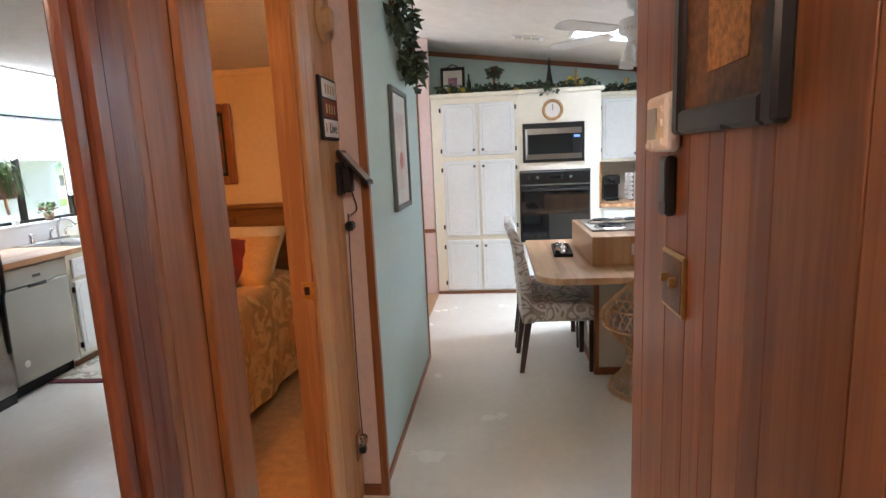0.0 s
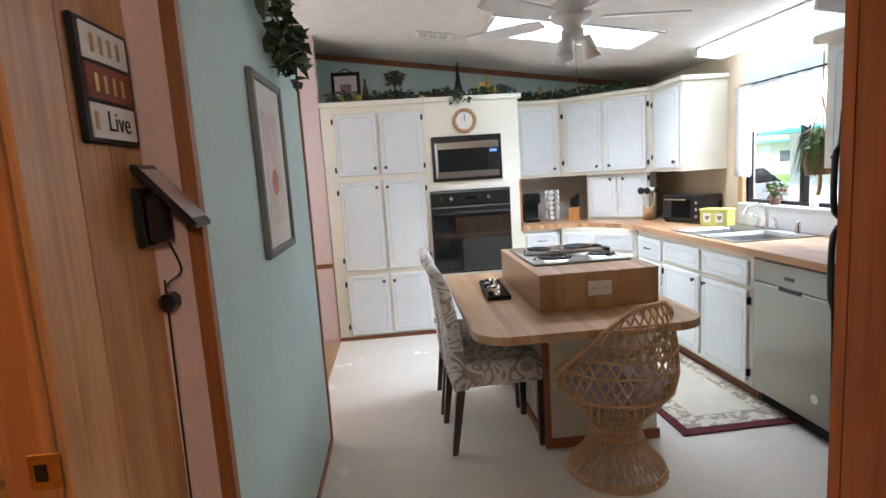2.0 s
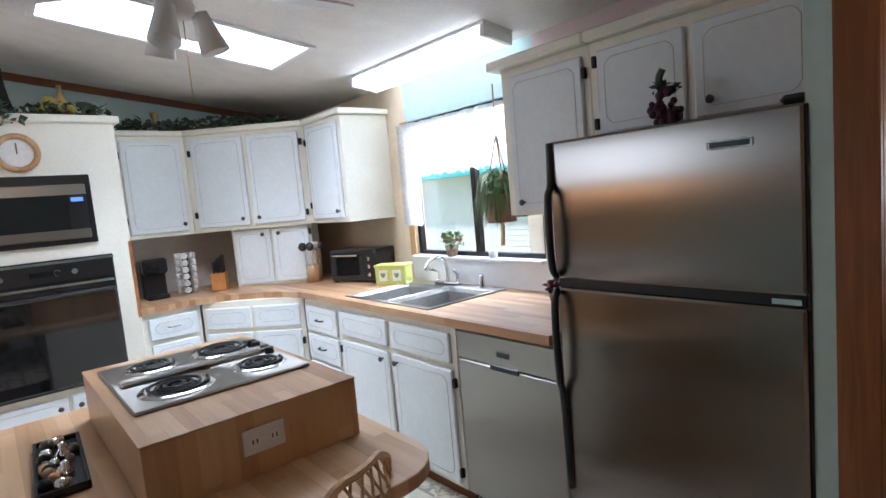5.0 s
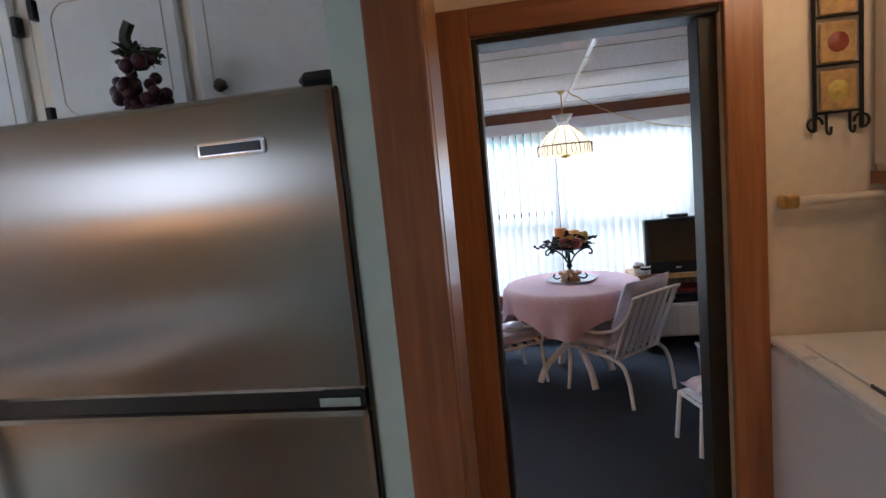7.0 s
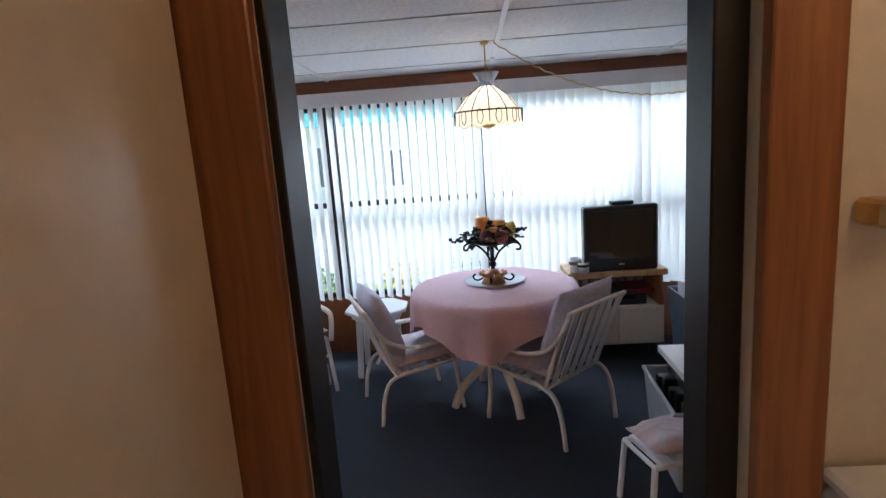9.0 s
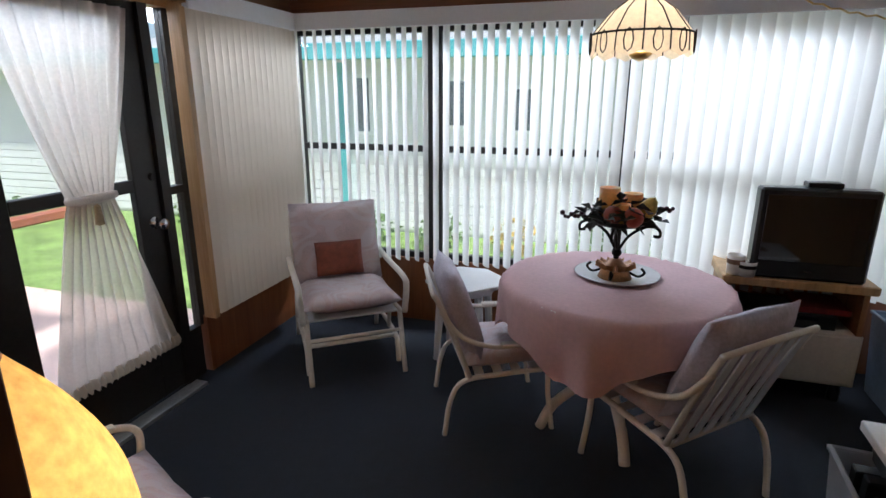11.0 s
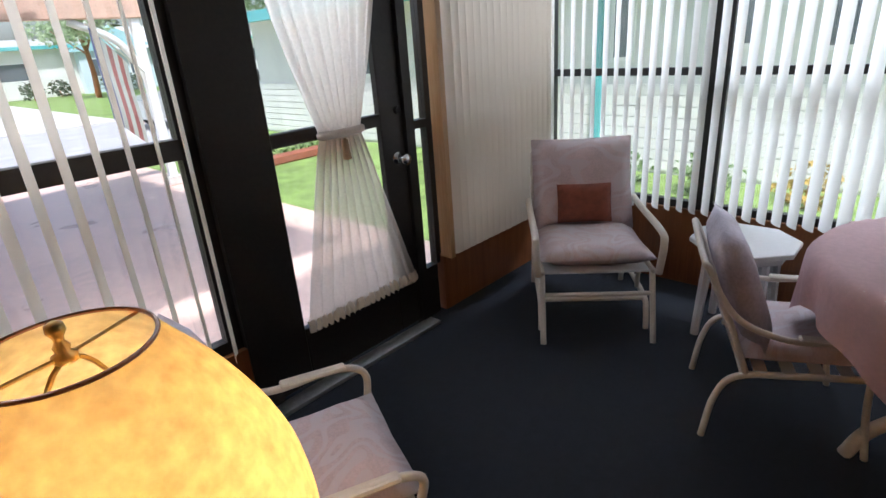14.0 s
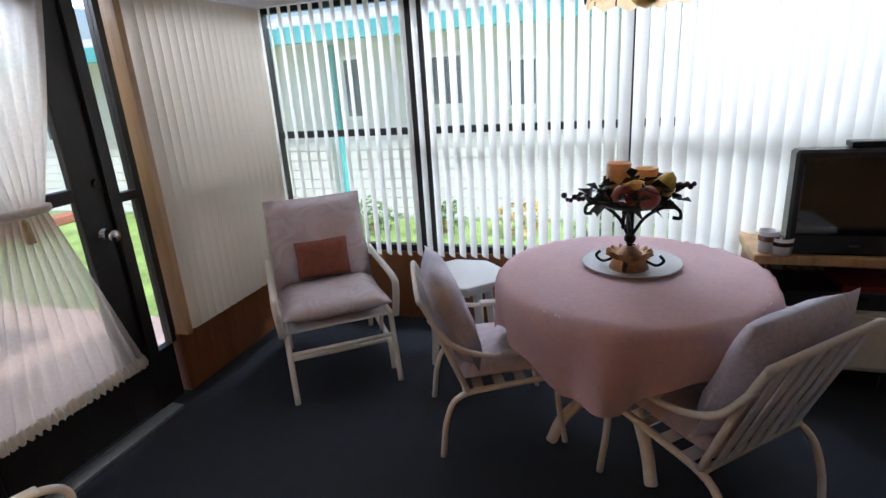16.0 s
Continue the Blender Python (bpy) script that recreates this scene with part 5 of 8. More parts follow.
# ---- kitchen seats ----
def dining_chair(m):
    t = thing("dining_chair", m, "grey damask upholstered dining chair with dark legs", "chair", "chairs at the island")
    part("seat", B(-0.22, 0.25, -0.22, 0.22, 0.36, 0.49, bevel=0.035, segments=3), DAMASK, t, smooth=True)
    bm = bmesh.new()
    g = []
    prof = [(0.0, 0.36), (-0.01, 0.5), (-0.03, 0.7), (-0.07, 0.9), (-0.10, 0.97), (-0.13, 1.0), (-0.16, 0.99), (-0.165, 0.96), (-0.13, 0.9), (-0.10, 0.7), (-0.085, 0.5), (-0.08, 0.36)]
    for y in (-0.22, -0.21, 0.21, 0.22):
        k = 0.004 if abs(y) > 0.215 else 0
        g.append([bm.verts.new((-0.17 + x * (1 - k), y, z - (k * 2 if z > 0.9 else 0))) for x, z in prof])
    for a, b in zip(g, g[1:]):
        for i in range(len(prof)):
            j = (i + 1) % len(prof)
            bm.faces.new((a[i], a[j], b[j], b[i]))
    bm.faces.new(g[0])
    bm.faces.new(g[-1][::-1])
    part("backrest", bm, DAMASK, t, "scrolled damask backrest", True)
    for x, y, dx in ((0.215, -0.19, 0.0), (0.215, 0.19, 0.0), (-0.21, -0.19, -0.05), (-0.21, 0.19, -0.05)):
        bm = bmesh.new()
        lo = [(x + dx + a * 0.015, y + b * 0.015, 0) for a, b in ((-1, -1), (1, -1), (1, 1), (-1, 1))]
        hi = [(x + a * 0.023, y + b * 0.023, 0.37) for a, b in ((-1, -1), (1, -1), (1, 1), (-1, 1))]
        vl, vh = [bm.verts.new(p) for p in lo], [bm.verts.new(p) for p in hi]
        bm.faces.new(vl)
        bm.faces.new(vh)
        for i in range(4):
            bm.faces.new((vl[i], vl[(i + 1) % 4], vh[(i + 1) % 4], vh[i]))
        part("leg", bm, DARK_LEG, t)
    return t


c1 = dining_chair(pose(0.57, 3.98, 0, 0, 0, 2))
copy_thing(c1, pose(0.56, 4.47, 0, 0, 0, -1))


def wicker_chair(m):
    """A spun rattan tulip chair: strands wound over a turned body with a raised back."""
    t = thing("wicker_chair", m, "tan woven rattan tulip chair with pedestal base", "chair")

    def r_of(z):
        ks = [(0.0, 0.235), (0.03, 0.225), (0.10, 0.16), (0.20, 0.115), (0.27, 0.125), (0.35, 0.20), (0.43, 0.265), (0.52, 0.285), (0.66, 0.275), (0.80, 0.25), (0.9, 0.22)]
        for (a, ra), (b, rb) in zip(ks, ks[1:]):
            if z <= b:
                return ra + (rb - ra) * (z - a) / (b - a)
        return ks[-1][1]

    def top_of(a):
        u = max(0.0, min(1.0, (math.cos(a) + 0.5) / 1.45))
        return 0.475 + 0.385 * u ** 1.15

    bm = bmesh.new()
    n = 38
    for turn in (1, -1):
        for k in range(n):
            a0 = 2 * math.pi * k / n
            pts = []
            for s in range(30):
                z = 0.88 * s / 29
                a = a0 + turn * 1.9 * z
                if z > top_of(a):
                    break
                pts.append((r_of(z) * math.cos(a), r_of(z) * math.sin(a), z))
            if len(pts) > 2:
                tube(bm, pts, 0.0050, 4)
    part("woven_body", bm, WICKER, t)
    for z in (0.006, 0.03, 0.19, 0.24, 0.43):
        part("ring", tube(bmesh.new(), [(r_of(z) * math.cos(k * 0.2618), r_of(z) * math.sin(k * 0.2618), z) for k in range(24)], 0.008, 6, True), WICKER, t)
    part("top_rim", tube(bmesh.new(), [(r_of(top_of(k * 0.1309)) * math.cos(k * 0.1309), r_of(top_of(k * 0.1309)) * math.sin(k * 0.1309), top_of(k * 0.1309)) for k in range(48)], 0.012, 6, True), WICKER, t)
    for z in (0.56, 0.63, 0.70, 0.77):
        pts = [(r_of(z) * math.cos(a), r_of(z) * math.sin(a), z) for a in [-1.5 + 0.1 * k for k in range(31)] if top_of(a) > z]
        part("back_band", tube(bmesh.new(), pts, 0.006, 5), WICKER, t)
    part("seat_cushion", lathe(bmesh.new(), [(0, 0.47), (0.2, 0.47), (0.24, 0.445), (0.22, 0.42), (0, 0.42)], 24), CUSHION_BLUE, t, "pale round seat cushion", True)
    return t


wicker_chair(pose(1.08, 3.50, 0, 0, 0, -68))
t = thing("floor_rug", pose(1.86, 4.3, 0.0, 0, 0, 1.5), "cream floral rug with a maroon border", "rug")
part("border", B(-0.33, 0.37, -0.58, 0.66, 0.002, 0.010, bevel=0.002), RUG_EDGE, t)
part("floral_band", B(-0.28, 0.32, -0.52, 0.60, 0.010, 0.013), RUG, t, "leafy scroll band")
part("field", B(-0.17, 0.21, -0.40, 0.48, 0.0132, 0.0155, bevel=0.001), mat("cream_rug_pile", (0.62, 0.585, 0.49), 0.95, vary=0.06, scale=8, bump=0.5, bscale=300), t)
# ---- small kitchen things ----
TOPZ = CH + 0.04
t = thing("coffee_maker", pose(1.45, 6.47, TOPZ), "black pod coffee maker", "coffee maker")
part("body", B(-0.08, 0.08, 0.0, 0.16, 0.0, 0.27, bevel=0.015), BLACK, t)
part("head", B(-0.08, 0.08, -0.09, 0.0, 0.18, 0.29, bevel=0.015), BLACK, t)
part("drip_tray", B(-0.07, 0.07, -0.09, 0.0, 0.0, 0.03, bevel=0.006), IRON, t)
t = thing("pod_rack", pose(1.67, 6.46, TOPZ, 0, 0, -20), "black coffee pod carousel full of white pods", "pod rack")
part("pole", tube(bmesh.new(), [(0, 0, 0), (0, 0, 0.30)], 0.02), IRON, t)
for k in range(6):
    for j in range(5):
        a = 2 * math.pi * j / 5 - math.pi / 2
        part("pod", lathe(bmesh.new(), [(0.0, 0.0), (0.024, 0), (0.022, 0.02), (0, 0.02)], 10, m=Matrix.Translation((0.05 * math.cos(a), 0.05 * math.sin(a), 0.03 + 0.05 * k)) @ pose(0, 0, 0, 90, 0, math.degrees(a) + 90)), PAPER, t)
t = thing("knife_block", pose(1.86, 6.33, TOPZ, 0, 0, -30), "wooden knife block with black handled knives", "knife block")
part("block", prism(bmesh.new(), [(-0.05, -0.06), (0.05, -0.06), (0.05, 0.06), (-0.05, 0.06)], 0, 0.13, 0.006), mat("orange_wood_block", (0.5, 0.22, 0.06), 0.45, vary=0.1), t)
for k in range(6):
    x, y = -0.03 + 0.03 * (k % 3), -0.025 + 0.05 * (k // 3)
    part("knife", B(x - 0.009, x + 0.009, y - 0.012, y + 0.012, 0.13, 0.22 + 0.02 * (k % 3), bevel=0.004), BLACK, t)
Lg = 0.60
t = thing("appliance_garage", pose(1.98, 6.30, TOPZ, 0, 0, -41.6), "cream corner cabinet with two doors on the worktop", "cabinet")
part("body", B(0.0, Lg, 0.0, 0.2, 0, 0.434), CABINET, t)
cab_door(t, 0.02, Lg / 2 - 0.008, 0.02, 0.425, 0, (Lg / 2 - 0.06, 0.385))
cab_door(t, Lg / 2 + 0.008, Lg - 0.02, 0.02, 0.425, 0, (Lg / 2 + 0.06, 0.385), (Lg - 0.01, 0.08, 0.38))
t = thing("toaster_oven", pose(2.61, 5.52, TOPZ, 0, 0, -68), "black toaster oven on the worktop", "toaster oven")
part("body", B(-0.2, 0.2, -0.13, 0.13, 0.012, 0.23, bevel=0.012), BLACK, t)
part("glass_door", B(-0.18, 0.1, -0.137, -0.129, 0.04, 0.2, bevel=0.003), BLACK_GLASS, t)
part("handle", tube(bmesh.new(), [(-0.15, -0.155, 0.195), (0.07, -0.155, 0.195)], 0.007), CHROME, t)
for k in range(3):
    part("dial", lathe(bmesh.new(), [(0.016, 0), (0.014, 0.015), (0, 0.016)], 10, m=pose(0.15, -0.13, 0.06 + 0.055 * k, 90)), CHROME, t)
for x, y in ((-0.17, -0.1), (0.17, -0.1), (-0.17, 0.1), (0.17, 0.1)):
    part("foot", B(x - 0.012, x + 0.012, y - 0.012, y + 0.012, 0, 0.012), BLACK, t)
t = thing("utensil_crock", pose(2.40, 5.88, TOPZ), "wooden crock holding white and steel utensils", "utensil holder")
part("crock", lathe(bmesh.new(), [(0, 0), (0.05, 0), (0.05, 0.13), (0.045, 0.13), (0.042, 0.01), (0, 0.01)], 16), OAK, t, smooth=True)
rnd = random.Random(4)
for k in range(6):
    a, b = rnd.uniform(-0.06, 0.06), rnd.uniform(-0.06, 0.06)
    u = part("utensil", tube(bmesh.new(), [(a * 0.4, b * 0.4, 0.02), (a * 1.4, b * 1.4, 0.26)], 0.005, 6), CHROME if k % 2 else PAPER, t)
    part("utensil_head", blobs(bmesh.new(), [(a * 1.5, b * 1.5, 0.27)], 0.028, k), PAPER if k % 2 else BLACK, u, smooth=True)
t = thing("yellow_tin_box", pose(2.60, 5.13, TOPZ, 0, 0, -62), "lime yellow bin with pale heart pictures", "tin")
part("box", B(-0.11, 0.11, -0.06, 0.06, 0, 0.13, bevel=0.006), YELLOW, t)
part("rim", B(-0.115, 0.115, -0.065, 0.065, 0.118, 0.135, bevel=0.004), YELLOW, t)
for x in (-0.05, 0.05):
    part("heart_panel", B(x - 0.03, x + 0.03, -0.063, -0.0605, 0.03, 0.1), PAPER, t)
    part("heart", blobs(bmesh.new(), [(x - 0.008, -0.062, 0.072), (x + 0.008, -0.062, 0.072), (x, -0.062, 0.06)], 0.012, 3), mat("grey_heart", (0.25, 0.3, 0.1), 0.6), t)


def potted(name, m, label, pot_h, pot_r, n, spread, size, mt, seed, flowers=0):
    t = thing(name, m, label, "plant")
    part("pot", lathe(bmesh.new(), [(0, 0), (pot_r * 0.7, 0), (pot_r, pot_h), (pot_r * 0.9, pot_h), (pot_r * 0.8, pot_h * 0.8), (0, pot_h * 0.8)], 16), TERRACOTTA, t, smooth=True)
    part("foliage", leaves(bmesh.new(), cloud(n, (0, 0, pot_h + spread * 0.5), (spread, spread, spread * 0.6), seed), size, seed), mt, t)
    if flowers:
        part("blossoms", blobs(bmesh.new(), cloud(flowers, (0, 0, pot_h + spread * 0.6), (spread * 0.9, spread * 0.9, spread * 0.5), seed + 1), 0.012, seed, 6), FRUIT_R, t)
    return t


potted("sill_plant", pose(2.79, 4.74, 1.105), "small flowering plant in a clay pot on the sill", 0.07, 0.045, 70, 0.08, 0.03, LEAF_LIGHT, 3, 14)
t = thing("sill_mug", pose(2.79, 4.38, 1.105), "small white mug on the window sill", "mug")
part("mug", lathe(bmesh.new(), [(0, 0), (0.025, 0), (0.028, 0.05), (0.024, 0.05), (0.022, 0.006), (0, 0.006)], 14), WHITE, t, smooth=True)
potted("worktop_cactus", pose(2.62, 3.80, TOPZ), "small dark plant ornament on the worktop", 0.05, 0.05, 60, 0.06, 0.03, GRAPE, 8, 20)
t = thing("hanging_planter", pose(2.60, 4.11, 1.33), "spider plant hanging in a woven basket", "hanging plant")
part("basket", lathe(bmesh.new(), [(0, 0), (0.075, 0.0), (0.10, 0.14), (0.09, 0.14), (0.065, 0.02), (0, 0.02)], 16), TERRACOTTA, t, smooth=True)
for k in range(3):
    a = 2.1 * k
    part("cord", tube(bmesh.new(), [(0.08 * math.cos(a), 0.08 * math.sin(a), 0.13), (0, 0, 0.45), (0, 0, 0.70)], 0.004, 5), OAK, t)
part("tail", tube(bmesh.new(), smooth_path([(0, 0, 0.0), (0.01, 0.01, -0.06), (-0.01, 0, -0.12)], 4), 0.012, 6), WICKER, t)
bm = bmesh.new()
rnd = random.Random(9)
for k in range(130):
    a, ln, up = rnd.uniform(0, 6.28), rnd.uniform(0.08, 0.18), rnd.uniform(0.02, 0.14)
    d = Vector((math.cos(a), math.sin(a), 0))
    s = Vector((-math.sin(a), math.cos(a), 0)) * 0.007
    ps = [Vector((0, 0, 0.13)), d * ln * 0.35 + Vector((0, 0, 0.14 + up)), d * ln * 0.75 + Vector((0, 0, 0.13 + up * 0.8)), d * ln + Vector((0, 0, 0.08 - rnd.uniform(0, 0.1)))]
    vs = [(bm.verts.new(p - s * w), bm.verts.new(p + s * w)) for p, w in zip(ps, (0.6, 1, 0.9, 0.1))]
    for a1, b1 in zip(vs, vs[1:]):
        bm.faces.new((a1[0], a1[1], b1[1], b1[0]))
part("foliage", bm, LEAF_LIGHT, t)
t = thing("grape_ornament", pose(2.28, 3.05, 1.65) @ Matrix.Scale(0.72, 4), "purple grape cluster ornament on the refrigerator", "ornament")
part("grapes", blobs(bmesh.new(), cloud(55, (0, 0, 0.09), (0.06, 0.07, 0.09), 4), 0.017, 4), GRAPE, t, smooth=True)
part("leaves", leaves(bmesh.new(), cloud(36, (0, 0, 0.17), (0.05, 0.07, 0.035), 5), 0.026, 5), LEAF, t)
part("stem", tube(bmesh.new(), smooth_path([(0, 0.01, 0.16), (0.0, 0.03, 0.22), (0, 0.01, 0.26)], 3), 0.016, 6), LEAF, t)
t = thing("counter_tray", pose(0.64, 4.19, 0.77, 0, 0, -3), "dark tray holding polished stones and little metal figures", "tray")
bm = B(-0.065, 0.065, -0.23, 0.23, 0, 0.010, bevel=0.003)
for a in ((-0.065, -0.055, -0.23, 0.23), (0.055, 0.065, -0.23, 0.23), (-0.055, 0.055, -0.23, -0.22), (-0.055, 0.055, 0.22, 0.23)):
    box(bm, *a, 0.010, 0.026, bevel=0.002)
part("tray", bm, IRON, t)
rnd = random.Random(12)
for k in range(22):
    x, y, r = rnd.uniform(-0.04, 0.04), -0.2 + 0.019 * k, rnd.uniform(0.013, 0.022)
    part("stone", blobs(bmesh.new(), [(x, y, 0.010 + r * 0.8)], r, k, 8), (CHROME, TERRACOTTA, IRON, SUN_GOLD, KNOB)[k % 5], t, smooth=True)
for y in (-0.12, 0.05):
    part("figure", lathe(bmesh.new(), [(0, 0.012), (0.022, 0.012), (0.02, 0.03), (0.009, 0.045), (0.012, 0.058), (0, 0.066)], 12, at=(0.012, y, 0)), CHROME, t, smooth=True)
t = thing("ledge_picture", pose(-0.29, 6.42, 2.146, -8), "small grape print in a dark frame on the cabinet", "picture")
part("frame", B(-0.135, 0.135, -0.012, 0.012, 0.0, 0.34, bevel=0.006), IRON, t)
part("print", B(-0.105, 0.105, -0.016, -0.011, 0.03, 0.30), PAPER, t)
part("grape_picture", B(-0.05, 0.05, -0.018, -0.0155, 0.10, 0.22), mat("grape_ink", (0.35, 0.2, 0.3), 0.8, vary=0.4, scale=20), t)
part("handle", tube(bmesh.new(), smooth_path([(-0.06, 0, 0.34), (0, 0, 0.37), (0.06, 0, 0.34)], 4), 0.006, 6), IRON, t)
t = thing("ledge_garland", pose(0.4, 6.12, 2.146), "leafy vine garland with fruit along cabinet tops", "garland")
sp = []
for k in range(26):
    sp += cloud(22, (-0.8 + 0.064 * k, 0.02 * math.sin(k * 1.7), 0.04 + 0.02 * math.sin(k * 0.9)), (0.06, 0.09, 0.045), 50 + k)
part("leaves", leaves(bmesh.new(), sp, 0.042, 11), LEAF, t)
part("fruit", blobs(bmesh.new(), [(-0.6, 0, 0.05), (-0.56, -0.03, 0.04), (0.52, -0.02, 0.06), (0.6, 0, 0.07), (0.56, 0.02, 0.1), (0.66, -0.03, 0.05), (-0.7, 0, 0.05), (0.0, -0.05, 0.0)], 0.032, 3, 12), FRUIT_Y, t, smooth=True)
part("hanging_spray", leaves(bmesh.new(), cloud(40, (0.32, -0.16, -0.02), (0.1, 0.03, 0.05), 8), 0.04, 8), LEAF, t)
part("vine", tube(bmesh.new(), [(-0.8 + 0.1 * k, 0.02 * math.sin(k * 1.7), 0.03) for k in range(17)], 0.006, 5), TRIM, t)
t = thing("ledge_garland", pose(2.0, 6.43, 2.12), "leafy vine garland along the corner cabinets", "garland")
sp = []
for k in range(22):
    u = k / 21
    sp += cloud(18, (-0.65 + 1.0 * u, 0.12 - 0.62 * max(0, u - 0.3), 0.05), (0.05, 0.07, 0.05), 150 + k)
part("leaves", leaves(bmesh.new(), sp, 0.042, 12), LEAF, t)
part("vine", tube(bmesh.new(), [(-0.65, 0.12, 0.02), (-0.35, 0.12, 0.02), (0.35, -0.31, 0.02)], 0.006, 5), TRIM, t)
t = thing("topiary", pose(0.17, 6.2, 2.146), "dark leafy ball topiary in a pot", "ornament")
part("pot", lathe(bmesh.new(), [(0, 0), (0.04, 0), (0.05, 0.08), (0, 0.08)], 12), IRON, t, smooth=True)
part("trunk", tube(bmesh.new(), [(0, 0, 0.08), (0, 0, 0.16)], 0.012), TRIM, t)
part("ball", leaves(bmesh.new(), cloud(130, (0, 0, 0.21), (0.085, 0.085, 0.08), 21), 0.035, 21), LEAF, t)
part("berries", blobs(bmesh.new(), cloud(16, (0, 0, 0.21), (0.08, 0.08, 0.07), 22), 0.012, 2, 6), FRUIT_R, t)
t = thing("dark_bottle", pose(0.75, 6.2, 2.146), "dark iron tower shaped ornament", "ornament")
part("body", lathe(bmesh.new(), [(0, 0), (0.06, 0.0), (0.05, 0.04), (0.03, 0.12), (0.018, 0.2), (0.012, 0.27), (0.016, 0.28), (0.004, 0.33), (0, 0.33)], 12), IRON, t, smooth=True)
t = thing("tall_bottle", pose(-0.10, 6.2, 2.146), "slim dark bottle on the cabinet", "bottle")
part("body", lathe(bmesh.new(), [(0, 0), (0.025, 0.0), (0.025, 0.12), (0.01, 0.17), (0.01, 0.22), (0, 0.22)], 12), mat("olive_glass", (0.05, 0.05, 0.02), 0.15), t, smooth=True)
t = thing("brass_bottle", pose(1.02, 6.15, 2.146), "yellow brass bottle ornament", "bottle")
part("body", lathe(bmesh.new(), [(0, 0), (0.035, 0.0), (0.04, 0.08), (0.012, 0.15), (0.014, 0.2), (0, 0.2)], 12), BRASS, t, smooth=True)
t = thing("brass_candlestick", pose(1.62, 6.56, 2.12), "brass candlestick on the wall cabinet", "candlestick")
part("body", lathe(bmesh.new(), [(0, 0), (0.04, 0.0), (0.012, 0.03), (0.014, 0.1), (0.03, 0.13), (0.03, 0.15), (0, 0.15)], 12), BRASS, t, smooth=True)

# ---- utility corner ----
t = thing("washing_machine", pose(2.68, 1.32, 0), "white top-loading washing machine", "washing machine")
part("body", B(-0.335, 0.335, -0.34, 0.335, 0.02, 0.90, bevel=0.012), WHITE, t)
part("top", B(-0.335, 0.335, -0.34, 0.335, 0.903, 0.93, bevel=0.008), WHITE, t)
part("lid", B(-0.27, 0.22, -0.18, 0.29, 0.93, 0.942, bevel=0.004), WHITE, t)
part("lid_gap", B(-0.24, -0.08, 0.28, 0.292, 0.931, 0.94), BLACK, t)
part("control_panel", prism(bmesh.new(), [(-0.335, -0.34), (0.335, -0.34), (0.335, -0.24), (-0.335, -0.24)], 0.93, 1.05, 0.01), WHITE, t)
for x in (-0.2, 0.0, 0.2):
    part("dial", lathe(bmesh.new(), [(0.03, 0), (0.026, 0.02), (0, 0.022)], 14, m=pose(x, -0.24, 1.0, -90)), PLASTIC_WHITE, t)
t = thing("utility_cabinet", pose(2.68, 0.86, 1.38), "cream wall cabinet above the washer", "cabinet")
part("body", B(-0.34, 0.34, 0.0, 0.5, 0.0, 0.72, bevel=0.004), CREAM_WALL, t)
part("bottom_rail", B(-0.34, 0.34, 0.49, 0.515, -0.02, 0.015), TRIM_W, t)
part("door", B(-0.32, 0.32, 0.5, 0.518, 0.03, 0.70, bevel=0.006), CREAM_WALL, t)
t = thing("towel_rail", pose(2.99, 1.32, 1.33), "cream painted wall rail with end bracket", "rail")
part("rail", tube(bmesh.new(), [(0, -0.3, 0), (0, 0.28, 0)], 0.014), CREAM_WALL, t, smooth=True)
part("bracket", B(-0.02, 0.039, 0.26, 0.30, -0.02, 0.02, bevel=0.006), BRASS, t)
t = thing("iron_wall_rack", pose(3.025, 1.46, 1.57), "black iron wall plaque with painted fruit tiles and hooks", "wall rack")
for y in (-0.06, 0.06):
    part("side_rod", tube(bmesh.new(), [(-0.01, y, -0.05), (-0.01, y, 0.42)], 0.006, 6), IRON, t)
for k, mt in enumerate((FRUIT_Y, FRUIT_R, FRUIT_Y)):
    tl = part("tile", B(-0.014, -0.004, -0.045, 0.045, 0.005 + 0.13 * k, 0.115 + 0.13 * k, bevel=0.003), mat("gold_tile", (0.45, 0.28, 0.1), 0.5, vary=0.2), t)
    part("fruit", lathe(bmesh.new(), [(0, 0.006), (0.028, 0.0)], 12, m=pose(-0.0145, 0, 0.06 + 0.13 * k, 0, -90, 0)), mt, tl)
    part("cross_rod", tube(bmesh.new(), [(-0.01, -0.06, 0.0 + 0.13 * k), (-0.01, 0.06, 0.0 + 0.13 * k)], 0.004, 6), IRON, t)
for y in (-0.03, 0.03):
    part("hook", tube(bmesh.new(), smooth_path([(-0.01, y, 0.0), (-0.012, y, -0.05), (-0.03, y, -0.06), (-0.035, y, -0.04)], 4), 0.004, 6), IRON, t)
for y in (-0.06, 0.06):
    for z in (-0.05, 0.42):
        part("scroll", tube(bmesh.new(), [(-0.01, y + 0.02 * math.copysign(1, y) * math.sin(a * 0.6), z + 0.02 * (1 - math.cos(a * 0.6))) for a in range(9)], 0.004, 5), IRON, t)
DOOR_CREAM = mat("cream_door_paint", (0.66, 0.52, 0.36), 0.22, vary=0.04, scale=2)
t = thing("folded_door", pose(2.33, 2.61, 0.01), "cream interior door folded open against the wall", "door")
part("leaf", B(0.0, 0.66, -0.035, 0.0, 0.0, 1.93, bevel=0.003), DOOR_CREAM, t)
part("stile", B(0.0, 0.10, -0.042, -0.035, 0.0, 1.93, bevel=0.002), OAK, t, "light oak edge stile")
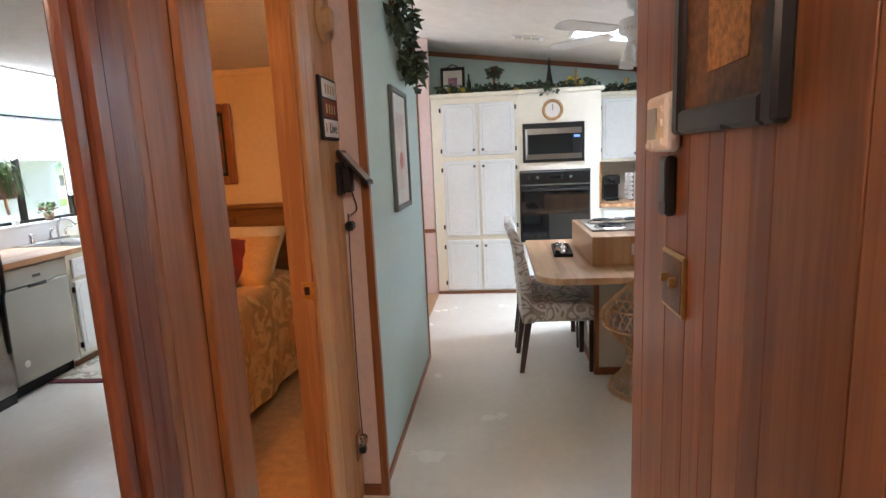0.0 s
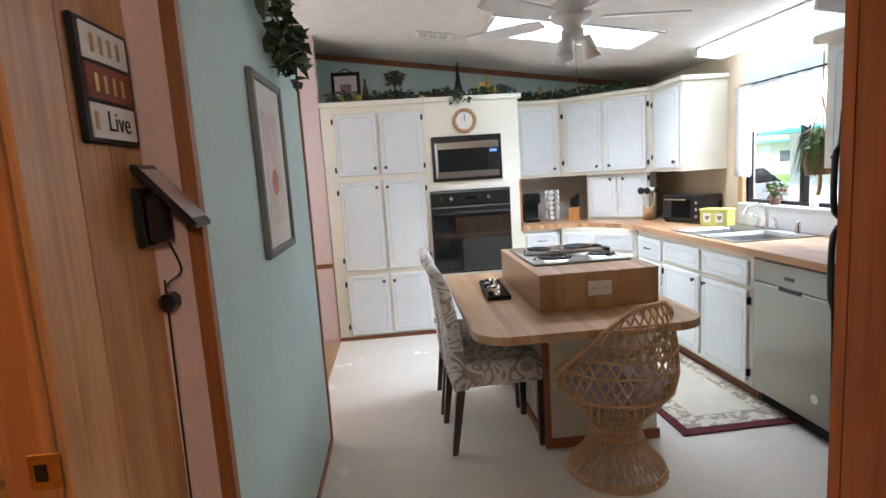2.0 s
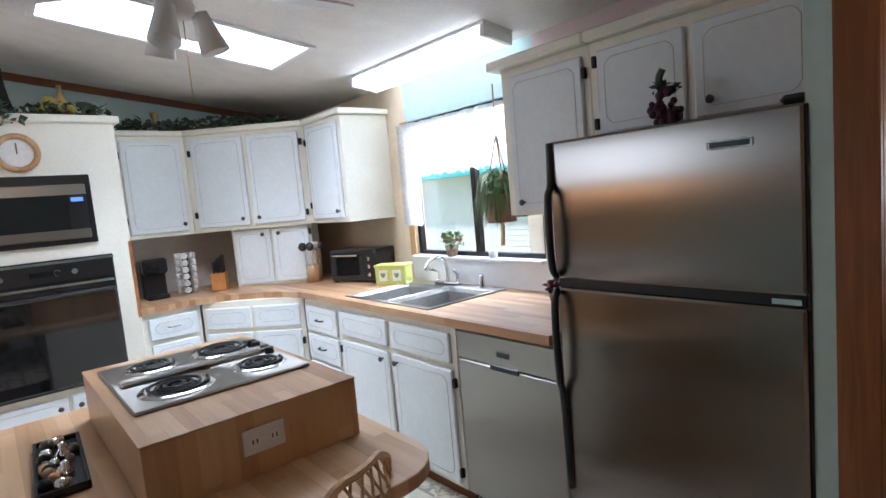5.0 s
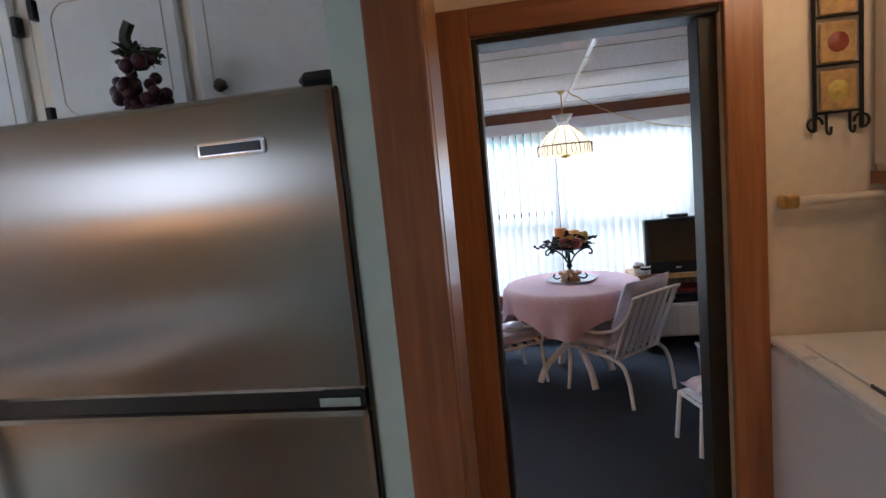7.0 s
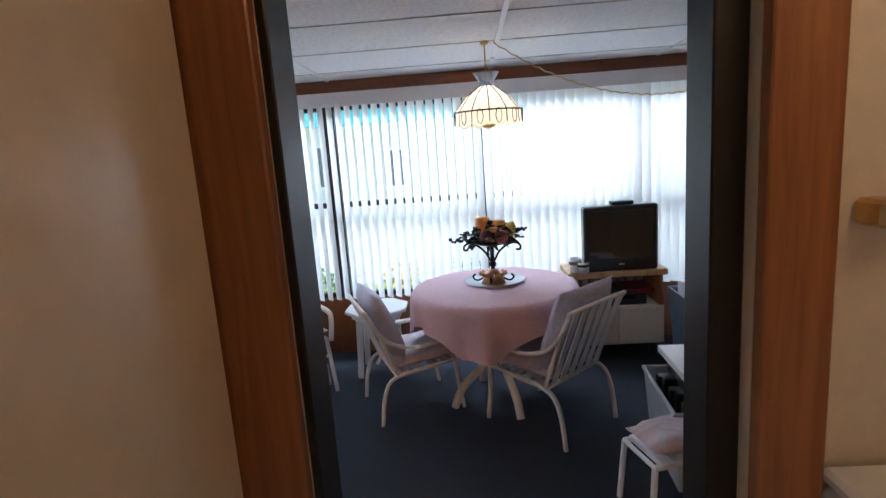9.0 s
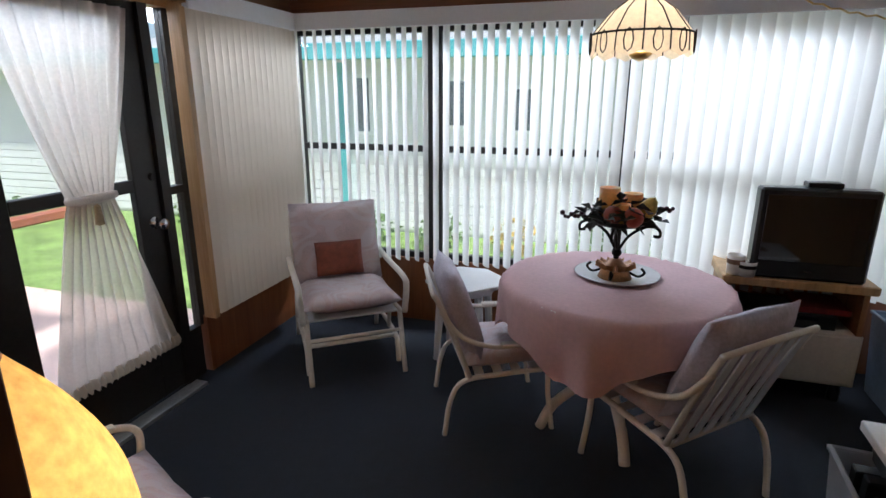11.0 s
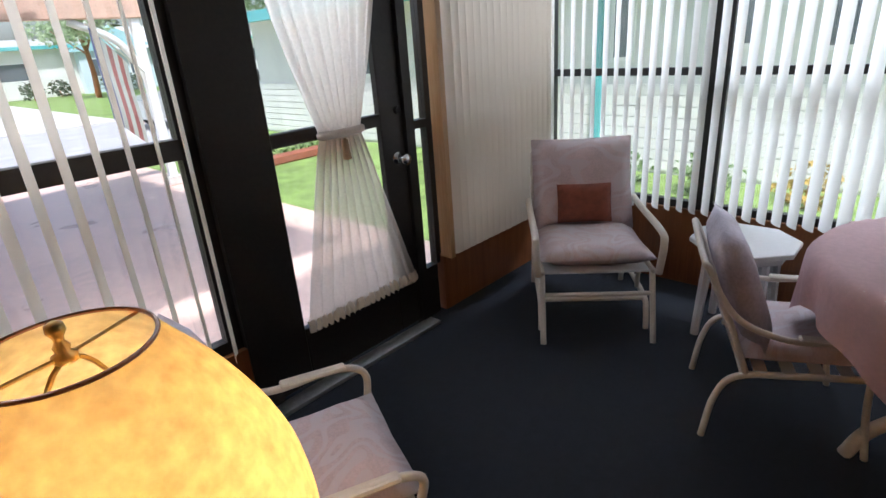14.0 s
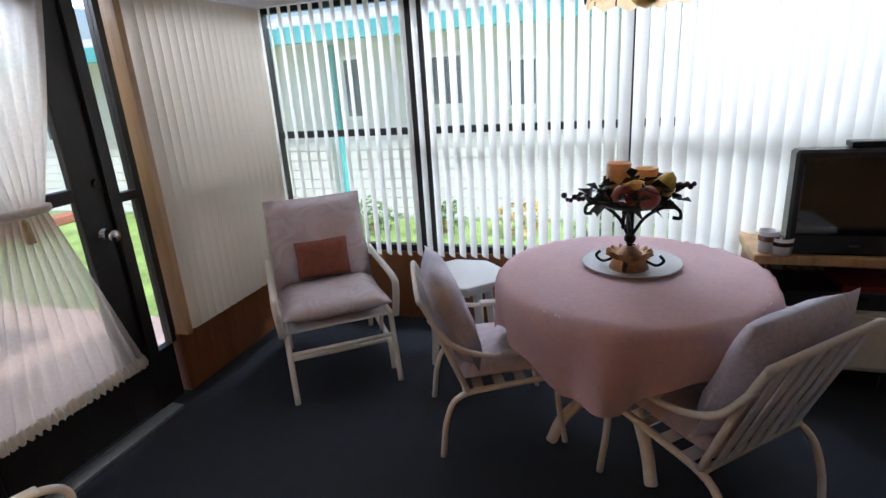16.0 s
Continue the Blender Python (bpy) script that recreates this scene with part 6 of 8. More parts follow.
part("stile_bead", B(0.10, 0.17, -0.039, -0.035, 0.0, 1.93, bevel=0.002), BUTCHER, t, "tan wood strip")
k = part("knob", lathe(bmesh.new(), [(0.02, 0), (0.01, 0.02), (0.01, 0.035), (0.028, 0.05), (0.024, 0.065), (0, 0.068)], 14, m=pose(0.17, -0.039, 1.19, 90)), CHROME, t, "round metal knob", True)
part("rosette", B(0.11, 0.20, -0.046, -0.039, 1.08, 1.29, bevel=0.002), OAK, t)


# ---- sunroom windows and blinds ----
def window(name, label, frames, panes, label_pane=""):
    t = tagged(new(name), label, kind="structure")
    for a in frames:
        part("window_frame", B(*a), DARK_FRAME, t)
    for a in panes:
        p = part("pane", B(*a), GLASS, t)
        p.visible_shadow = False
    return t


EX = 6.385
frames = [(EX, EX + 0.05, -0.1, 4.21, 0.36, 0.40), (EX, EX + 0.05, -0.1, 4.21, 1.82, 1.86), (EX, EX + 0.05, -0.1, 4.21, 1.085, 1.125)]
ys = [4.21, 3.215, 2.048, 0.90, -0.1]
for y in ys:
    w = 0.05 if y == 3.215 else 0.03
    frames.append((EX - 0.005, EX + 0.055, max(-0.1, y - w), min(4.21, y + w), 0.40, 1.82))
panes = [(EX + 0.02, EX + 0.024, b + 0.03, a - 0.03, z0, z1) for a, b in zip(ys, ys[1:]) for z0, z1 in ((0.40, 1.085), (1.125, 1.82))]
window("window_2", "dark framed sunroom windows in a row", frames, panes)
NY = 4.235
window("window_3", "dark framed sunroom window behind closed blinds", [(5.30, 6.36, NY, NY + 0.05, 0.25, 0.29), (5.30, 6.36, NY, NY + 0.05, 1.80, 1.84), (5.30, 6.36, NY, NY + 0.05, 1.03, 1.07), (5.30, 5.33, NY, NY + 0.05, 0.29, 1.80), (6.33, 6.36, NY, NY + 0.05, 0.29, 1.80)],
       [(5.33, 6.33, NY + 0.02, NY + 0.024, 0.29, 1.80)])
window("window_4", "dark framed sunroom window beside the outer door", [(3.15, 4.12, NY, NY + 0.05, 0.25, 0.30), (3.15, 4.12, NY, NY + 0.05, 1.80, 1.84), (3.15, 4.12, NY, NY + 0.05, 1.03, 1.10), (3.15, 3.19, NY, NY + 0.05, 0.30, 1.80), (4.06, 4.12, NY, NY + 0.05, 0.30, 1.80)],
       [(3.19, 4.06, NY + 0.02, NY + 0.024, 0.30, 1.80)])
window("window_5", "narrow dark framed side light beside the outer door", [(5.16, 5.185, NY, NY + 0.05, 0.2, 1.84), (5.275, 5.30, NY, NY + 0.05, 0.2, 1.84), (5.185, 5.275, NY, NY + 0.05, 0.95, 0.99), (5.185, 5.275, NY, NY + 0.05, SF, 0.2)],
       [(5.185, 5.275, NY + 0.02, NY + 0.024, 0.2, 1.84)])
setting("door_frame_outer", B(4.12, 4.23, 4.205, 4.29, SF, 1.84), DARK_FRAME, "black outer door frame")
setting("door_frame_outer_b", B(5.105, 5.16, 4.205, 4.29, SF, 1.84), DARK_FRAME, "black outer door frame")
setting("door_sill_outer", B(4.15, 5.16, 4.13, 4.21, SF, SF + 0.018), mat("aluminium_sill", (0.4, 0.4, 0.4), 0.4, 0.8), "metal threshold of the outer door")
setting("trim_blind_side", B(5.28, 5.315, 4.13, 4.205, 0.25, 1.86), OAK, "tan wooden trim beside the blinds")
d = tagged(new("door_1"), "black outer door with divided glass", kind="structure")
for a in ((4.23, 4.40, 4.225, 4.265, SF + 0.02, 1.84), (4.965, 5.105, 4.225, 4.265, SF + 0.02, 1.84), (4.40, 4.965, 4.225, 4.265, SF + 0.02, 0.20), (4.40, 4.965, 4.225, 4.265, 1.0, 1.055), (4.40, 4.965, 4.225, 4.265, 1.76, 1.84)):
    part("door_frame", B(*a, bevel=0.004), DARK_FRAME, d)
p = part("pane", B(4.40, 4.965, 4.244, 4.248, 0.20, 1.76), GLASS, d)
p.visible_shadow = False
k = part("door_knob", lathe(bmesh.new(), [(0.03, 0), (0.012, 0.008), (0.012, 0.035), (0.028, 0.05), (0.026, 0.066), (0, 0.07)], 16, m=pose(5.05, 4.225, 0.835, 90)), CHROME, d, "round chrome door knob", True)
part("deadbolt", lathe(bmesh.new(), [(0.02, 0), (0.018, 0.015), (0, 0.016)], 12, m=pose(5.07, 4.225, 1.06, 90)), IRON, d)


def vertical_blind(name, label, places, angle, z0, z1, width=0.088, mt=SLAT, bow=0.008):
    """Vertical slats hung at places in x and y, turned to an angle; one object each on one mesh."""
    t = thing(name, pose(0, 0, 0), label, "blind")
    bm = bmesh.new()
    k = 5
    v = [[bm.verts.new((width * (i / k - 0.5), bow * (1 - (2 * i / k - 1) ** 2), z)) for i in range(k + 1)] for z in (z0, z1)]
    for i in range(k):
        bm.faces.new((v[0][i], v[0][i + 1], v[1][i + 1], v[1][i]))
    me = bpy.data.meshes.new("slat")
    bm.to_mesh(me)
    bm.free()
    me.materials.append(mt)
    me.shade_smooth()
    rnd = random.Random(len(places))
    for x, y in places:
        s = new("slat", me)
        s.parent = t
        s.matrix_local = pose(x, y, 0, 0, 0, angle + rnd.uniform(-3, 3))
    return t


b = vertical_blind("vertical_blind", "white vinyl vertical blind half open", [(6.29, 4.13 - 0.068 * k) for k in range(62)], 42, 0.37, 1.845)
part("head_rail", B(6.245, 6.335, -0.09, 4.17, 1.845, 1.86), PLASTIC_WHITE, b)
part("valance", B(6.225, 6.24, -0.09, 4.2, 1.835, 1.935, bevel=0.003), PLASTIC_WHITE, b, "cream blind valance")
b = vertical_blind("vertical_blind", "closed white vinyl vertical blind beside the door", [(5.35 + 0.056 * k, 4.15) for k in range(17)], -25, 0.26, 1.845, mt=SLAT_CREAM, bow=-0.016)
part("head_rail", B(5.30, 6.24, 4.11, 4.19, 1.845, 1.86), PLASTIC_WHITE, b)
part("valance", B(5.30, 6.24, 4.09, 4.105, 1.835, 1.935, bevel=0.003), PLASTIC_WHITE, b)
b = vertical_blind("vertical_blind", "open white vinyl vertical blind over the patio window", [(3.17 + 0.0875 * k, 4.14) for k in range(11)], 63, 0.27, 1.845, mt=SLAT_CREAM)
part("head_rail", B(3.16, 4.16, 4.10, 4.18, 1.845, 1.86), PLASTIC_WHITE, b)
# tied sheer curtain on the door
t = thing("door_curtain", pose(0, 4.19, 0), "sheer cream door curtain tied in the middle with a ruffle", "curtain")
bm = bmesh.new()
n, kz = 70, 40
g = []
for j in range(kz + 1):
    z = 1.80 - (1.80 - 0.205) * j / kz
    u = (z - 1.02) / 0.78 if z > 1.02 else (1.02 - z) / 0.815
    c = 4.71 + (0.0 if z > 1.02 else 0.02 * u)
    half = 0.10 + (0.22 if z > 1.02 else 0.23) * abs(u) ** 0.85
    row = []
    for i in range(n + 1):
        w = 2 * i / n - 1
        amp = 0.02 - 0.006 * abs(u)
        row.append(bm.verts.new((c + half * w, amp * math.sin(i * 0.85 + 0.5 * math.sin(j * 0.2)) - (0.012 if j > kz - 4 else 0) * math.sin(i * 2.7), z + (0.012 * math.sin(i * 1.9) if j == kz else 0))))
    g.append(row)
for j in range(kz):
    for i in range(n):
        bm.faces.new((g[j][i], g[j][i + 1], g[j + 1][i + 1], g[j + 1][i]))
part("cloth", bm, SHEER, t, smooth=True)
bm = bmesh.new()
n2 = 150
rows = []
for j, (z, o) in enumerate(((0.25, 0.0), (0.225, -0.016), (0.195, -0.008))):
    rows.append([bm.verts.new((4.73 - 0.335 + 0.67 * i / n2, o + 0.012 * math.sin(i * 0.9), z + 0.006 * math.sin(i * 1.7))) for i in range(n2 + 1)])
for a, b in zip(rows, rows[1:]):
    for i in range(n2):
        bm.faces.new((a[i], a[i + 1], b[i + 1], b[i]))
part("ruffle", bm, translucent("cream_ruffle", (0.78, 0.70, 0.6), 0.3), t, "gathered cream ruffle", True)
part("tie_band", tube(bmesh.new(), [(4.71 + 0.11 * math.cos(a * 0.39), -0.005 + 0.022 * math.sin(a * 0.39), 1.02) for a in range(16)], 0.018, 6, True), SHEER, t, smooth=True)
part("tassel", lathe(bmesh.new(), [(0, 0.0), (0.012, -0.01), (0.018, -0.09), (0, -0.095)], 10, at=(4.70, -0.035, 1.0)), PILLOW, t, smooth=True)


# ---- sunroom furniture ----
def patio_chair(m, label, swap=False):
    """Facing +y, origin on the floor at the middle of the seat."""
    t = thing("patio_chair", m, label, "chair", "patio chairs")
    for s in (-1, 1):
        part("rear_leg", tube(bmesh.new(), smooth_path([(0.25 * s, -0.30, 0), (0.25 * s, -0.27, 0.2), (0.25 * s, -0.20, 0.31), (0.25 * s, 0.0, 0.34), (0.25 * s, 0.24, 0.36)], 5), 0.014, 8), WHITE_METAL, t, smooth=True)
        part("front_leg", tube(bmesh.new(), smooth_path([(0.25 * s, 0.28, 0), (0.25 * s, 0.25, 0.2), (0.25 * s, 0.24, 0.36)], 4), 0.014, 8), WHITE_METAL, t, smooth=True)
        arm = part("armrest", tube(bmesh.new(), smooth_path([(0.25 * s, -0.32, 0.70), (0.27 * s, -0.22, 0.57), (0.28 * s, -0.05, 0.51), (0.28 * s, 0.16, 0.52), (0.27 * s, 0.26, 0.48), (0.25 * s, 0.25, 0.36)], 6), 0.013, 8), WHITE_METAL, t, smooth=True)
        part("arm_pad", B(0.28 * s - 0.022, 0.28 * s + 0.022, -0.02, 0.2, 0.515, 0.53, bevel=0.006), WHITE_METAL, arm)
    part("back_frame", tube(bmesh.new(), smooth_path([(-0.25, -0.17, 0.33), (-0.25, -0.27, 0.6), (-0.25, -0.34, 0.76), (-0.22, -0.36, 0.79), (0.22, -0.36, 0.79), (0.25, -0.34, 0.76), (0.25, -0.27, 0.6), (0.25, -0.17, 0.33)], 5), 0.013, 8), WHITE_METAL, t, smooth=True)
    part("seat_front_rail", tube(bmesh.new(), [(-0.25, 0.24, 0.36), (0.25, 0.24, 0.36)], 0.013), WHITE_METAL, t, smooth=True)
    part("seat_rear_rail", tube(bmesh.new(), [(-0.25, -0.18, 0.33), (0.25, -0.18, 0.33)], 0.013), WHITE_METAL, t, smooth=True)
    for k in range(6):
        x = -0.2 + 0.08 * k
        st = part("back_strap", B(x - 0.024, x + 0.024, -0.003, 0.003, 0, 0.47), PLASTIC_WHITE, t, "white vinyl strap")
        st.matrix_local = pose(0, -0.19, 0.34, 21)
    for k in range(4):
        y = -0.12 + 0.1 * k
        part("seat_strap", B(-0.255, 0.255, y - 0.024, y + 0.024, 0.342, 0.348), PLASTIC_WHITE, t, "white vinyl strap")
    part("seat_cushion", cushion(bmesh.new(), 0.49, 0.48, 0.10, pose(0, 0.03, 0.405, 2)), CUSHION, t, "pastel print seat cushion", True)
    part("back_cushion", cushion(bmesh.new(), 0.49, 0.50, 0.14, pose(0, -0.205, 0.65, 111)), CUSHION_BLUE if swap else CUSHION, t, "pastel back cushion", True)
    return t


CHAIR = Matrix.Scale(0.94, 4)
ca = patio_chair(pose(5.13, 1.79, SF, 0, 0, -46) @ CHAIR, "cream metal patio chair with pastel cushions at the table", True)
copy_thing(ca, pose(5.41, 2.60, SF, 0, 0, -157) @ CHAIR)
cc = copy_thing(ca, pose(3.87, 3.42, SF, 0, 0, -114))
tagged(cc, "cream metal patio chair with pastel cushions beside the lamp")

# glider rocker
gx, gy = 5.78, 3.60
t = thing("glider_chair", pose(gx, gy, SF, 0, 0, 127) @ Matrix.Diagonal((1.05, 1, 0.94, 1)), "cream metal glider chair with pastel cushions", "chair")
for s in (-1, 1):
    part("floor_runner", tube(bmesh.new(), smooth_path([(0.25 * s, 0.26, 0.0), (0.25 * s, 0.24, 0.10), (0.25 * s, 0.18, 0.16), (0.25 * s, -0.2, 0.16), (0.25 * s, -0.3, 0.10), (0.25 * s, -0.33, 0.0)], 4), 0.014, 8), WHITE_METAL, t, smooth=True)
    part("side_leg", tube(bmesh.new(), smooth_path([(0.25 * s, 0.40, 0.0), (0.25 * s, 0.33, 0.25), (0.25 * s, 0.30, 0.36)], 4), 0.014, 8), WHITE_METAL, t, smooth=True)
    part("rear_leg", tube(bmesh.new(), smooth_path([(0.25 * s, -0.33, 0.0), (0.25 * s, -0.27, 0.25), (0.25 * s, -0.22, 0.36)], 4), 0.014, 8), WHITE_METAL, t, smooth=True)
    part("armrest", tube(bmesh.new(), smooth_path([(0.28 * s, -0.27, 0.58), (0.28 * s, -0.1, 0.57), (0.28 * s, 0.28, 0.57), (0.28 * s, 0.34, 0.52), (0.27 * s, 0.33, 0.36)], 5), 0.017, 8), WHITE_METAL, t, smooth=True)
    part("hanger", tube(bmesh.new(), smooth_path([(0.235 * s, 0.22, 0.36), (0.235 * s, 0.12, 0.27), (0.235 * s, 0.10, 0.17)], 4), 0.011, 8), WHITE_METAL, t, smooth=True)
    part("seat_rail", tube(bmesh.new(), [(0.25 * s, -0.25, 0.34), (0.25 * s, 0.32, 0.37)], 0.013), WHITE_METAL, t, smooth=True)
part("front_bar", tube(bmesh.new(), [(-0.25, 0.33, 0.25), (0.25, 0.33, 0.25)], 0.012), WHITE_METAL, t, smooth=True)
part("low_bar", tube(bmesh.new(), [(-0.25, 0.20, 0.155), (0.25, 0.20, 0.155)], 0.014), WHITE_METAL, t, smooth=True)
part("rear_bar", tube(bmesh.new(), [(-0.25, -0.22, 0.155), (0.25, -0.22, 0.155)], 0.012), WHITE_METAL, t, smooth=True)
part("seat_board", B(-0.25, 0.25, -0.22, 0.30, 0.355, 0.365), PLASTIC_WHITE, t)
part("back_frame", tube(bmesh.new(), smooth_path([(-0.25, -0.2, 0.36), (-0.25, -0.35, 0.8), (-0.2, -0.37, 0.84), (0.2, -0.37, 0.84), (0.25, -0.35, 0.8), (0.25, -0.2, 0.36)], 5), 0.013, 8), WHITE_METAL, t, smooth=True)
part("seat_cushion", cushion(bmesh.new(), 0.52, 0.56, 0.12, pose(0, 0.05, 0.425, 3)), CUSHION, t, "pastel palm print seat cushion", True)
part("back_cushion", cushion(bmesh.new(), 0.52, 0.54, 0.11, pose(0, -0.24, 0.68, 109)), CUSHION, t, "pastel palm print back cushion", True)
t = thing("rust_pillow", pose(gx, gy, SF - 0.025, 0, 0, 127), "small rust brown pillow with writing on the glider", "pillow")
pm = pose(0.0, -0.13, 0.585, 108)
part("cover", cushion(bmesh.new(), 0.29, 0.21, 0.10, pm), RUST, t, smooth=True)
for k in range(3):
    bar = part("writing_bar", B(-0.08 + 0.02 * k, 0.08 - 0.01 * k, -0.006, 0.006, 0, 0.002), mat("brown_thread", (0.2, 0.07, 0.05), 0.9), t)
    bar.matrix_local = pm @ pose(0, 0.05 - 0.045 * k, 0.05)

# octagonal side table
t = thing("side_table", pose(5.95, 2.89, SF), "small white octagonal plastic side table", "table")
part("tabletop", prism(bmesh.new(), [(0.235 * math.cos(radians(22.5 + 45 * k)), 0.235 * math.sin(radians(22.5 + 45 * k))) for k in range(8)], 0.46, 0.485, 0.006), PLASTIC_WHITE, t)
part("apron", prism(bmesh.new(), [(0.19 * math.cos(radians(22.5 + 45 * k)), 0.19 * math.sin(radians(22.5 + 45 * k))) for k in range(8)], 0.42, 0.459), PLASTIC_WHITE, t)
for k in range(4):
    a = radians(45 + 90 * k)
    part("leg", tube(bmesh.new(), [(0.19 * math.cos(a), 0.19 * math.sin(a), 0), (0.16 * math.cos(a), 0.16 * math.sin(a), 0.42)], [0.02, 0.026]), PLASTIC_WHITE, t)
part("brace", tube(bmesh.new(), [(0.17, 0.0, 0.12), (-0.17, 0, 0.12)], 0.012), PLASTIC_WHITE, t)

# round table with cloth
cx, cy = 5.40, 2.06
t = thing("round_table", pose(cx, cy, SF), "round patio table on curved cream legs", "table")
part("tabletop", lathe(bmesh.new(), [(0, 0.70), (0.485, 0.70), (0.49, 0.715), (0.485, 0.728), (0, 0.728)], 48), PLASTIC_WHITE, t)
for k in range(4):
    a = radians(20 + 90 * k)
    ca_, sa_ = math.cos(a), math.sin(a)
    part("leg", tube(bmesh.new(), smooth_path([(0.30 * ca_, 0.30 * sa_, 0.0), (0.24 * ca_, 0.24 * sa_, 0.12), (0.06 * ca_, 0.06 * sa_, 0.3), (0.10 * ca_, 0.10 * sa_, 0.55), (0.28 * ca_, 0.28 * sa_, 0.70)], 5), 0.024, 8), WHITE_METAL, t, smooth=True)
t = thing("tablecloth", pose(cx, cy, SF + 0.730), "dusty pink cloth hanging over the round table", "tablecloth")
bm = bmesh.new()
n, kr = 144, 26
rings = []
for j in range(kr + 1):
    row = []
    for i in range(n):
        a = 2 * math.pi * i / n
        ext = min(0.66 / max(abs(math.cos(a - 0.55)), abs(math.sin(a - 0.55))), 0.79)
        s = ext * j / kr
        if s <= 0.49:
            r, z = s, 0.003
        else:
            q = s - 0.49
            wave = math.sin(a * 9 + 0.8 * math.sin(a * 2)) * 0.5 + 0.35 * math.sin(a * 17 + 1)
            r = 0.497 + min(q, 0.05) * 0.35 + wave * min(q, 0.3) * 0.14 - 0.03 * q
            z = -q * 0.98 + 0.003
        row.append(bm.verts.new((r * math.cos(a), r * math.sin(a), z)))
    rings.append(row)
bmesh.ops.remove_doubles(bm, verts=rings[0], dist=0.001)
bm.verts.ensure_lookup_table()
c0 = min(bm.verts, key=lambda v: v.co.xy.length)
for i in range(n):
    j = (i + 1) % n
    bm.faces.new((c0, rings[1][i], rings[1][j]))
for a, b in zip(rings[1:], rings[2:]):
    for i in range(n):
        j = (i + 1) % n
        bm.faces.new((a[i], b[i], b[j], a[j]))
part("cloth", bm, PINK_CLOTH, t, smooth=True)
TZ = SF + 0.735
t = thing("glass_plate", pose(cx + 0.09, cy - 0.01, TZ), "large white pressed glass plate on the tablecloth", "plate")
part("plate", lathe(bmesh.new(), [(0, 0.004), (0.12, 0.004), (0.185, 0.014), (0.19, 0.012), (0.12, 0.0), (0, 0.0)], 40), MILK_GLASS, t, smooth=True)
t = thing("fruit_centrepiece", pose(cx + 0.04, cy, TZ + 0.005), "iron compote with candles, fruit and leaves on a sun base", "centrepiece")
part("sun_base", lathe(bmesh.new(), [(0, 0), (0.075, 0.0), (0.055, 0.05), (0.02, 0.085), (0, 0.09)], 20), SUN_GOLD, t, "gold painted sun face base", True)
for k in range(14):
    a = 2 * math.pi * k / 14
    ry = part("sun_ray", prism(bmesh.new(), [(0.06, -0.014), (0.10, 0.0), (0.06, 0.014)], 0, 0.02), SUN_GOLD, t)
    ry.matrix_local = pose(0, 0, 0.012, 0, 0, math.degrees(a)) @ pose(0, 0, 0, 0, -25, 0)
part("stem", tube(bmesh.new(), [(0, 0, 0.08), (0, 0, 0.22)], 0.012), IRON, t)
part("stem_ball", blobs(bmesh.new(), [(0, 0, 0.115)], 0.026, 1, 12), IRON, t, smooth=True)
for k in range(4):
    a = radians(80 + 90 * k)
    c_, s_ = math.cos(a), math.sin(a)
    part("scroll_arm", tube(bmesh.new(), smooth_path([(0.008 * c_, 0.008 * s_, 0.13), (0.05 * c_, 0.05 * s_, 0.20), (0.12 * c_, 0.12 * s_, 0.245), (0.165 * c_, 0.165 * s_, 0.235), (0.17 * c_, 0.17 * s_, 0.205), (0.145 * c_, 0.145 * s_, 0.205)], 5), 0.007, 6), IRON, t, smooth=True)
    part("base_scroll", tube(bmesh.new(), smooth_path([(0.06 * c_, 0.06 * s_, 0.03), (0.10 * c_, 0.10 * s_, 0.015), (0.125 * c_, 0.125 * s_, 0.035), (0.11 * c_, 0.11 * s_, 0.055)], 4), 0.006, 6), IRON, t, smooth=True)
part("dish", lathe(bmesh.new(), [(0, 0.225), (0.10, 0.245), (0.13, 0.27), (0.125, 0.272), (0, 0.235)], 24), IRON, t, smooth=True)
part("leaves", leaves(bmesh.new(), cloud(200, (0, 0, 0.29), (0.17, 0.17, 0.055), 31), 0.045, 31), mat("black_green_leaf", (0.02, 0.025, 0.018), 0.5, vary=0.3), t)
part("berry_sprig", blobs(bmesh.new(), [(0.02 * math.sin(k), 0.15 + 0.014 * k, 0.27 + 0.008 * math.sin(k * 2)) for k in range(8)], 0.011, 3), GRAPE, t, smooth=True)
part("berry_sprig", blobs(bmesh.new(), [(0.0, -0.15 - 0.012 * k, 0.32 + 0.008 * math.sin(k * 3)) for k in range(6)], 0.011, 3), GRAPE, t, smooth=True)
for x, y, h, r in ((0.03, 0.05, 0.40, 0.045), (0.05, -0.05, 0.375, 0.042), (-0.06, 0.0, 0.345, 0.04)):
    cd = part("candle", lathe(bmesh.new(), [(0, 0.25), (r, 0.25), (r, h), (r * 0.8, h - 0.006), (0, h - 0.01)], 20, at=(x, y, 0)), CANDLE, t, "amber pillar candle", True)
part("apple", blobs(bmesh.new(), [(-0.09, 0.03, 0.30), (-0.1, -0.05, 0.295)], 0.04, 5, 14), FRUIT_R, t, smooth=True)
part("pear", lathe(bmesh.new(), [(0, -0.045), (0.035, -0.03), (0.04, 0.0), (0.022, 0.04), (0, 0.055)], 14, m=pose(-0.02, -0.11, 0.325, 30, 10)), FRUIT_Y, t, smooth=True)

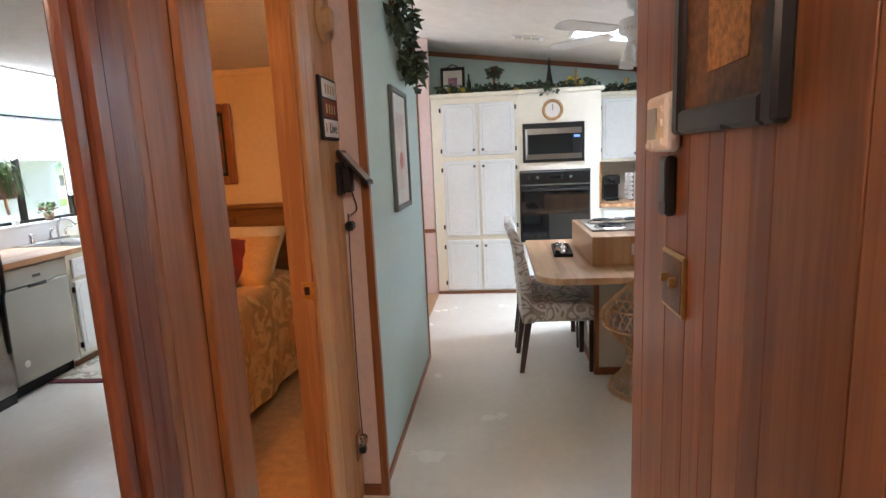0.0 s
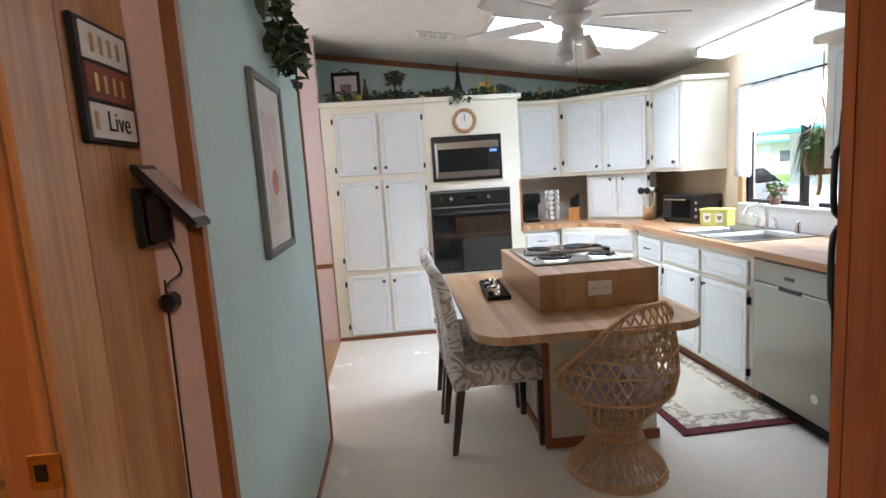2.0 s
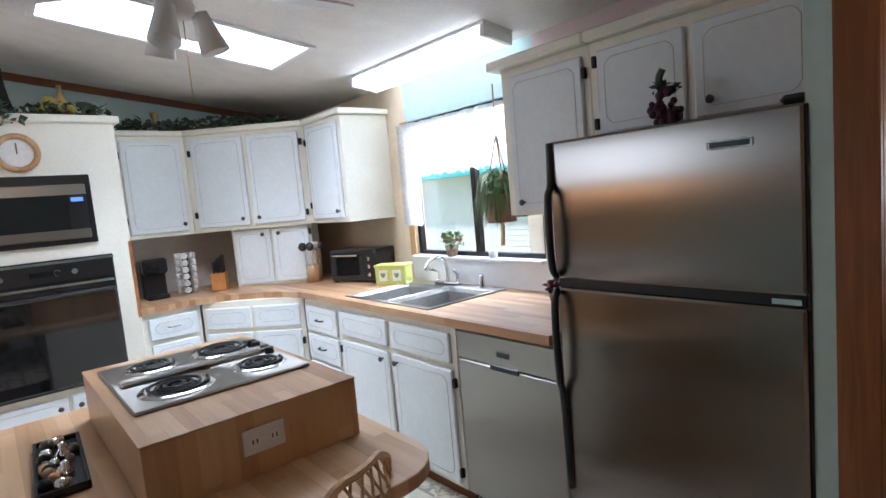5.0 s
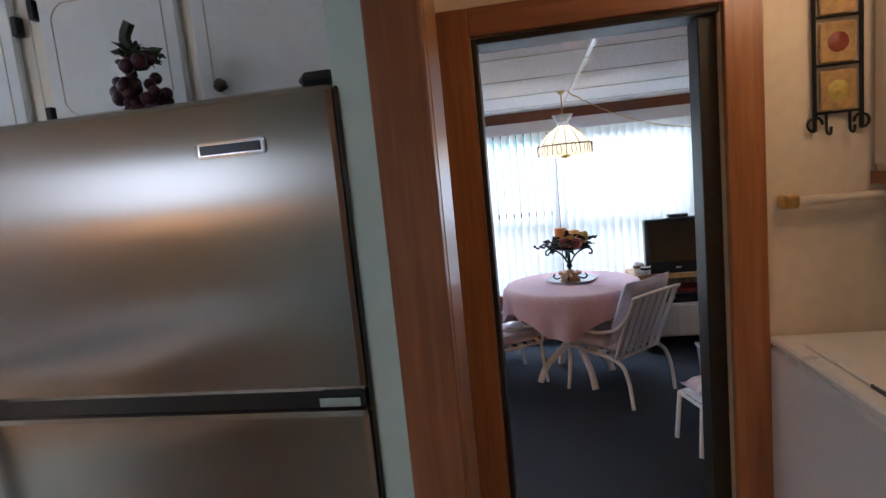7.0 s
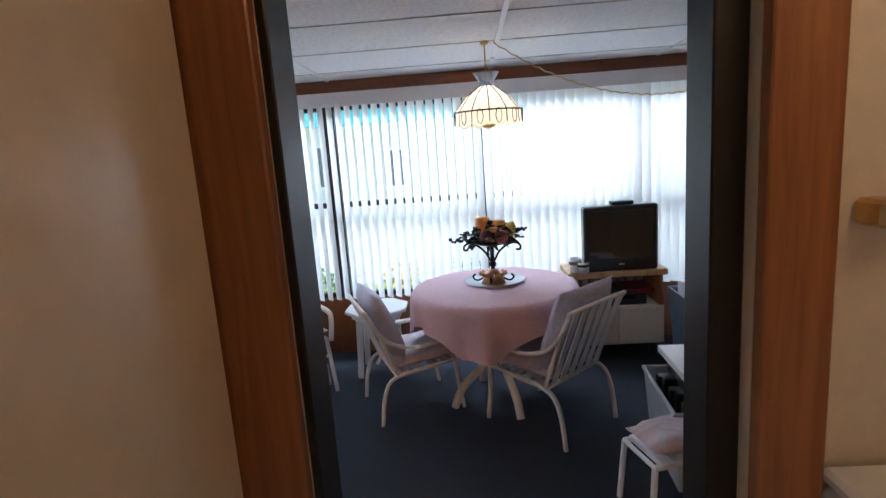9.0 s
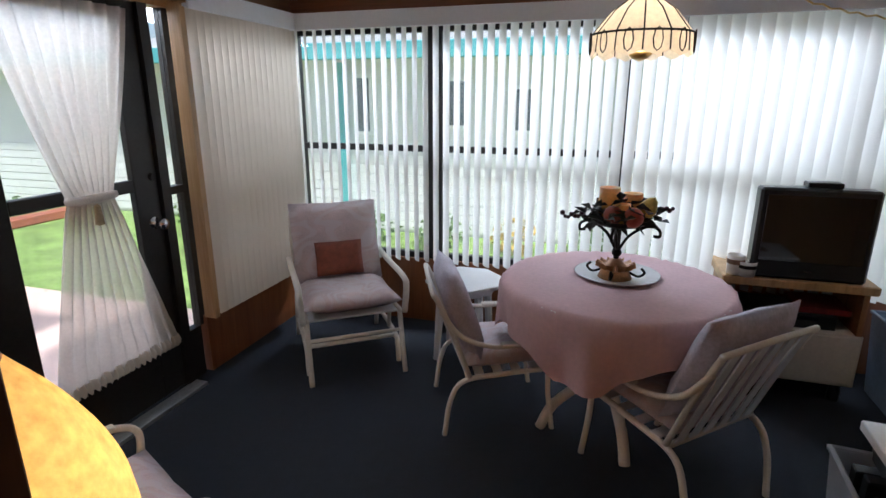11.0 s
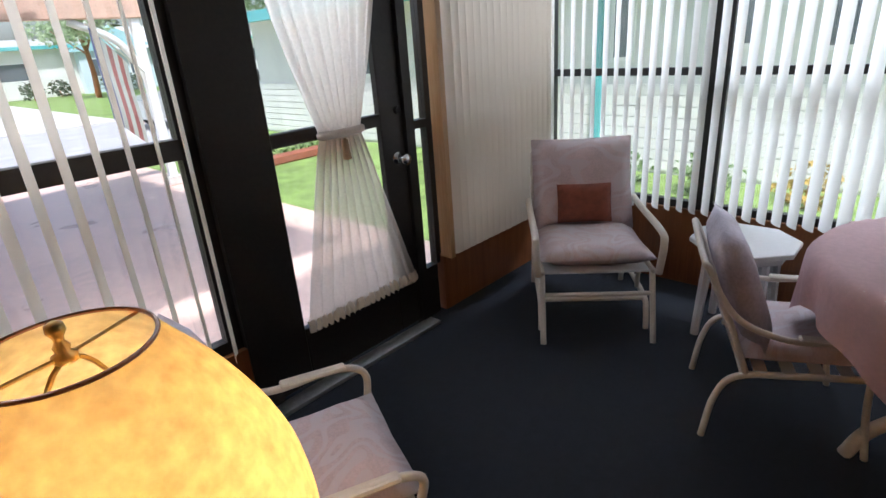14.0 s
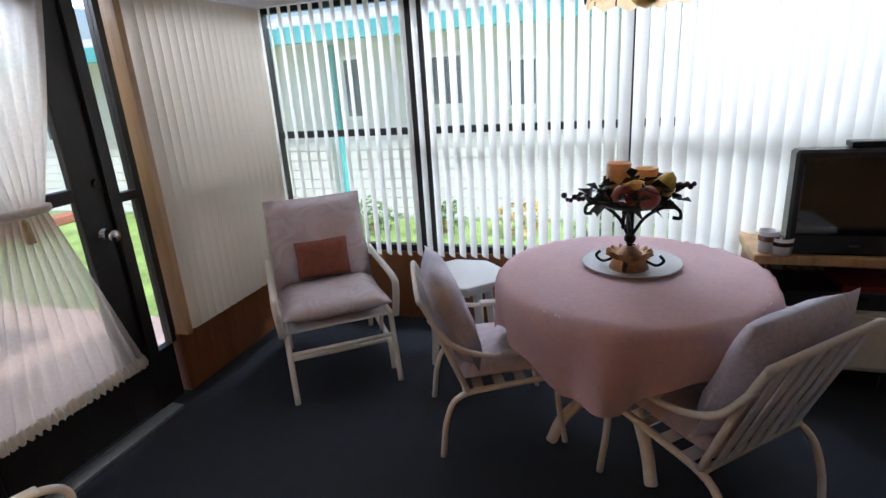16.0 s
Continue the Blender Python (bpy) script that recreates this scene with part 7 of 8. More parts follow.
# pendant lamp
t = thing("pendant_lamp", pose(5.354, 2.044, 1.575), "lit cream stained glass pendant lamp on a chain", "lamp")
prof = [(0.19, 0.02), (0.185, 0.09), (0.12, 0.17), (0.045, 0.225)]
NS = 12
for k in range(NS):
    a0, a1 = 2 * math.pi * k / NS, 2 * math.pi * (k + 1) / NS
    bm = bmesh.new()
    cols = []
    for a in (a0, (a0 + a1) / 2, a1):
        low = 0.0 if a == (a0 + a1) / 2 else 0.02
        cols.append([bm.verts.new((r * math.cos(a), r * math.sin(a), z if i else low)) for i, (r, z) in enumerate(prof)])
    for p0, p1 in zip(cols, cols[1:]):
        for i in range(3):
            bm.faces.new((p0[i], p1[i], p1[i + 1], p0[i + 1]))
    g = part("glass_panel", bm, TIFFANY, t, "cream stained glass panel")
    part("lead_line", tube(bmesh.new(), [(r * math.cos(a0), r * math.sin(a0), z) for r, z in prof], 0.003, 5), IRON, g)
part("lead_band", tube(bmesh.new(), [(0.187 * math.cos(k * 0.2618), 0.187 * math.sin(k * 0.2618), 0.088) for k in range(24)], 0.004, 5, True), IRON, t)
for k in range(NS):
    a = 2 * math.pi * (k + 0.5) / NS
    part("leaf_motif", tube(bmesh.new(), [((0.19 + 0.004) * math.cos(a + 0.09 * math.sin(q * 0.785)), 0.194 * math.sin(a + 0.09 * math.sin(q * 0.785)), 0.055 - 0.04 * math.cos(q * 0.785)) for q in range(8)], 0.0025, 4, True), IRON, t)
part("crown", lathe(bmesh.new(), [(0.045, 0.225), (0.04, 0.25), (0.075, 0.30), (0.07, 0.30), (0.03, 0.25)], 12), mat("blue_glass_crown", (0.35, 0.4, 0.55), 0.2, vary=0.1, trans=0.3), t, "blue glass crown")
part("finial", lathe(bmesh.new(), [(0, -0.012), (0.03, 0.0), (0.05, 0.02), (0, 0.03)], 14), BRASS, t, smooth=True)
part("chain", tube(bmesh.new(), [(0.004 * (-1) ** k, 0, 0.28 + 0.02 * k) for k in range(10)], 0.005, 5), BRASS, t)
part("swag_chain", tube(bmesh.new(), [(0.5 * u, -0.05 - 1.95 * u, 0.455 - 1.25 * (u * (1 - u)) * 1.0 - 0.02 * u + 0.004 * (-1) ** int(60 * u)) for u in [k / 60 for k in range(61)]], 0.004, 5), BRASS, t, "brass swag chain")
part("ceiling_hook", lathe(bmesh.new(), [(0.03, 0.465), (0.02, 0.45), (0, 0.44)], 12), BRASS, t)

# table lamp on an end table
t = thing("end_table", pose(3.40, 2.97, SF), "small wooden end table", "table")
part("tabletop", B(-0.22, 0.24, -0.22, 0.22, 0.40, 0.425, bevel=0.006), TRIM_W, t)
for x in (-0.19, 0.2):
    for y in (-0.19, 0.19):
        part("leg", B(x - 0.02, x + 0.02, y - 0.02, y + 0.02, 0, 0.40), TRIM, t)
t = thing("table_lamp", pose(3.39, 2.955, SF + 0.425), "lit parchment table lamp with dark shade trim", "lamp")
part("base", lathe(bmesh.new(), [(0, 0), (0.09, 0), (0.10, 0.03), (0.06, 0.08), (0.08, 0.16), (0.05, 0.27), (0.02, 0.31), (0.012, 0.40), (0, 0.40)], 20), TERRACOTTA, t, smooth=True)
sh = part("shade", lathe(bmesh.new(), smooth_profile([(0.226, 0.40), (0.224, 0.47), (0.208, 0.555), (0.160, 0.655), (0.092, 0.75)]), 48), SHADE, t, "amber parchment shade with leaf print", True)
part("top_trim", tube(bmesh.new(), [(0.092 * math.cos(k * 0.1309), 0.092 * math.sin(k * 0.1309), 0.75) for k in range(48)], 0.0028, 6, True), TRIM, sh)
part("bottom_trim", tube(bmesh.new(), [(0.226 * math.cos(k * 0.1309), 0.226 * math.sin(k * 0.1309), 0.40) for k in range(48)], 0.0028, 6, True), TRIM, sh)
for k in range(2):
    a = radians(20 + 180 * k)
    part("spider_arm", tube(bmesh.new(), [(0, 0, 0.742), (0.091 * math.cos(a), 0.091 * math.sin(a), 0.747)], 0.0025, 5), BRASS, sh)
part("harp", tube(bmesh.new(), smooth_path([(0.0, 0.0, 0.41), (0.05, 0.03, 0.5), (0.04, 0.02, 0.68), (0, 0, 0.738), (-0.04, -0.02, 0.68), (-0.05, -0.03, 0.5), (0, 0, 0.41)], 5), 0.003, 5), BRASS, t)
part("finial", lathe(bmesh.new(), [(0, 0.735), (0.012, 0.736), (0.013, 0.744), (0.007, 0.748), (0.009, 0.754), (0.005, 0.760), (0.006, 0.766), (0.010, 0.772), (0.009, 0.780), (0, 0.785)], 14), BRASS, t, smooth=True)
part("bulb", blobs(bmesh.new(), [(0, 0, 0.55)], 0.028, 1, 14), mat("lit_bulb", (1, 0.8, 0.5), 0.4, emit=12, ecolor=(1, 0.75, 0.42)), t, "lit bulb", True)

# television on its stand
t = thing("tv_stand", pose(5.95, 1.16, SF), "low wooden television stand with open shelf", "tv stand")
part("body", B(0.0, 0.36, -0.31, 0.34, 0.10, 0.38, bevel=0.004), WHITE_METAL, t)
part("top", B(-0.02, 0.37, -0.33, 0.36, 0.60, 0.645, bevel=0.006), OAK, t)
for y in (-0.30, 0.31):
    part("side", B(0.0, 0.36, y, y + 0.025, 0.38, 0.60), TRIM, t)
part("back_board", B(0.34, 0.36, -0.3, 0.31, 0.38, 0.60), TRIM, t)
for y0, y1 in ((-0.30, 0.01), (0.02, 0.33)):
    part("door", B(-0.012, 0.0, y0, y1, 0.12, 0.37, bevel=0.003), WHITE_METAL, t)
for x in (0.05, 0.3):
    for y in (-0.25, 0.27):
        part("caster", lathe(bmesh.new(), [(0.0, 0), (0.03, 0.0), (0.03, 0.06), (0.012, 0.1), (0, 0.1)], 10, at=(x, y, 0)), BLACK, t)
t = thing("video_recorder", pose(5.99, 1.16, SF + 0.38), "dark video recorder on the shelf", "video recorder")
part("body", B(0.0, 0.26, -0.2, 0.22, 0.0, 0.08, bevel=0.004), BLACK, t)
part("slot", B(-0.002, 0.002, -0.12, 0.06, 0.045, 0.065), BLACK_GLASS, t)
t = thing("red_folder", pose(6.0, 1.02, SF + 0.461), "red folder on the recorder", "folder")
part("cover", B(0.0, 0.25, -0.12, 0.12, 0.0, 0.03, bevel=0.003), RED_CLOTH, t)
t = thing("television", pose(5.95, 1.145, SF + 0.646), "older black tube television", "television")
part("front_bezel", B(0.0, 0.10, -0.255, 0.255, 0.0, 0.455, bevel=0.012), BLACK, t)
part("tube_housing", prism(bmesh.new(), [(0.10, -0.24), (0.34, -0.13), (0.34, 0.13), (0.10, 0.24)], 0.03, 0.40), BLACK, t)
part("screen", B(-0.006, 0.004, -0.225, 0.225, 0.09, 0.425, bevel=0.003), BLACK_GLASS, t)
part("badge", B(-0.004, 0.001, -0.02, 0.02, 0.04, 0.052), CHROME, t)
t = thing("cable_box", pose(5.99, 1.12, SF + 1.102), "small black box on the television", "set-top box")
part("body", B(0.0, 0.08, -0.075, 0.075, 0, 0.025, bevel=0.004), BLACK, t)
for x, y, h, r, lb in ((5.98, 1.46, 0.10, 0.042, "white mug with brown band by the television"), (5.96, 1.41, 0.075, 0.045, "white cup beside the television")):
    t = thing("mug", pose(x, y, SF + 0.646), lb, "mug")
    part("cup", lathe(bmesh.new(), [(0, 0), (r * 0.9, 0), (r, h), (r * 0.9, h), (r * 0.85, 0.008), (0, 0.008)], 18), WHITE, t, smooth=True)
    part("band", lathe(bmesh.new(), [(r * 1.005, h * 0.55), (r * 1.01, h * 0.8)], 18), TERRACOTTA if h > 0.09 else IRON, t)
    part("handle", tube(bmesh.new(), smooth_path([(0, -r * 0.95, h * 0.8), (0, -r * 1.6, h * 0.6), (0, -r * 0.95, h * 0.25)], 4), 0.006, 6), WHITE, t, smooth=True)
t = thing("wall_socket", pose(6.358, 3.0, 0.13), "cream wall socket under the blinds", "outlet")
part("plate", B(-0.006, 0.0, -0.035, 0.035, -0.057, 0.057, bevel=0.002), WHITE_METAL, t)

# ---- storage corner ----
def crate(name, m, w, d, h, label, mt=CLEAR_PLASTIC):
    t = thing(name, m, label, "storage box")
    bm = bmesh.new()
    i = 0.03
    lo = [(-w / 2 + i, -d / 2 + i), (w / 2 - i, -d / 2 + i), (w / 2 - i, d / 2 - i), (-w / 2 + i, d / 2 - i)]
    hi = [(-w / 2, -d / 2), (w / 2, -d / 2), (w / 2, d / 2), (-w / 2, d / 2)]
    vl, vh = [bm.verts.new((*p, 0)) for p in lo], [bm.verts.new((*p, h)) for p in hi]
    vi = [bm.verts.new((p[0] * 0.97, p[1] * 0.97, h)) for p in hi]
    vb = [bm.verts.new((p[0] * 0.97, p[1] * 0.97, 0.01)) for p in lo]
    for a, b in ((vl, vh), (vh, vi), (vi, vb)):
        for k in range(4):
            bm.faces.new((a[k], a[(k + 1) % 4], b[(k + 1) % 4], b[k]))
    bm.faces.new(vl)
    bm.faces.new(vb)
    part("tub", bm, mt, t)
    part("rim", tube(bmesh.new(), [(*p, h) for p in hi], 0.012, 6, True), mt, t)
    return t


def flat_box(name, m, w, d, h, label, mt, category="box", lid=0.0):
    t = thing(name, m, label, category)
    part("box_body", B(-w / 2, w / 2, -d / 2, d / 2, 0, h, bevel=0.004), mt, t)
    if lid:
        part("lid", B(-w / 2 - 0.004, w / 2 + 0.004, -d / 2 - 0.004, d / 2 + 0.004, h - lid, h + 0.003, bevel=0.003), mt, t)
    return t


crate("storage_bin", pose(4.62, 1.15, SF, 0, 0, -4), 0.52, 0.40, 0.38, "clear plastic bin full of black folders")
for k in range(5):
    flat_box("album", pose(4.80 - 0.08 * k, 1.14, SF + 0.012, 0, 0, -4), 0.05, 0.3, 0.36 + 0.02 * (k % 2), "black upright photo album in a bin", BLACK, "album")
flat_box("photo_album", pose(4.68, 1.06, SF + 0.365, 0, 0, -6), 0.40, 0.35, 0.062, "black photo album on the bin", BLACK, "album")
flat_box("photo_album", pose(4.69, 1.06, SF + 0.43, 0, 0, -4), 0.38, 0.35, 0.02, "orange edged album on the pile", mat("orange_card", (0.5, 0.2, 0.06), 0.7), "album")
t = flat_box("photo_album", pose(4.70, 1.06, SF + 0.452, 0, 0, -2), 0.42, 0.40, 0.035, "white photo album with a small cover picture", PAPER, "album")
part("cover_picture", B(-0.05, 0.06, -0.05, 0.05, 0.035, 0.037), RUST, t)
crate("storage_bin", pose(5.48, 0.48, SF, 0, 0, 8), 0.62, 0.42, 0.44, "clear plastic bin with gift paper and boxes")
for k, (dx, dy, h, w, mt) in enumerate(((-0.18, 0.05, 0.50, 0.2, FLOWER_BOX), (0.08, -0.05, 0.47, 0.24, GRAPE), (0.2, 0.1, 0.44, 0.16, PAPER), (-0.05, 0.14, 0.43, 0.16, YELLOW))):
    flat_box("gift_box", pose(5.48 + dx, 0.46 + dy, SF + 0.012, 0, 0, 9 * k), w, 0.2, h, "patterned gift box standing in the bin", mt)
crate("storage_bin", pose(6.02, 0.58, SF), 0.32, 0.32, 0.44, "blue plastic bin with white paper", mat("blue_plastic", (0.25, 0.33, 0.45), 0.4))
flat_box("paper_pack", pose(6.02, 0.58, SF + 0.012, 0, 0, 10), 0.22, 0.2, 0.5, "white wrapped pack in the blue bin", PAPER)
t = thing("black_bag", pose(5.86, 0.42, SF), "crumpled black bag on the floor", "bag")
part("bag", cushion(bmesh.new(), 0.22, 0.26, 0.52, pose(0, 0, 0.26), 0.1), BLACK, t, smooth=True)
t = thing("white_cabinet", pose(5.55, 0.08, SF), "low white storage cabinet", "cabinet")
part("body", B(-0.6, 0.68, -0.16, 0.15, 0.0, 0.70, bevel=0.004), WHITE, t)
part("top", B(-0.62, 0.69, -0.17, 0.17, 0.70, 0.72, bevel=0.004), WHITE, t)
z = SF + 0.72
for dx, dy, z0, w, d_, h, mt, lb, rz in ((0.45, 0.03, 0.0, 0.3, 0.24, 0.13, CARD, "brown cardboard box", 8), (0.10, 0.0, 0.0, 0.26, 0.22, 0.20, FLOWER_BOX, "floral photo box", -4), (-0.22, 0.02, 0.0, 0.3, 0.26, 0.10, RUST, "stack of dark books", 3),
                                        (-0.22, 0.02, 0.102, 0.28, 0.24, 0.10, RED_CLOTH, "stack of red books", -6), (0.08, 0.0, 0.205, 0.34, 0.26, 0.10, CARD, "cardboard box with lid", 2), (0.08, 0.0, 0.31, 0.34, 0.26, 0.09, CARD, "cardboard box with lid", -3),
                                        (0.06, 0.0, 0.51, 0.36, 0.27, 0.08, RED_CLOTH, "dark red gift box", 4), (0.06, 0.0, 0.592, 0.34, 0.27, 0.09, mat("navy_box", (0.03, 0.04, 0.09), 0.6), "navy striped box", -2), (-0.3, 0.0, 0.21, 0.2, 0.25, 0.22, PAPER, "white box", 0)):
    flat_box("storage_box", pose(5.63 + dx, 0.06 + dy, z + z0, 0, 0, rz), w, d_, h, lb + " on the cabinet", mt, "box", 0.03)
t = thing("round_tin", pose(5.69, 0.07, z + 0.402), "round floral tin in the stack", "tin")
part("body", lathe(bmesh.new(), [(0, 0), (0.16, 0), (0.16, 0.10), (0, 0.10)], 28), printed("blue_white_print", (0.5, 0.52, 0.55), (0.12, 0.14, 0.2), 6, 0.1), t, smooth=False)
t = thing("patio_ottoman", pose(4.32, 1.35, SF, 0, 0, -75), "white strap footstool with a folded pastel cushion", "footstool")
part("frame", tube(bmesh.new(), [(-0.2, -0.1, 0.27), (0.3, -0.1, 0.27), (0.3, 0.12, 0.27), (-0.2, 0.12, 0.27)], 0.014, 8, True), PLASTIC_WHITE, t)
part("cushion", cushion(bmesh.new(), 0.5, 0.22, 0.09, pose(0.05, 0.01, 0.33)), CUSHION, t, smooth=True)
for x, y in ((-0.2, -0.1), (0.3, -0.1), (0.3, 0.12), (-0.2, 0.12)):
    part("leg", tube(bmesh.new(), [(x, y, 0.27), (x * 1.1, y * 1.1, 0)], 0.013, 8), PLASTIC_WHITE, t)
for k in range(6):
    part("strap", B(-0.17 + 0.08 * k, -0.12 + 0.08 * k, -0.112, 0.132, 0.262, 0.285), PLASTIC_WHITE, t)


# ---- outdoors ----
GZ = -0.42
GRASS = mat("lawn_grass", (0.20, 0.30, 0.08), 0.95, vary=0.3, scale=3, bump=1.0, bscale=60)
PATIO = mat("salmon_painted_concrete", (0.80, 0.56, 0.47), 0.3, vary=0.08, scale=1.5, bump=0.1, bscale=30)
ASPHALT = mat("grey_road", (0.42, 0.42, 0.43), 0.9, vary=0.12, scale=2)
CONCRETE = mat("pale_concrete", (0.58, 0.56, 0.53), 0.85, vary=0.1, scale=2)
SIDING = mat("white_siding", (0.72, 0.72, 0.70), 0.6, vary=0.04, scale=2)
TEAL = mat("teal_paint", (0.10, 0.42, 0.44), 0.5, vary=0.05)
ROOF = mat("pale_roof", (0.55, 0.56, 0.56), 0.8, vary=0.08)
setting("ground", B(-150, 200, -150, 300, -2, GZ), GRASS, "green lawn round the houses")
setting("patio", B(3.2, 6.3, 4.31, 13.5, GZ - 0.1, -0.22), PATIO, "salmon painted concrete carport slab")
setting("driveway", B(2.6, 7.0, 13.5, 15.0, GZ - 0.1, -0.40), CONCRETE, "pale concrete driveway")
setting("road", B(-150, 200, 15.0, 21.2, GZ - 0.1, -0.39), ASPHALT, "grey street in front of the houses")
setting("driveway_across", B(1.0, 9.3, 21.9, 41.0, GZ - 0.1, -0.40), CONCRETE, "pale concrete drive across the street")
setting("pavement", B(-150, 200, 21.2, 21.9, GZ - 0.1, -0.36), CONCRETE, "pale kerb along the street")
setting("carport_roof", B(2.9, 4.9, 4.8, 9.5, 2.15, 2.3), mat("peach_soffit", (0.6, 0.42, 0.34), 0.7), "peach coloured carport roof")
setting("carport_beam", B(2.9, 6.5, 9.7, 9.86, 1.82, 2.06, bevel=0.01), mat("peach_beam", (0.66, 0.44, 0.34), 0.6), "peach painted carport beam")
for x, y in ((6.06, 9.78), (3.1, 9.78)):
    t = thing("carport_post", pose(x, y, -0.22), "white carport post with a bracket", "post", "carport posts")
    part("post", B(-0.05, 0.05, -0.05, 0.05, 0, 2.04, bevel=0.006), WHITE, t)
    part("base_block", B(-0.1, 0.1, -0.1, 0.1, 0, 0.12, bevel=0.01), CONCRETE, t)
    part("curved_brace", tube(bmesh.new(), smooth_path([(0, 0, 1.15), (-0.06, 0, 1.5), (-0.28, 0, 1.82), (-0.7, 0, 2.02)], 5), 0.045, 8), WHITE, t, smooth=True)


def house(name, m, w, d, h, label, wins):
    """A low home with lapped siding, facing -y in its own coordinates."""
    t = thing(name, m, label, "house")
    part("wall", B(0, w, 0, d, 0, h), SIDING, t)
    n = int((h * 0.45) / 0.13)
    for k in range(n):
        part("siding_board", prism(bmesh.new(), [(-0.02, -0.028), (w + 0.02, -0.028), (w + 0.02, 0), (-0.02, 0)], 0.05 + 0.13 * k, 0.05 + 0.13 * k + 0.118), SIDING, t)
    part("roof", prism(bmesh.new(), [(-0.4, -0.45), (w + 0.4, -0.45), (w + 0.4, d + 0.4), (-0.4, d + 0.4)], h, h + 0.12), ROOF, t)
    part("gutter", B(-0.4, w + 0.4, -0.55, -0.45, h - 0.04, h + 0.16, bevel=0.01), TEAL, t, "teal painted gutter")
    part("roof_ridge", prism(bmesh.new(), [(-0.2, d * 0.25), (w + 0.2, d * 0.25), (w + 0.2, d * 0.75), (-0.2, d * 0.75)], h + 0.12, h + 0.6), ROOF, t)
    for x0, x1, z0, z1 in wins:
        wn = part("window", B(x0, x1, -0.04, 0.0, z0, z1), WHITE, t)
        part("pane", B(x0 + 0.05, x1 - 0.05, -0.045, -0.039, z0 + 0.05, z1 - 0.05), mat("dark_pane", (0.12, 0.14, 0.16), 0.2), wn)
    return t


hs = house("neighbour_house", pose(10.0, 14.0, GZ, 0, 0, -90), 22, 8, 2.35, "white sided neighbouring home with teal gutter", ((8.45, 8.75, 1.35, 2.15), (9.6, 10.1, 1.45, 2.1), (10.6, 11.0, 1.4, 2.0), (3.0, 4.0, 1.2, 2.1), (13.5, 14.5, 1.2, 2.1)))
part("downspout", B(8.28, 8.38, -0.12, -0.03, 0.05, 2.3), TEAL, hs, "teal downspout")
house("far_house", pose(4, 42, GZ), 16, 8, 2.7, "white home with pale roof across the street", ((2, 3.2, 1.0, 2.0), (6, 7.5, 1.0, 2.0), (11, 12.2, 1.0, 2.0)))
house("far_house", pose(-16, 42, GZ), 16, 8, 2.7, "white home across the street", ((2, 3.2, 1.0, 2.0), (11, 12.2, 1.0, 2.0)))
house("far_house", pose(24, 44, GZ), 16, 8, 2.7, "white home further along the street", ((2, 3.2, 1.0, 2.0), (8, 9.5, 1.0, 2.0)))

t = thing("gable_house", pose(14.0, 41.2, GZ), "pale blue home with a teal gable across the street", "house")
PALE_BLUE = mat("pale_blue_siding", (0.55, 0.66, 0.72), 0.7, vary=0.05, scale=2)
part("wall", B(0, 10.0, 0, 0.7, 0, 2.4), PALE_BLUE, t)
bm = prism(bmesh.new(), [(-0.5, 0), (4.6, 0), (2.1, 1.4)], -0.75, 0.25)
bmesh.ops.transform(bm, matrix=pose(0, 0, 2.4, 90), verts=bm.verts)
part("gable", bm, mat("teal_gable", (0.34, 0.56, 0.62), 0.7, vary=0.05, scale=3), t, "teal boarded gable")
bm = prism(bmesh.new(), [(-0.5, 2.4), (1.6, 3.78), (2.4, 3.78), (2.4, 2.4)], 2.1, 10.4)
bmesh.ops.transform(bm, matrix=Matrix(((0, 0, 1, 0), (1, 0, 0, 0), (0, 1, 0, 0), (0, 0, 0, 1))), verts=bm.verts)
part("roof", bm, ROOF, t)
for x0, w in ((0.5, 0.5), (1.15, 0.5), (2.7, 0.5), (4.9, 0.9), (7.2, 1.2)):
    wn = part("window", B(x0, x0 + w, -0.05, 0.0, 0.9, 2.0), WHITE, t)
    part("pane", B(x0 + 0.07, x0 + w - 0.07, -0.056, -0.049, 0.97, 1.93), mat("dark_far_pane", (0.12, 0.14, 0.17), 0.2), wn)


def parked_car(m, label, paint):
    t = thing("parked_car", m, label, "car")
    for name, prof, w, mt in (("body", [(-2.1, 0.3), (-2.05, 0.75), (-1.3, 0.88), (1.5, 0.92), (2.1, 0.85), (2.15, 0.3)], 0.85, paint), ("cabin", [(-0.95, 0.885), (-0.35, 1.36), (1.1, 1.38), (1.75, 0.91)], 0.72, BLACK_GLASS)):
        bm = prism(bmesh.new(), prof, -w, w, 0.05)
        bmesh.ops.transform(bm, matrix=pose(0, 0, 0, 90), verts=bm.verts)
        part(name, bm, mt, t)
    part("car_roof", B(-0.4, 1.15, -0.68, 0.68, 1.36, 1.41, bevel=0.02), paint, t)
    for x in (-1.35, 1.35):
        for y in (-0.78, 0.78):
            wheel = part("wheel", lathe(bmesh.new(), [(0.0, -0.1), (0.27, -0.1), (0.31, -0.07), (0.31, 0.07), (0.27, 0.1), (0, 0.1)], 20, m=pose(x, y, 0.31, 90)), BLACK, t, smooth=True)
            part("hub_cap", lathe(bmesh.new(), [(0, -0.108), (0.17, -0.104), (0.18, 0.104), (0, 0.108)], 16, m=pose(x, y, 0.31, 90)), CHROME, wheel)
    for y in (-0.6, 0.6):
        part("tail_light", B(2.12, 2.17, y - 0.12, y + 0.12, 0.62, 0.78, bevel=0.01), FRUIT_R, t)
    return t


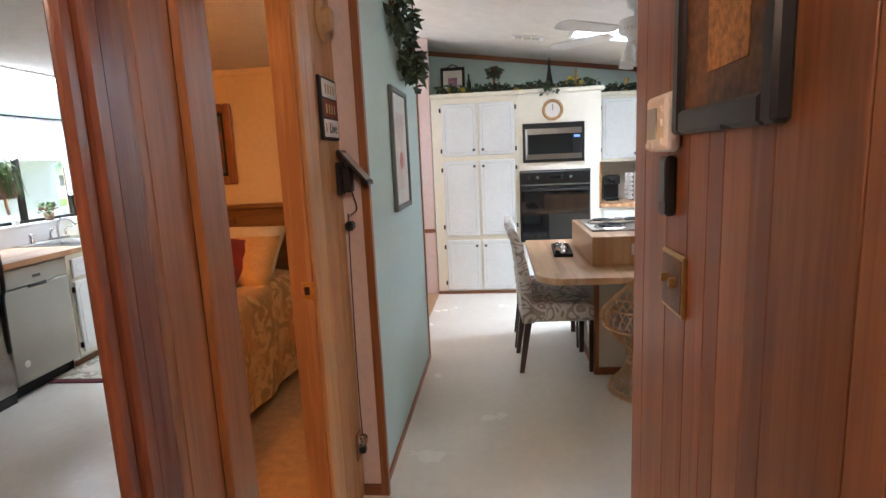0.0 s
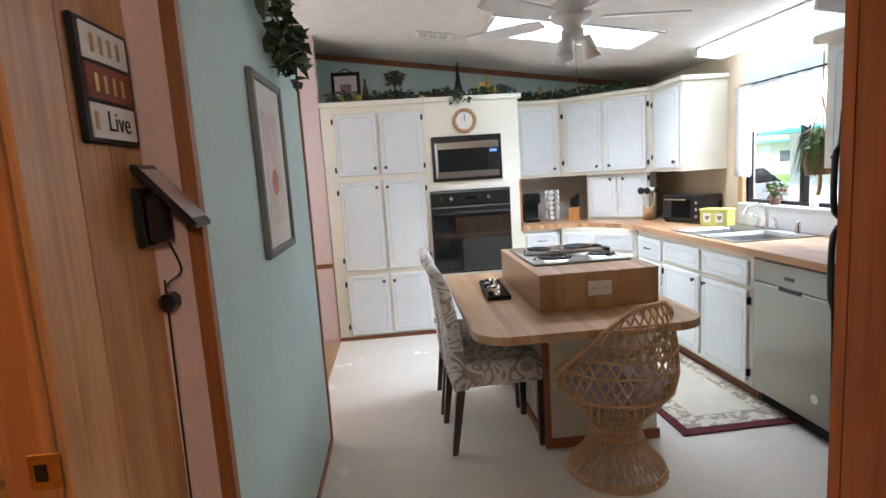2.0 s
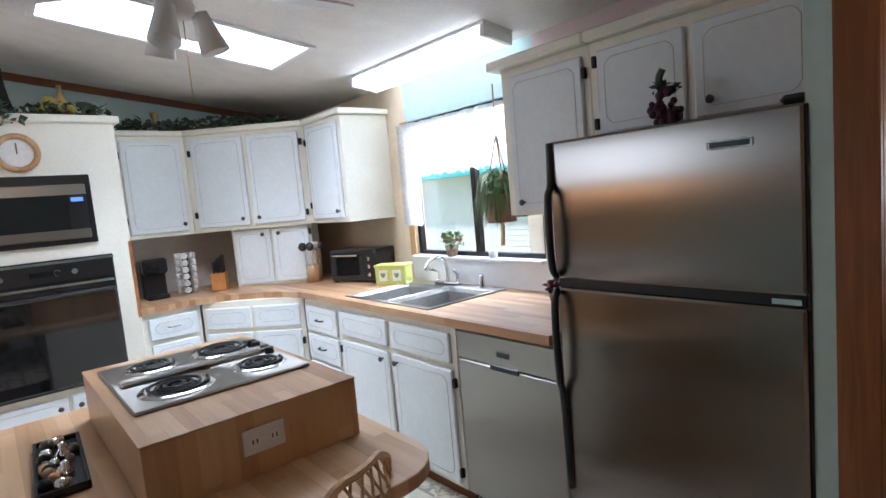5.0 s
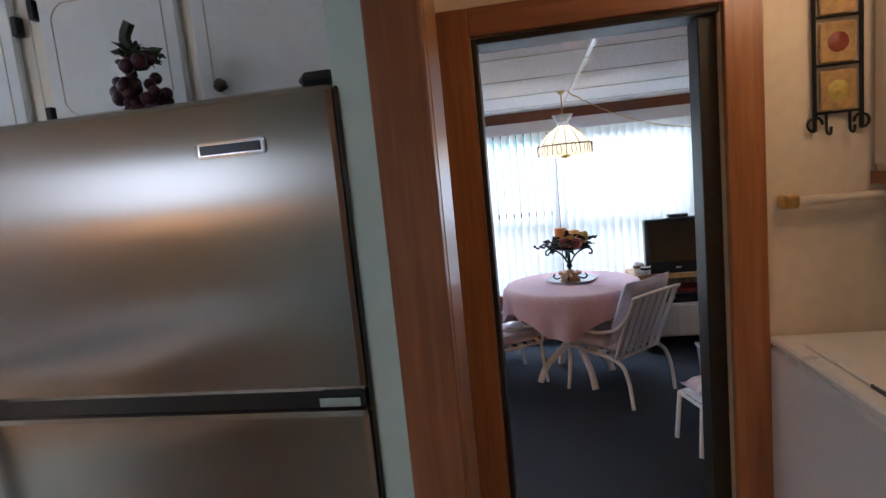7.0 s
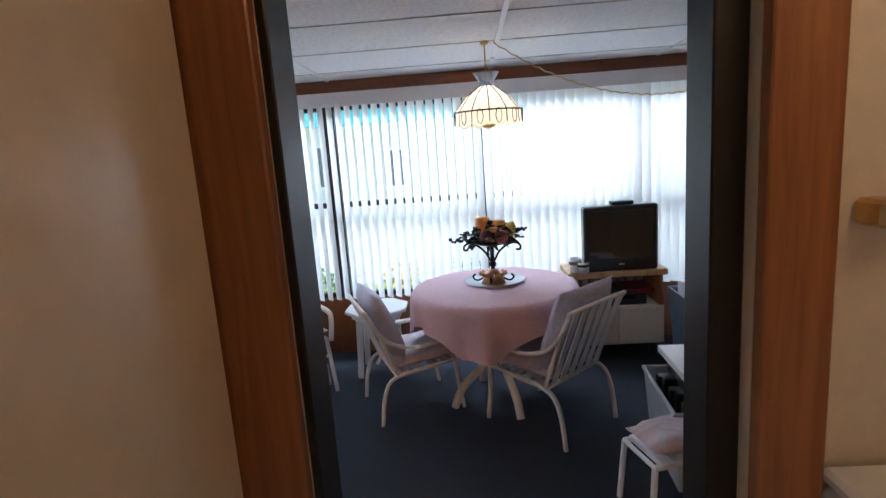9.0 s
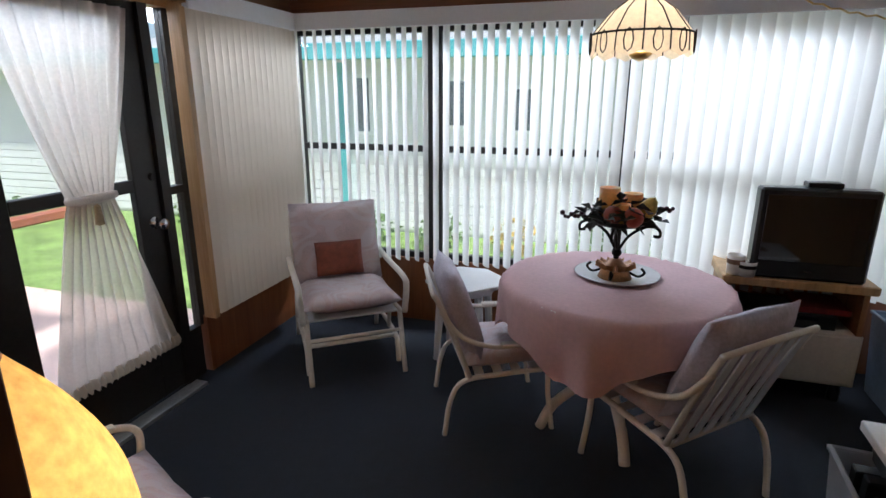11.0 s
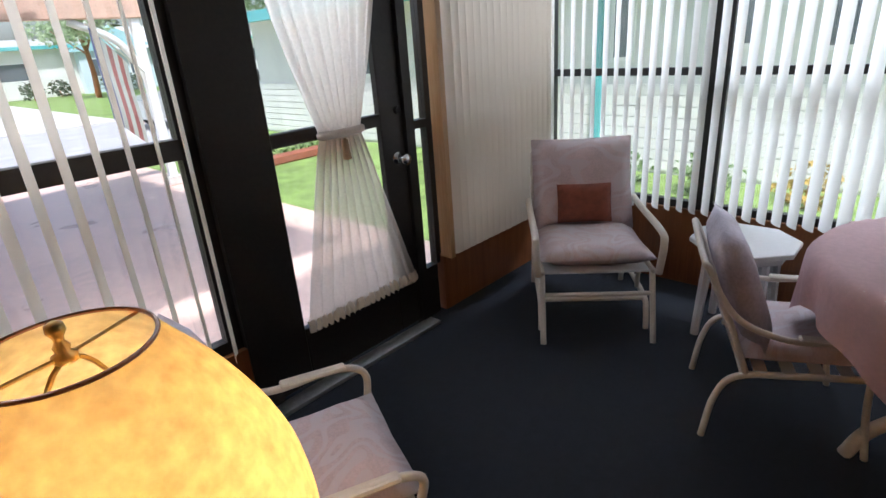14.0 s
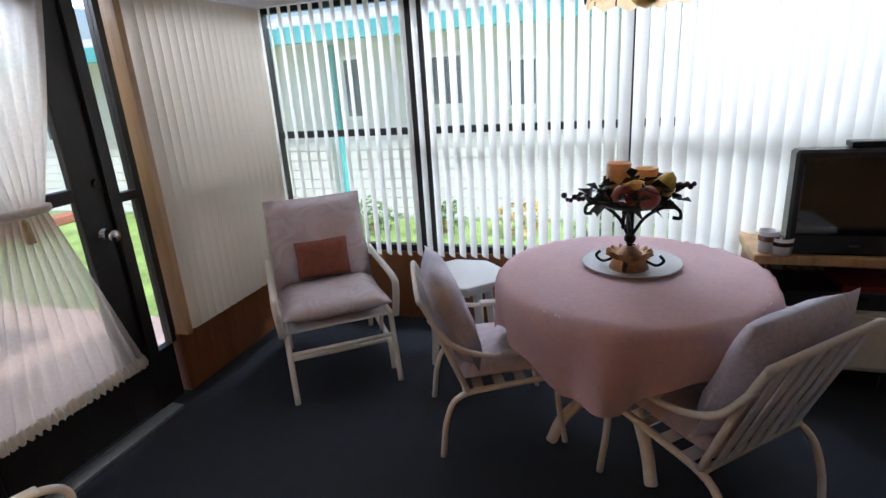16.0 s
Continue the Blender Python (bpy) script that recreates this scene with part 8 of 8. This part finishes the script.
parked_car(pose(10.6, 18.0, -0.39, 0, 0, 4), "pale silver car parked along the street", mat("silver_car_paint", (0.55, 0.56, 0.57), 0.3, 0.4, vary=0.03, coat=0.4))
for k, x in enumerate((11.0, 12.3, 15.0, 16.5, 19.5)):
    t = thing("shrub", pose(x, 40.0, GZ), "dark bush in front of the far house", "shrub", "bushes across the street")
    part("foliage", leaves(bmesh.new(), cloud(160, (0, 0, 0.5), (0.6, 0.4, 0.5), 90 + k), 0.16, 90 + k), LEAF, t)
    part("stem", tube(bmesh.new(), [(0, 0, -0.05), (0, 0, 0.4)], 0.03), TRIM, t)


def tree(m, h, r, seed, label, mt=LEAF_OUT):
    t = thing("tree", m, label, "tree")
    rnd = random.Random(seed)
    part("trunk", tube(bmesh.new(), smooth_path([(0, 0, -0.1), (0.05 * h * 0.3, 0, h * 0.25), (0, 0.03, h * 0.6)], 4), [0.12 * h / 4 * (1 - 0.05 * k) for k in range(9)], 8), TRIM, t, smooth=True)
    cr = []
    for k in range(9):
        a, rr = rnd.uniform(0, 6.28), rnd.uniform(0.2, 0.75) * r
        c = (rr * math.cos(a), rr * math.sin(a), h * rnd.uniform(0.45, 0.92))
        part("limb", tube(bmesh.new(), [(0, 0, h * 0.4), c], [0.04 * h / 4, 0.015], 6), TRIM, t)
        cr += cloud(260, c, (r * 0.45, r * 0.45, r * 0.38), seed * 20 + k)
    part("crown", leaves(bmesh.new(), cr, 0.14 * h / 4, seed), mt, t)
    return t


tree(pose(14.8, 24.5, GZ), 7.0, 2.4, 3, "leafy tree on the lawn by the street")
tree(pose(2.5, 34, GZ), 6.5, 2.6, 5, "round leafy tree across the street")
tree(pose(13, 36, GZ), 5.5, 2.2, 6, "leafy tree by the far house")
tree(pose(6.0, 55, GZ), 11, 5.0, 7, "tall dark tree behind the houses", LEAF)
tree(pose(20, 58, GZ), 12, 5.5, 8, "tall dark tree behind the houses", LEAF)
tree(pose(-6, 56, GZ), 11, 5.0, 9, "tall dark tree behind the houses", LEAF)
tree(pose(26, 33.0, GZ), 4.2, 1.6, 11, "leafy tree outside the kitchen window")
for k in range(9):
    t = thing("shrub", pose(9.4, 0.3 + 0.95 * k, GZ), "low shrub against the neighbouring wall", "shrub", "shrubs along the wall")
    part("foliage", leaves(bmesh.new(), cloud(150, (0, 0, 0.2), (0.28, 0.34, 0.24), 60 + k), 0.07, 60 + k), LEAF_LIGHT if k % 3 else mat("yellow_leaf", (0.4, 0.28, 0.06), 0.6), t)
    part("stem", tube(bmesh.new(), [(0, 0, -0.05), (0, 0, 0.2)], 0.02), TRIM, t)
t = thing("fire_hydrant", pose(10.05, 22.9, GZ), "red fire hydrant by the street", "hydrant")
part("body", lathe(bmesh.new(), [(0.16, 0), (0.16, 0.05), (0.11, 0.07), (0.11, 0.5), (0.14, 0.52), (0.12, 0.62), (0.04, 0.72), (0, 0.74)], 16), mat("hydrant_red", (0.5, 0.04, 0.02), 0.5), t, smooth=True)
part("cap", tube(bmesh.new(), [(-0.18, 0, 0.4), (0.18, 0, 0.4)], 0.06, 10), mat("hydrant_red_cap", (0.5, 0.04, 0.02), 0.5), t)
t = thing("flag", pose(5.76, 9.55, 1.55), "striped flag hanging from the carport post", "flag")
part("pole", tube(bmesh.new(), [(0.30, 0.23, -0.38), (-0.45, -0.5, 0.2)], 0.012, 6), WHITE, t)
# Stripe colours are paled, with the outdoor glare put into red and blue.
for k in range(7):
    bm = bmesh.new()
    v = [[bm.verts.new((-0.42 + 0.06 * k + 0.06 * i, -0.46 + 0.055 * k + 0.055 * i + 0.02 * math.sin(j), 0.16 - 0.055 * k - 0.055 * i - 0.95 * j / 6)) for j in range(7)] for i in range(2)]
    for j in range(6):
        bm.faces.new((v[0][j], v[1][j], v[1][j + 1], v[0][j + 1]))
    part("stripe", bm, (mat("glare_pale_red", (0.55, 0.20, 0.19), 0.8) if k % 2 else PAPER) if k > 1 else mat("glare_pale_blue", (0.22, 0.23, 0.42), 0.8), t)
t = thing("lawn_border", pose(7.6, 10.4, GZ), "low brick edged flower bed on the lawn", "flower bed")
part("edging", B(-0.3, 2.0, -0.12, 0.12, 0, 0.14, bevel=0.02), mat("red_brick_edge", (0.3, 0.1, 0.06), 0.8, vary=0.2, scale=12), t)
part("flowers", leaves(bmesh.new(), cloud(200, (0.8, 0.5, 0.2), (1.0, 0.35, 0.2), 77), 0.08, 77), LEAF_LIGHT, t)


# ---- panelling boards and ceiling strips, piece by piece ----
def boards(parent, side, y0, y1, z1, material, seed):
    """Vertical panel boards on a wall face at x, with open grooves between them."""
    rnd = random.Random(seed)
    x = side[0]
    y = y0
    while y < y1 - 0.02:
        w = min(rnd.choice((0.06, 0.09, 0.12, 0.17)), y1 - y)
        ob = link("board", B(min(x, side[1]), max(x, side[1]), y + 0.0012, y + w - 0.0012, 0.0, z1, bevel=0.0015), material)
        ob.parent = parent
        y += w


boards(wall_hall_left, (-0.406, -0.400), -1.2, 1.19, 2.68, PANEL_DARK, 3)
boards(wall_hall_sign, (-0.456, -0.450), 2.01, 2.385, 2.68, PANEL, 5)
boards(wall_hall_right, (0.536, 0.530), -1.2, 1.58, 2.56, PANEL_DARK, 7)
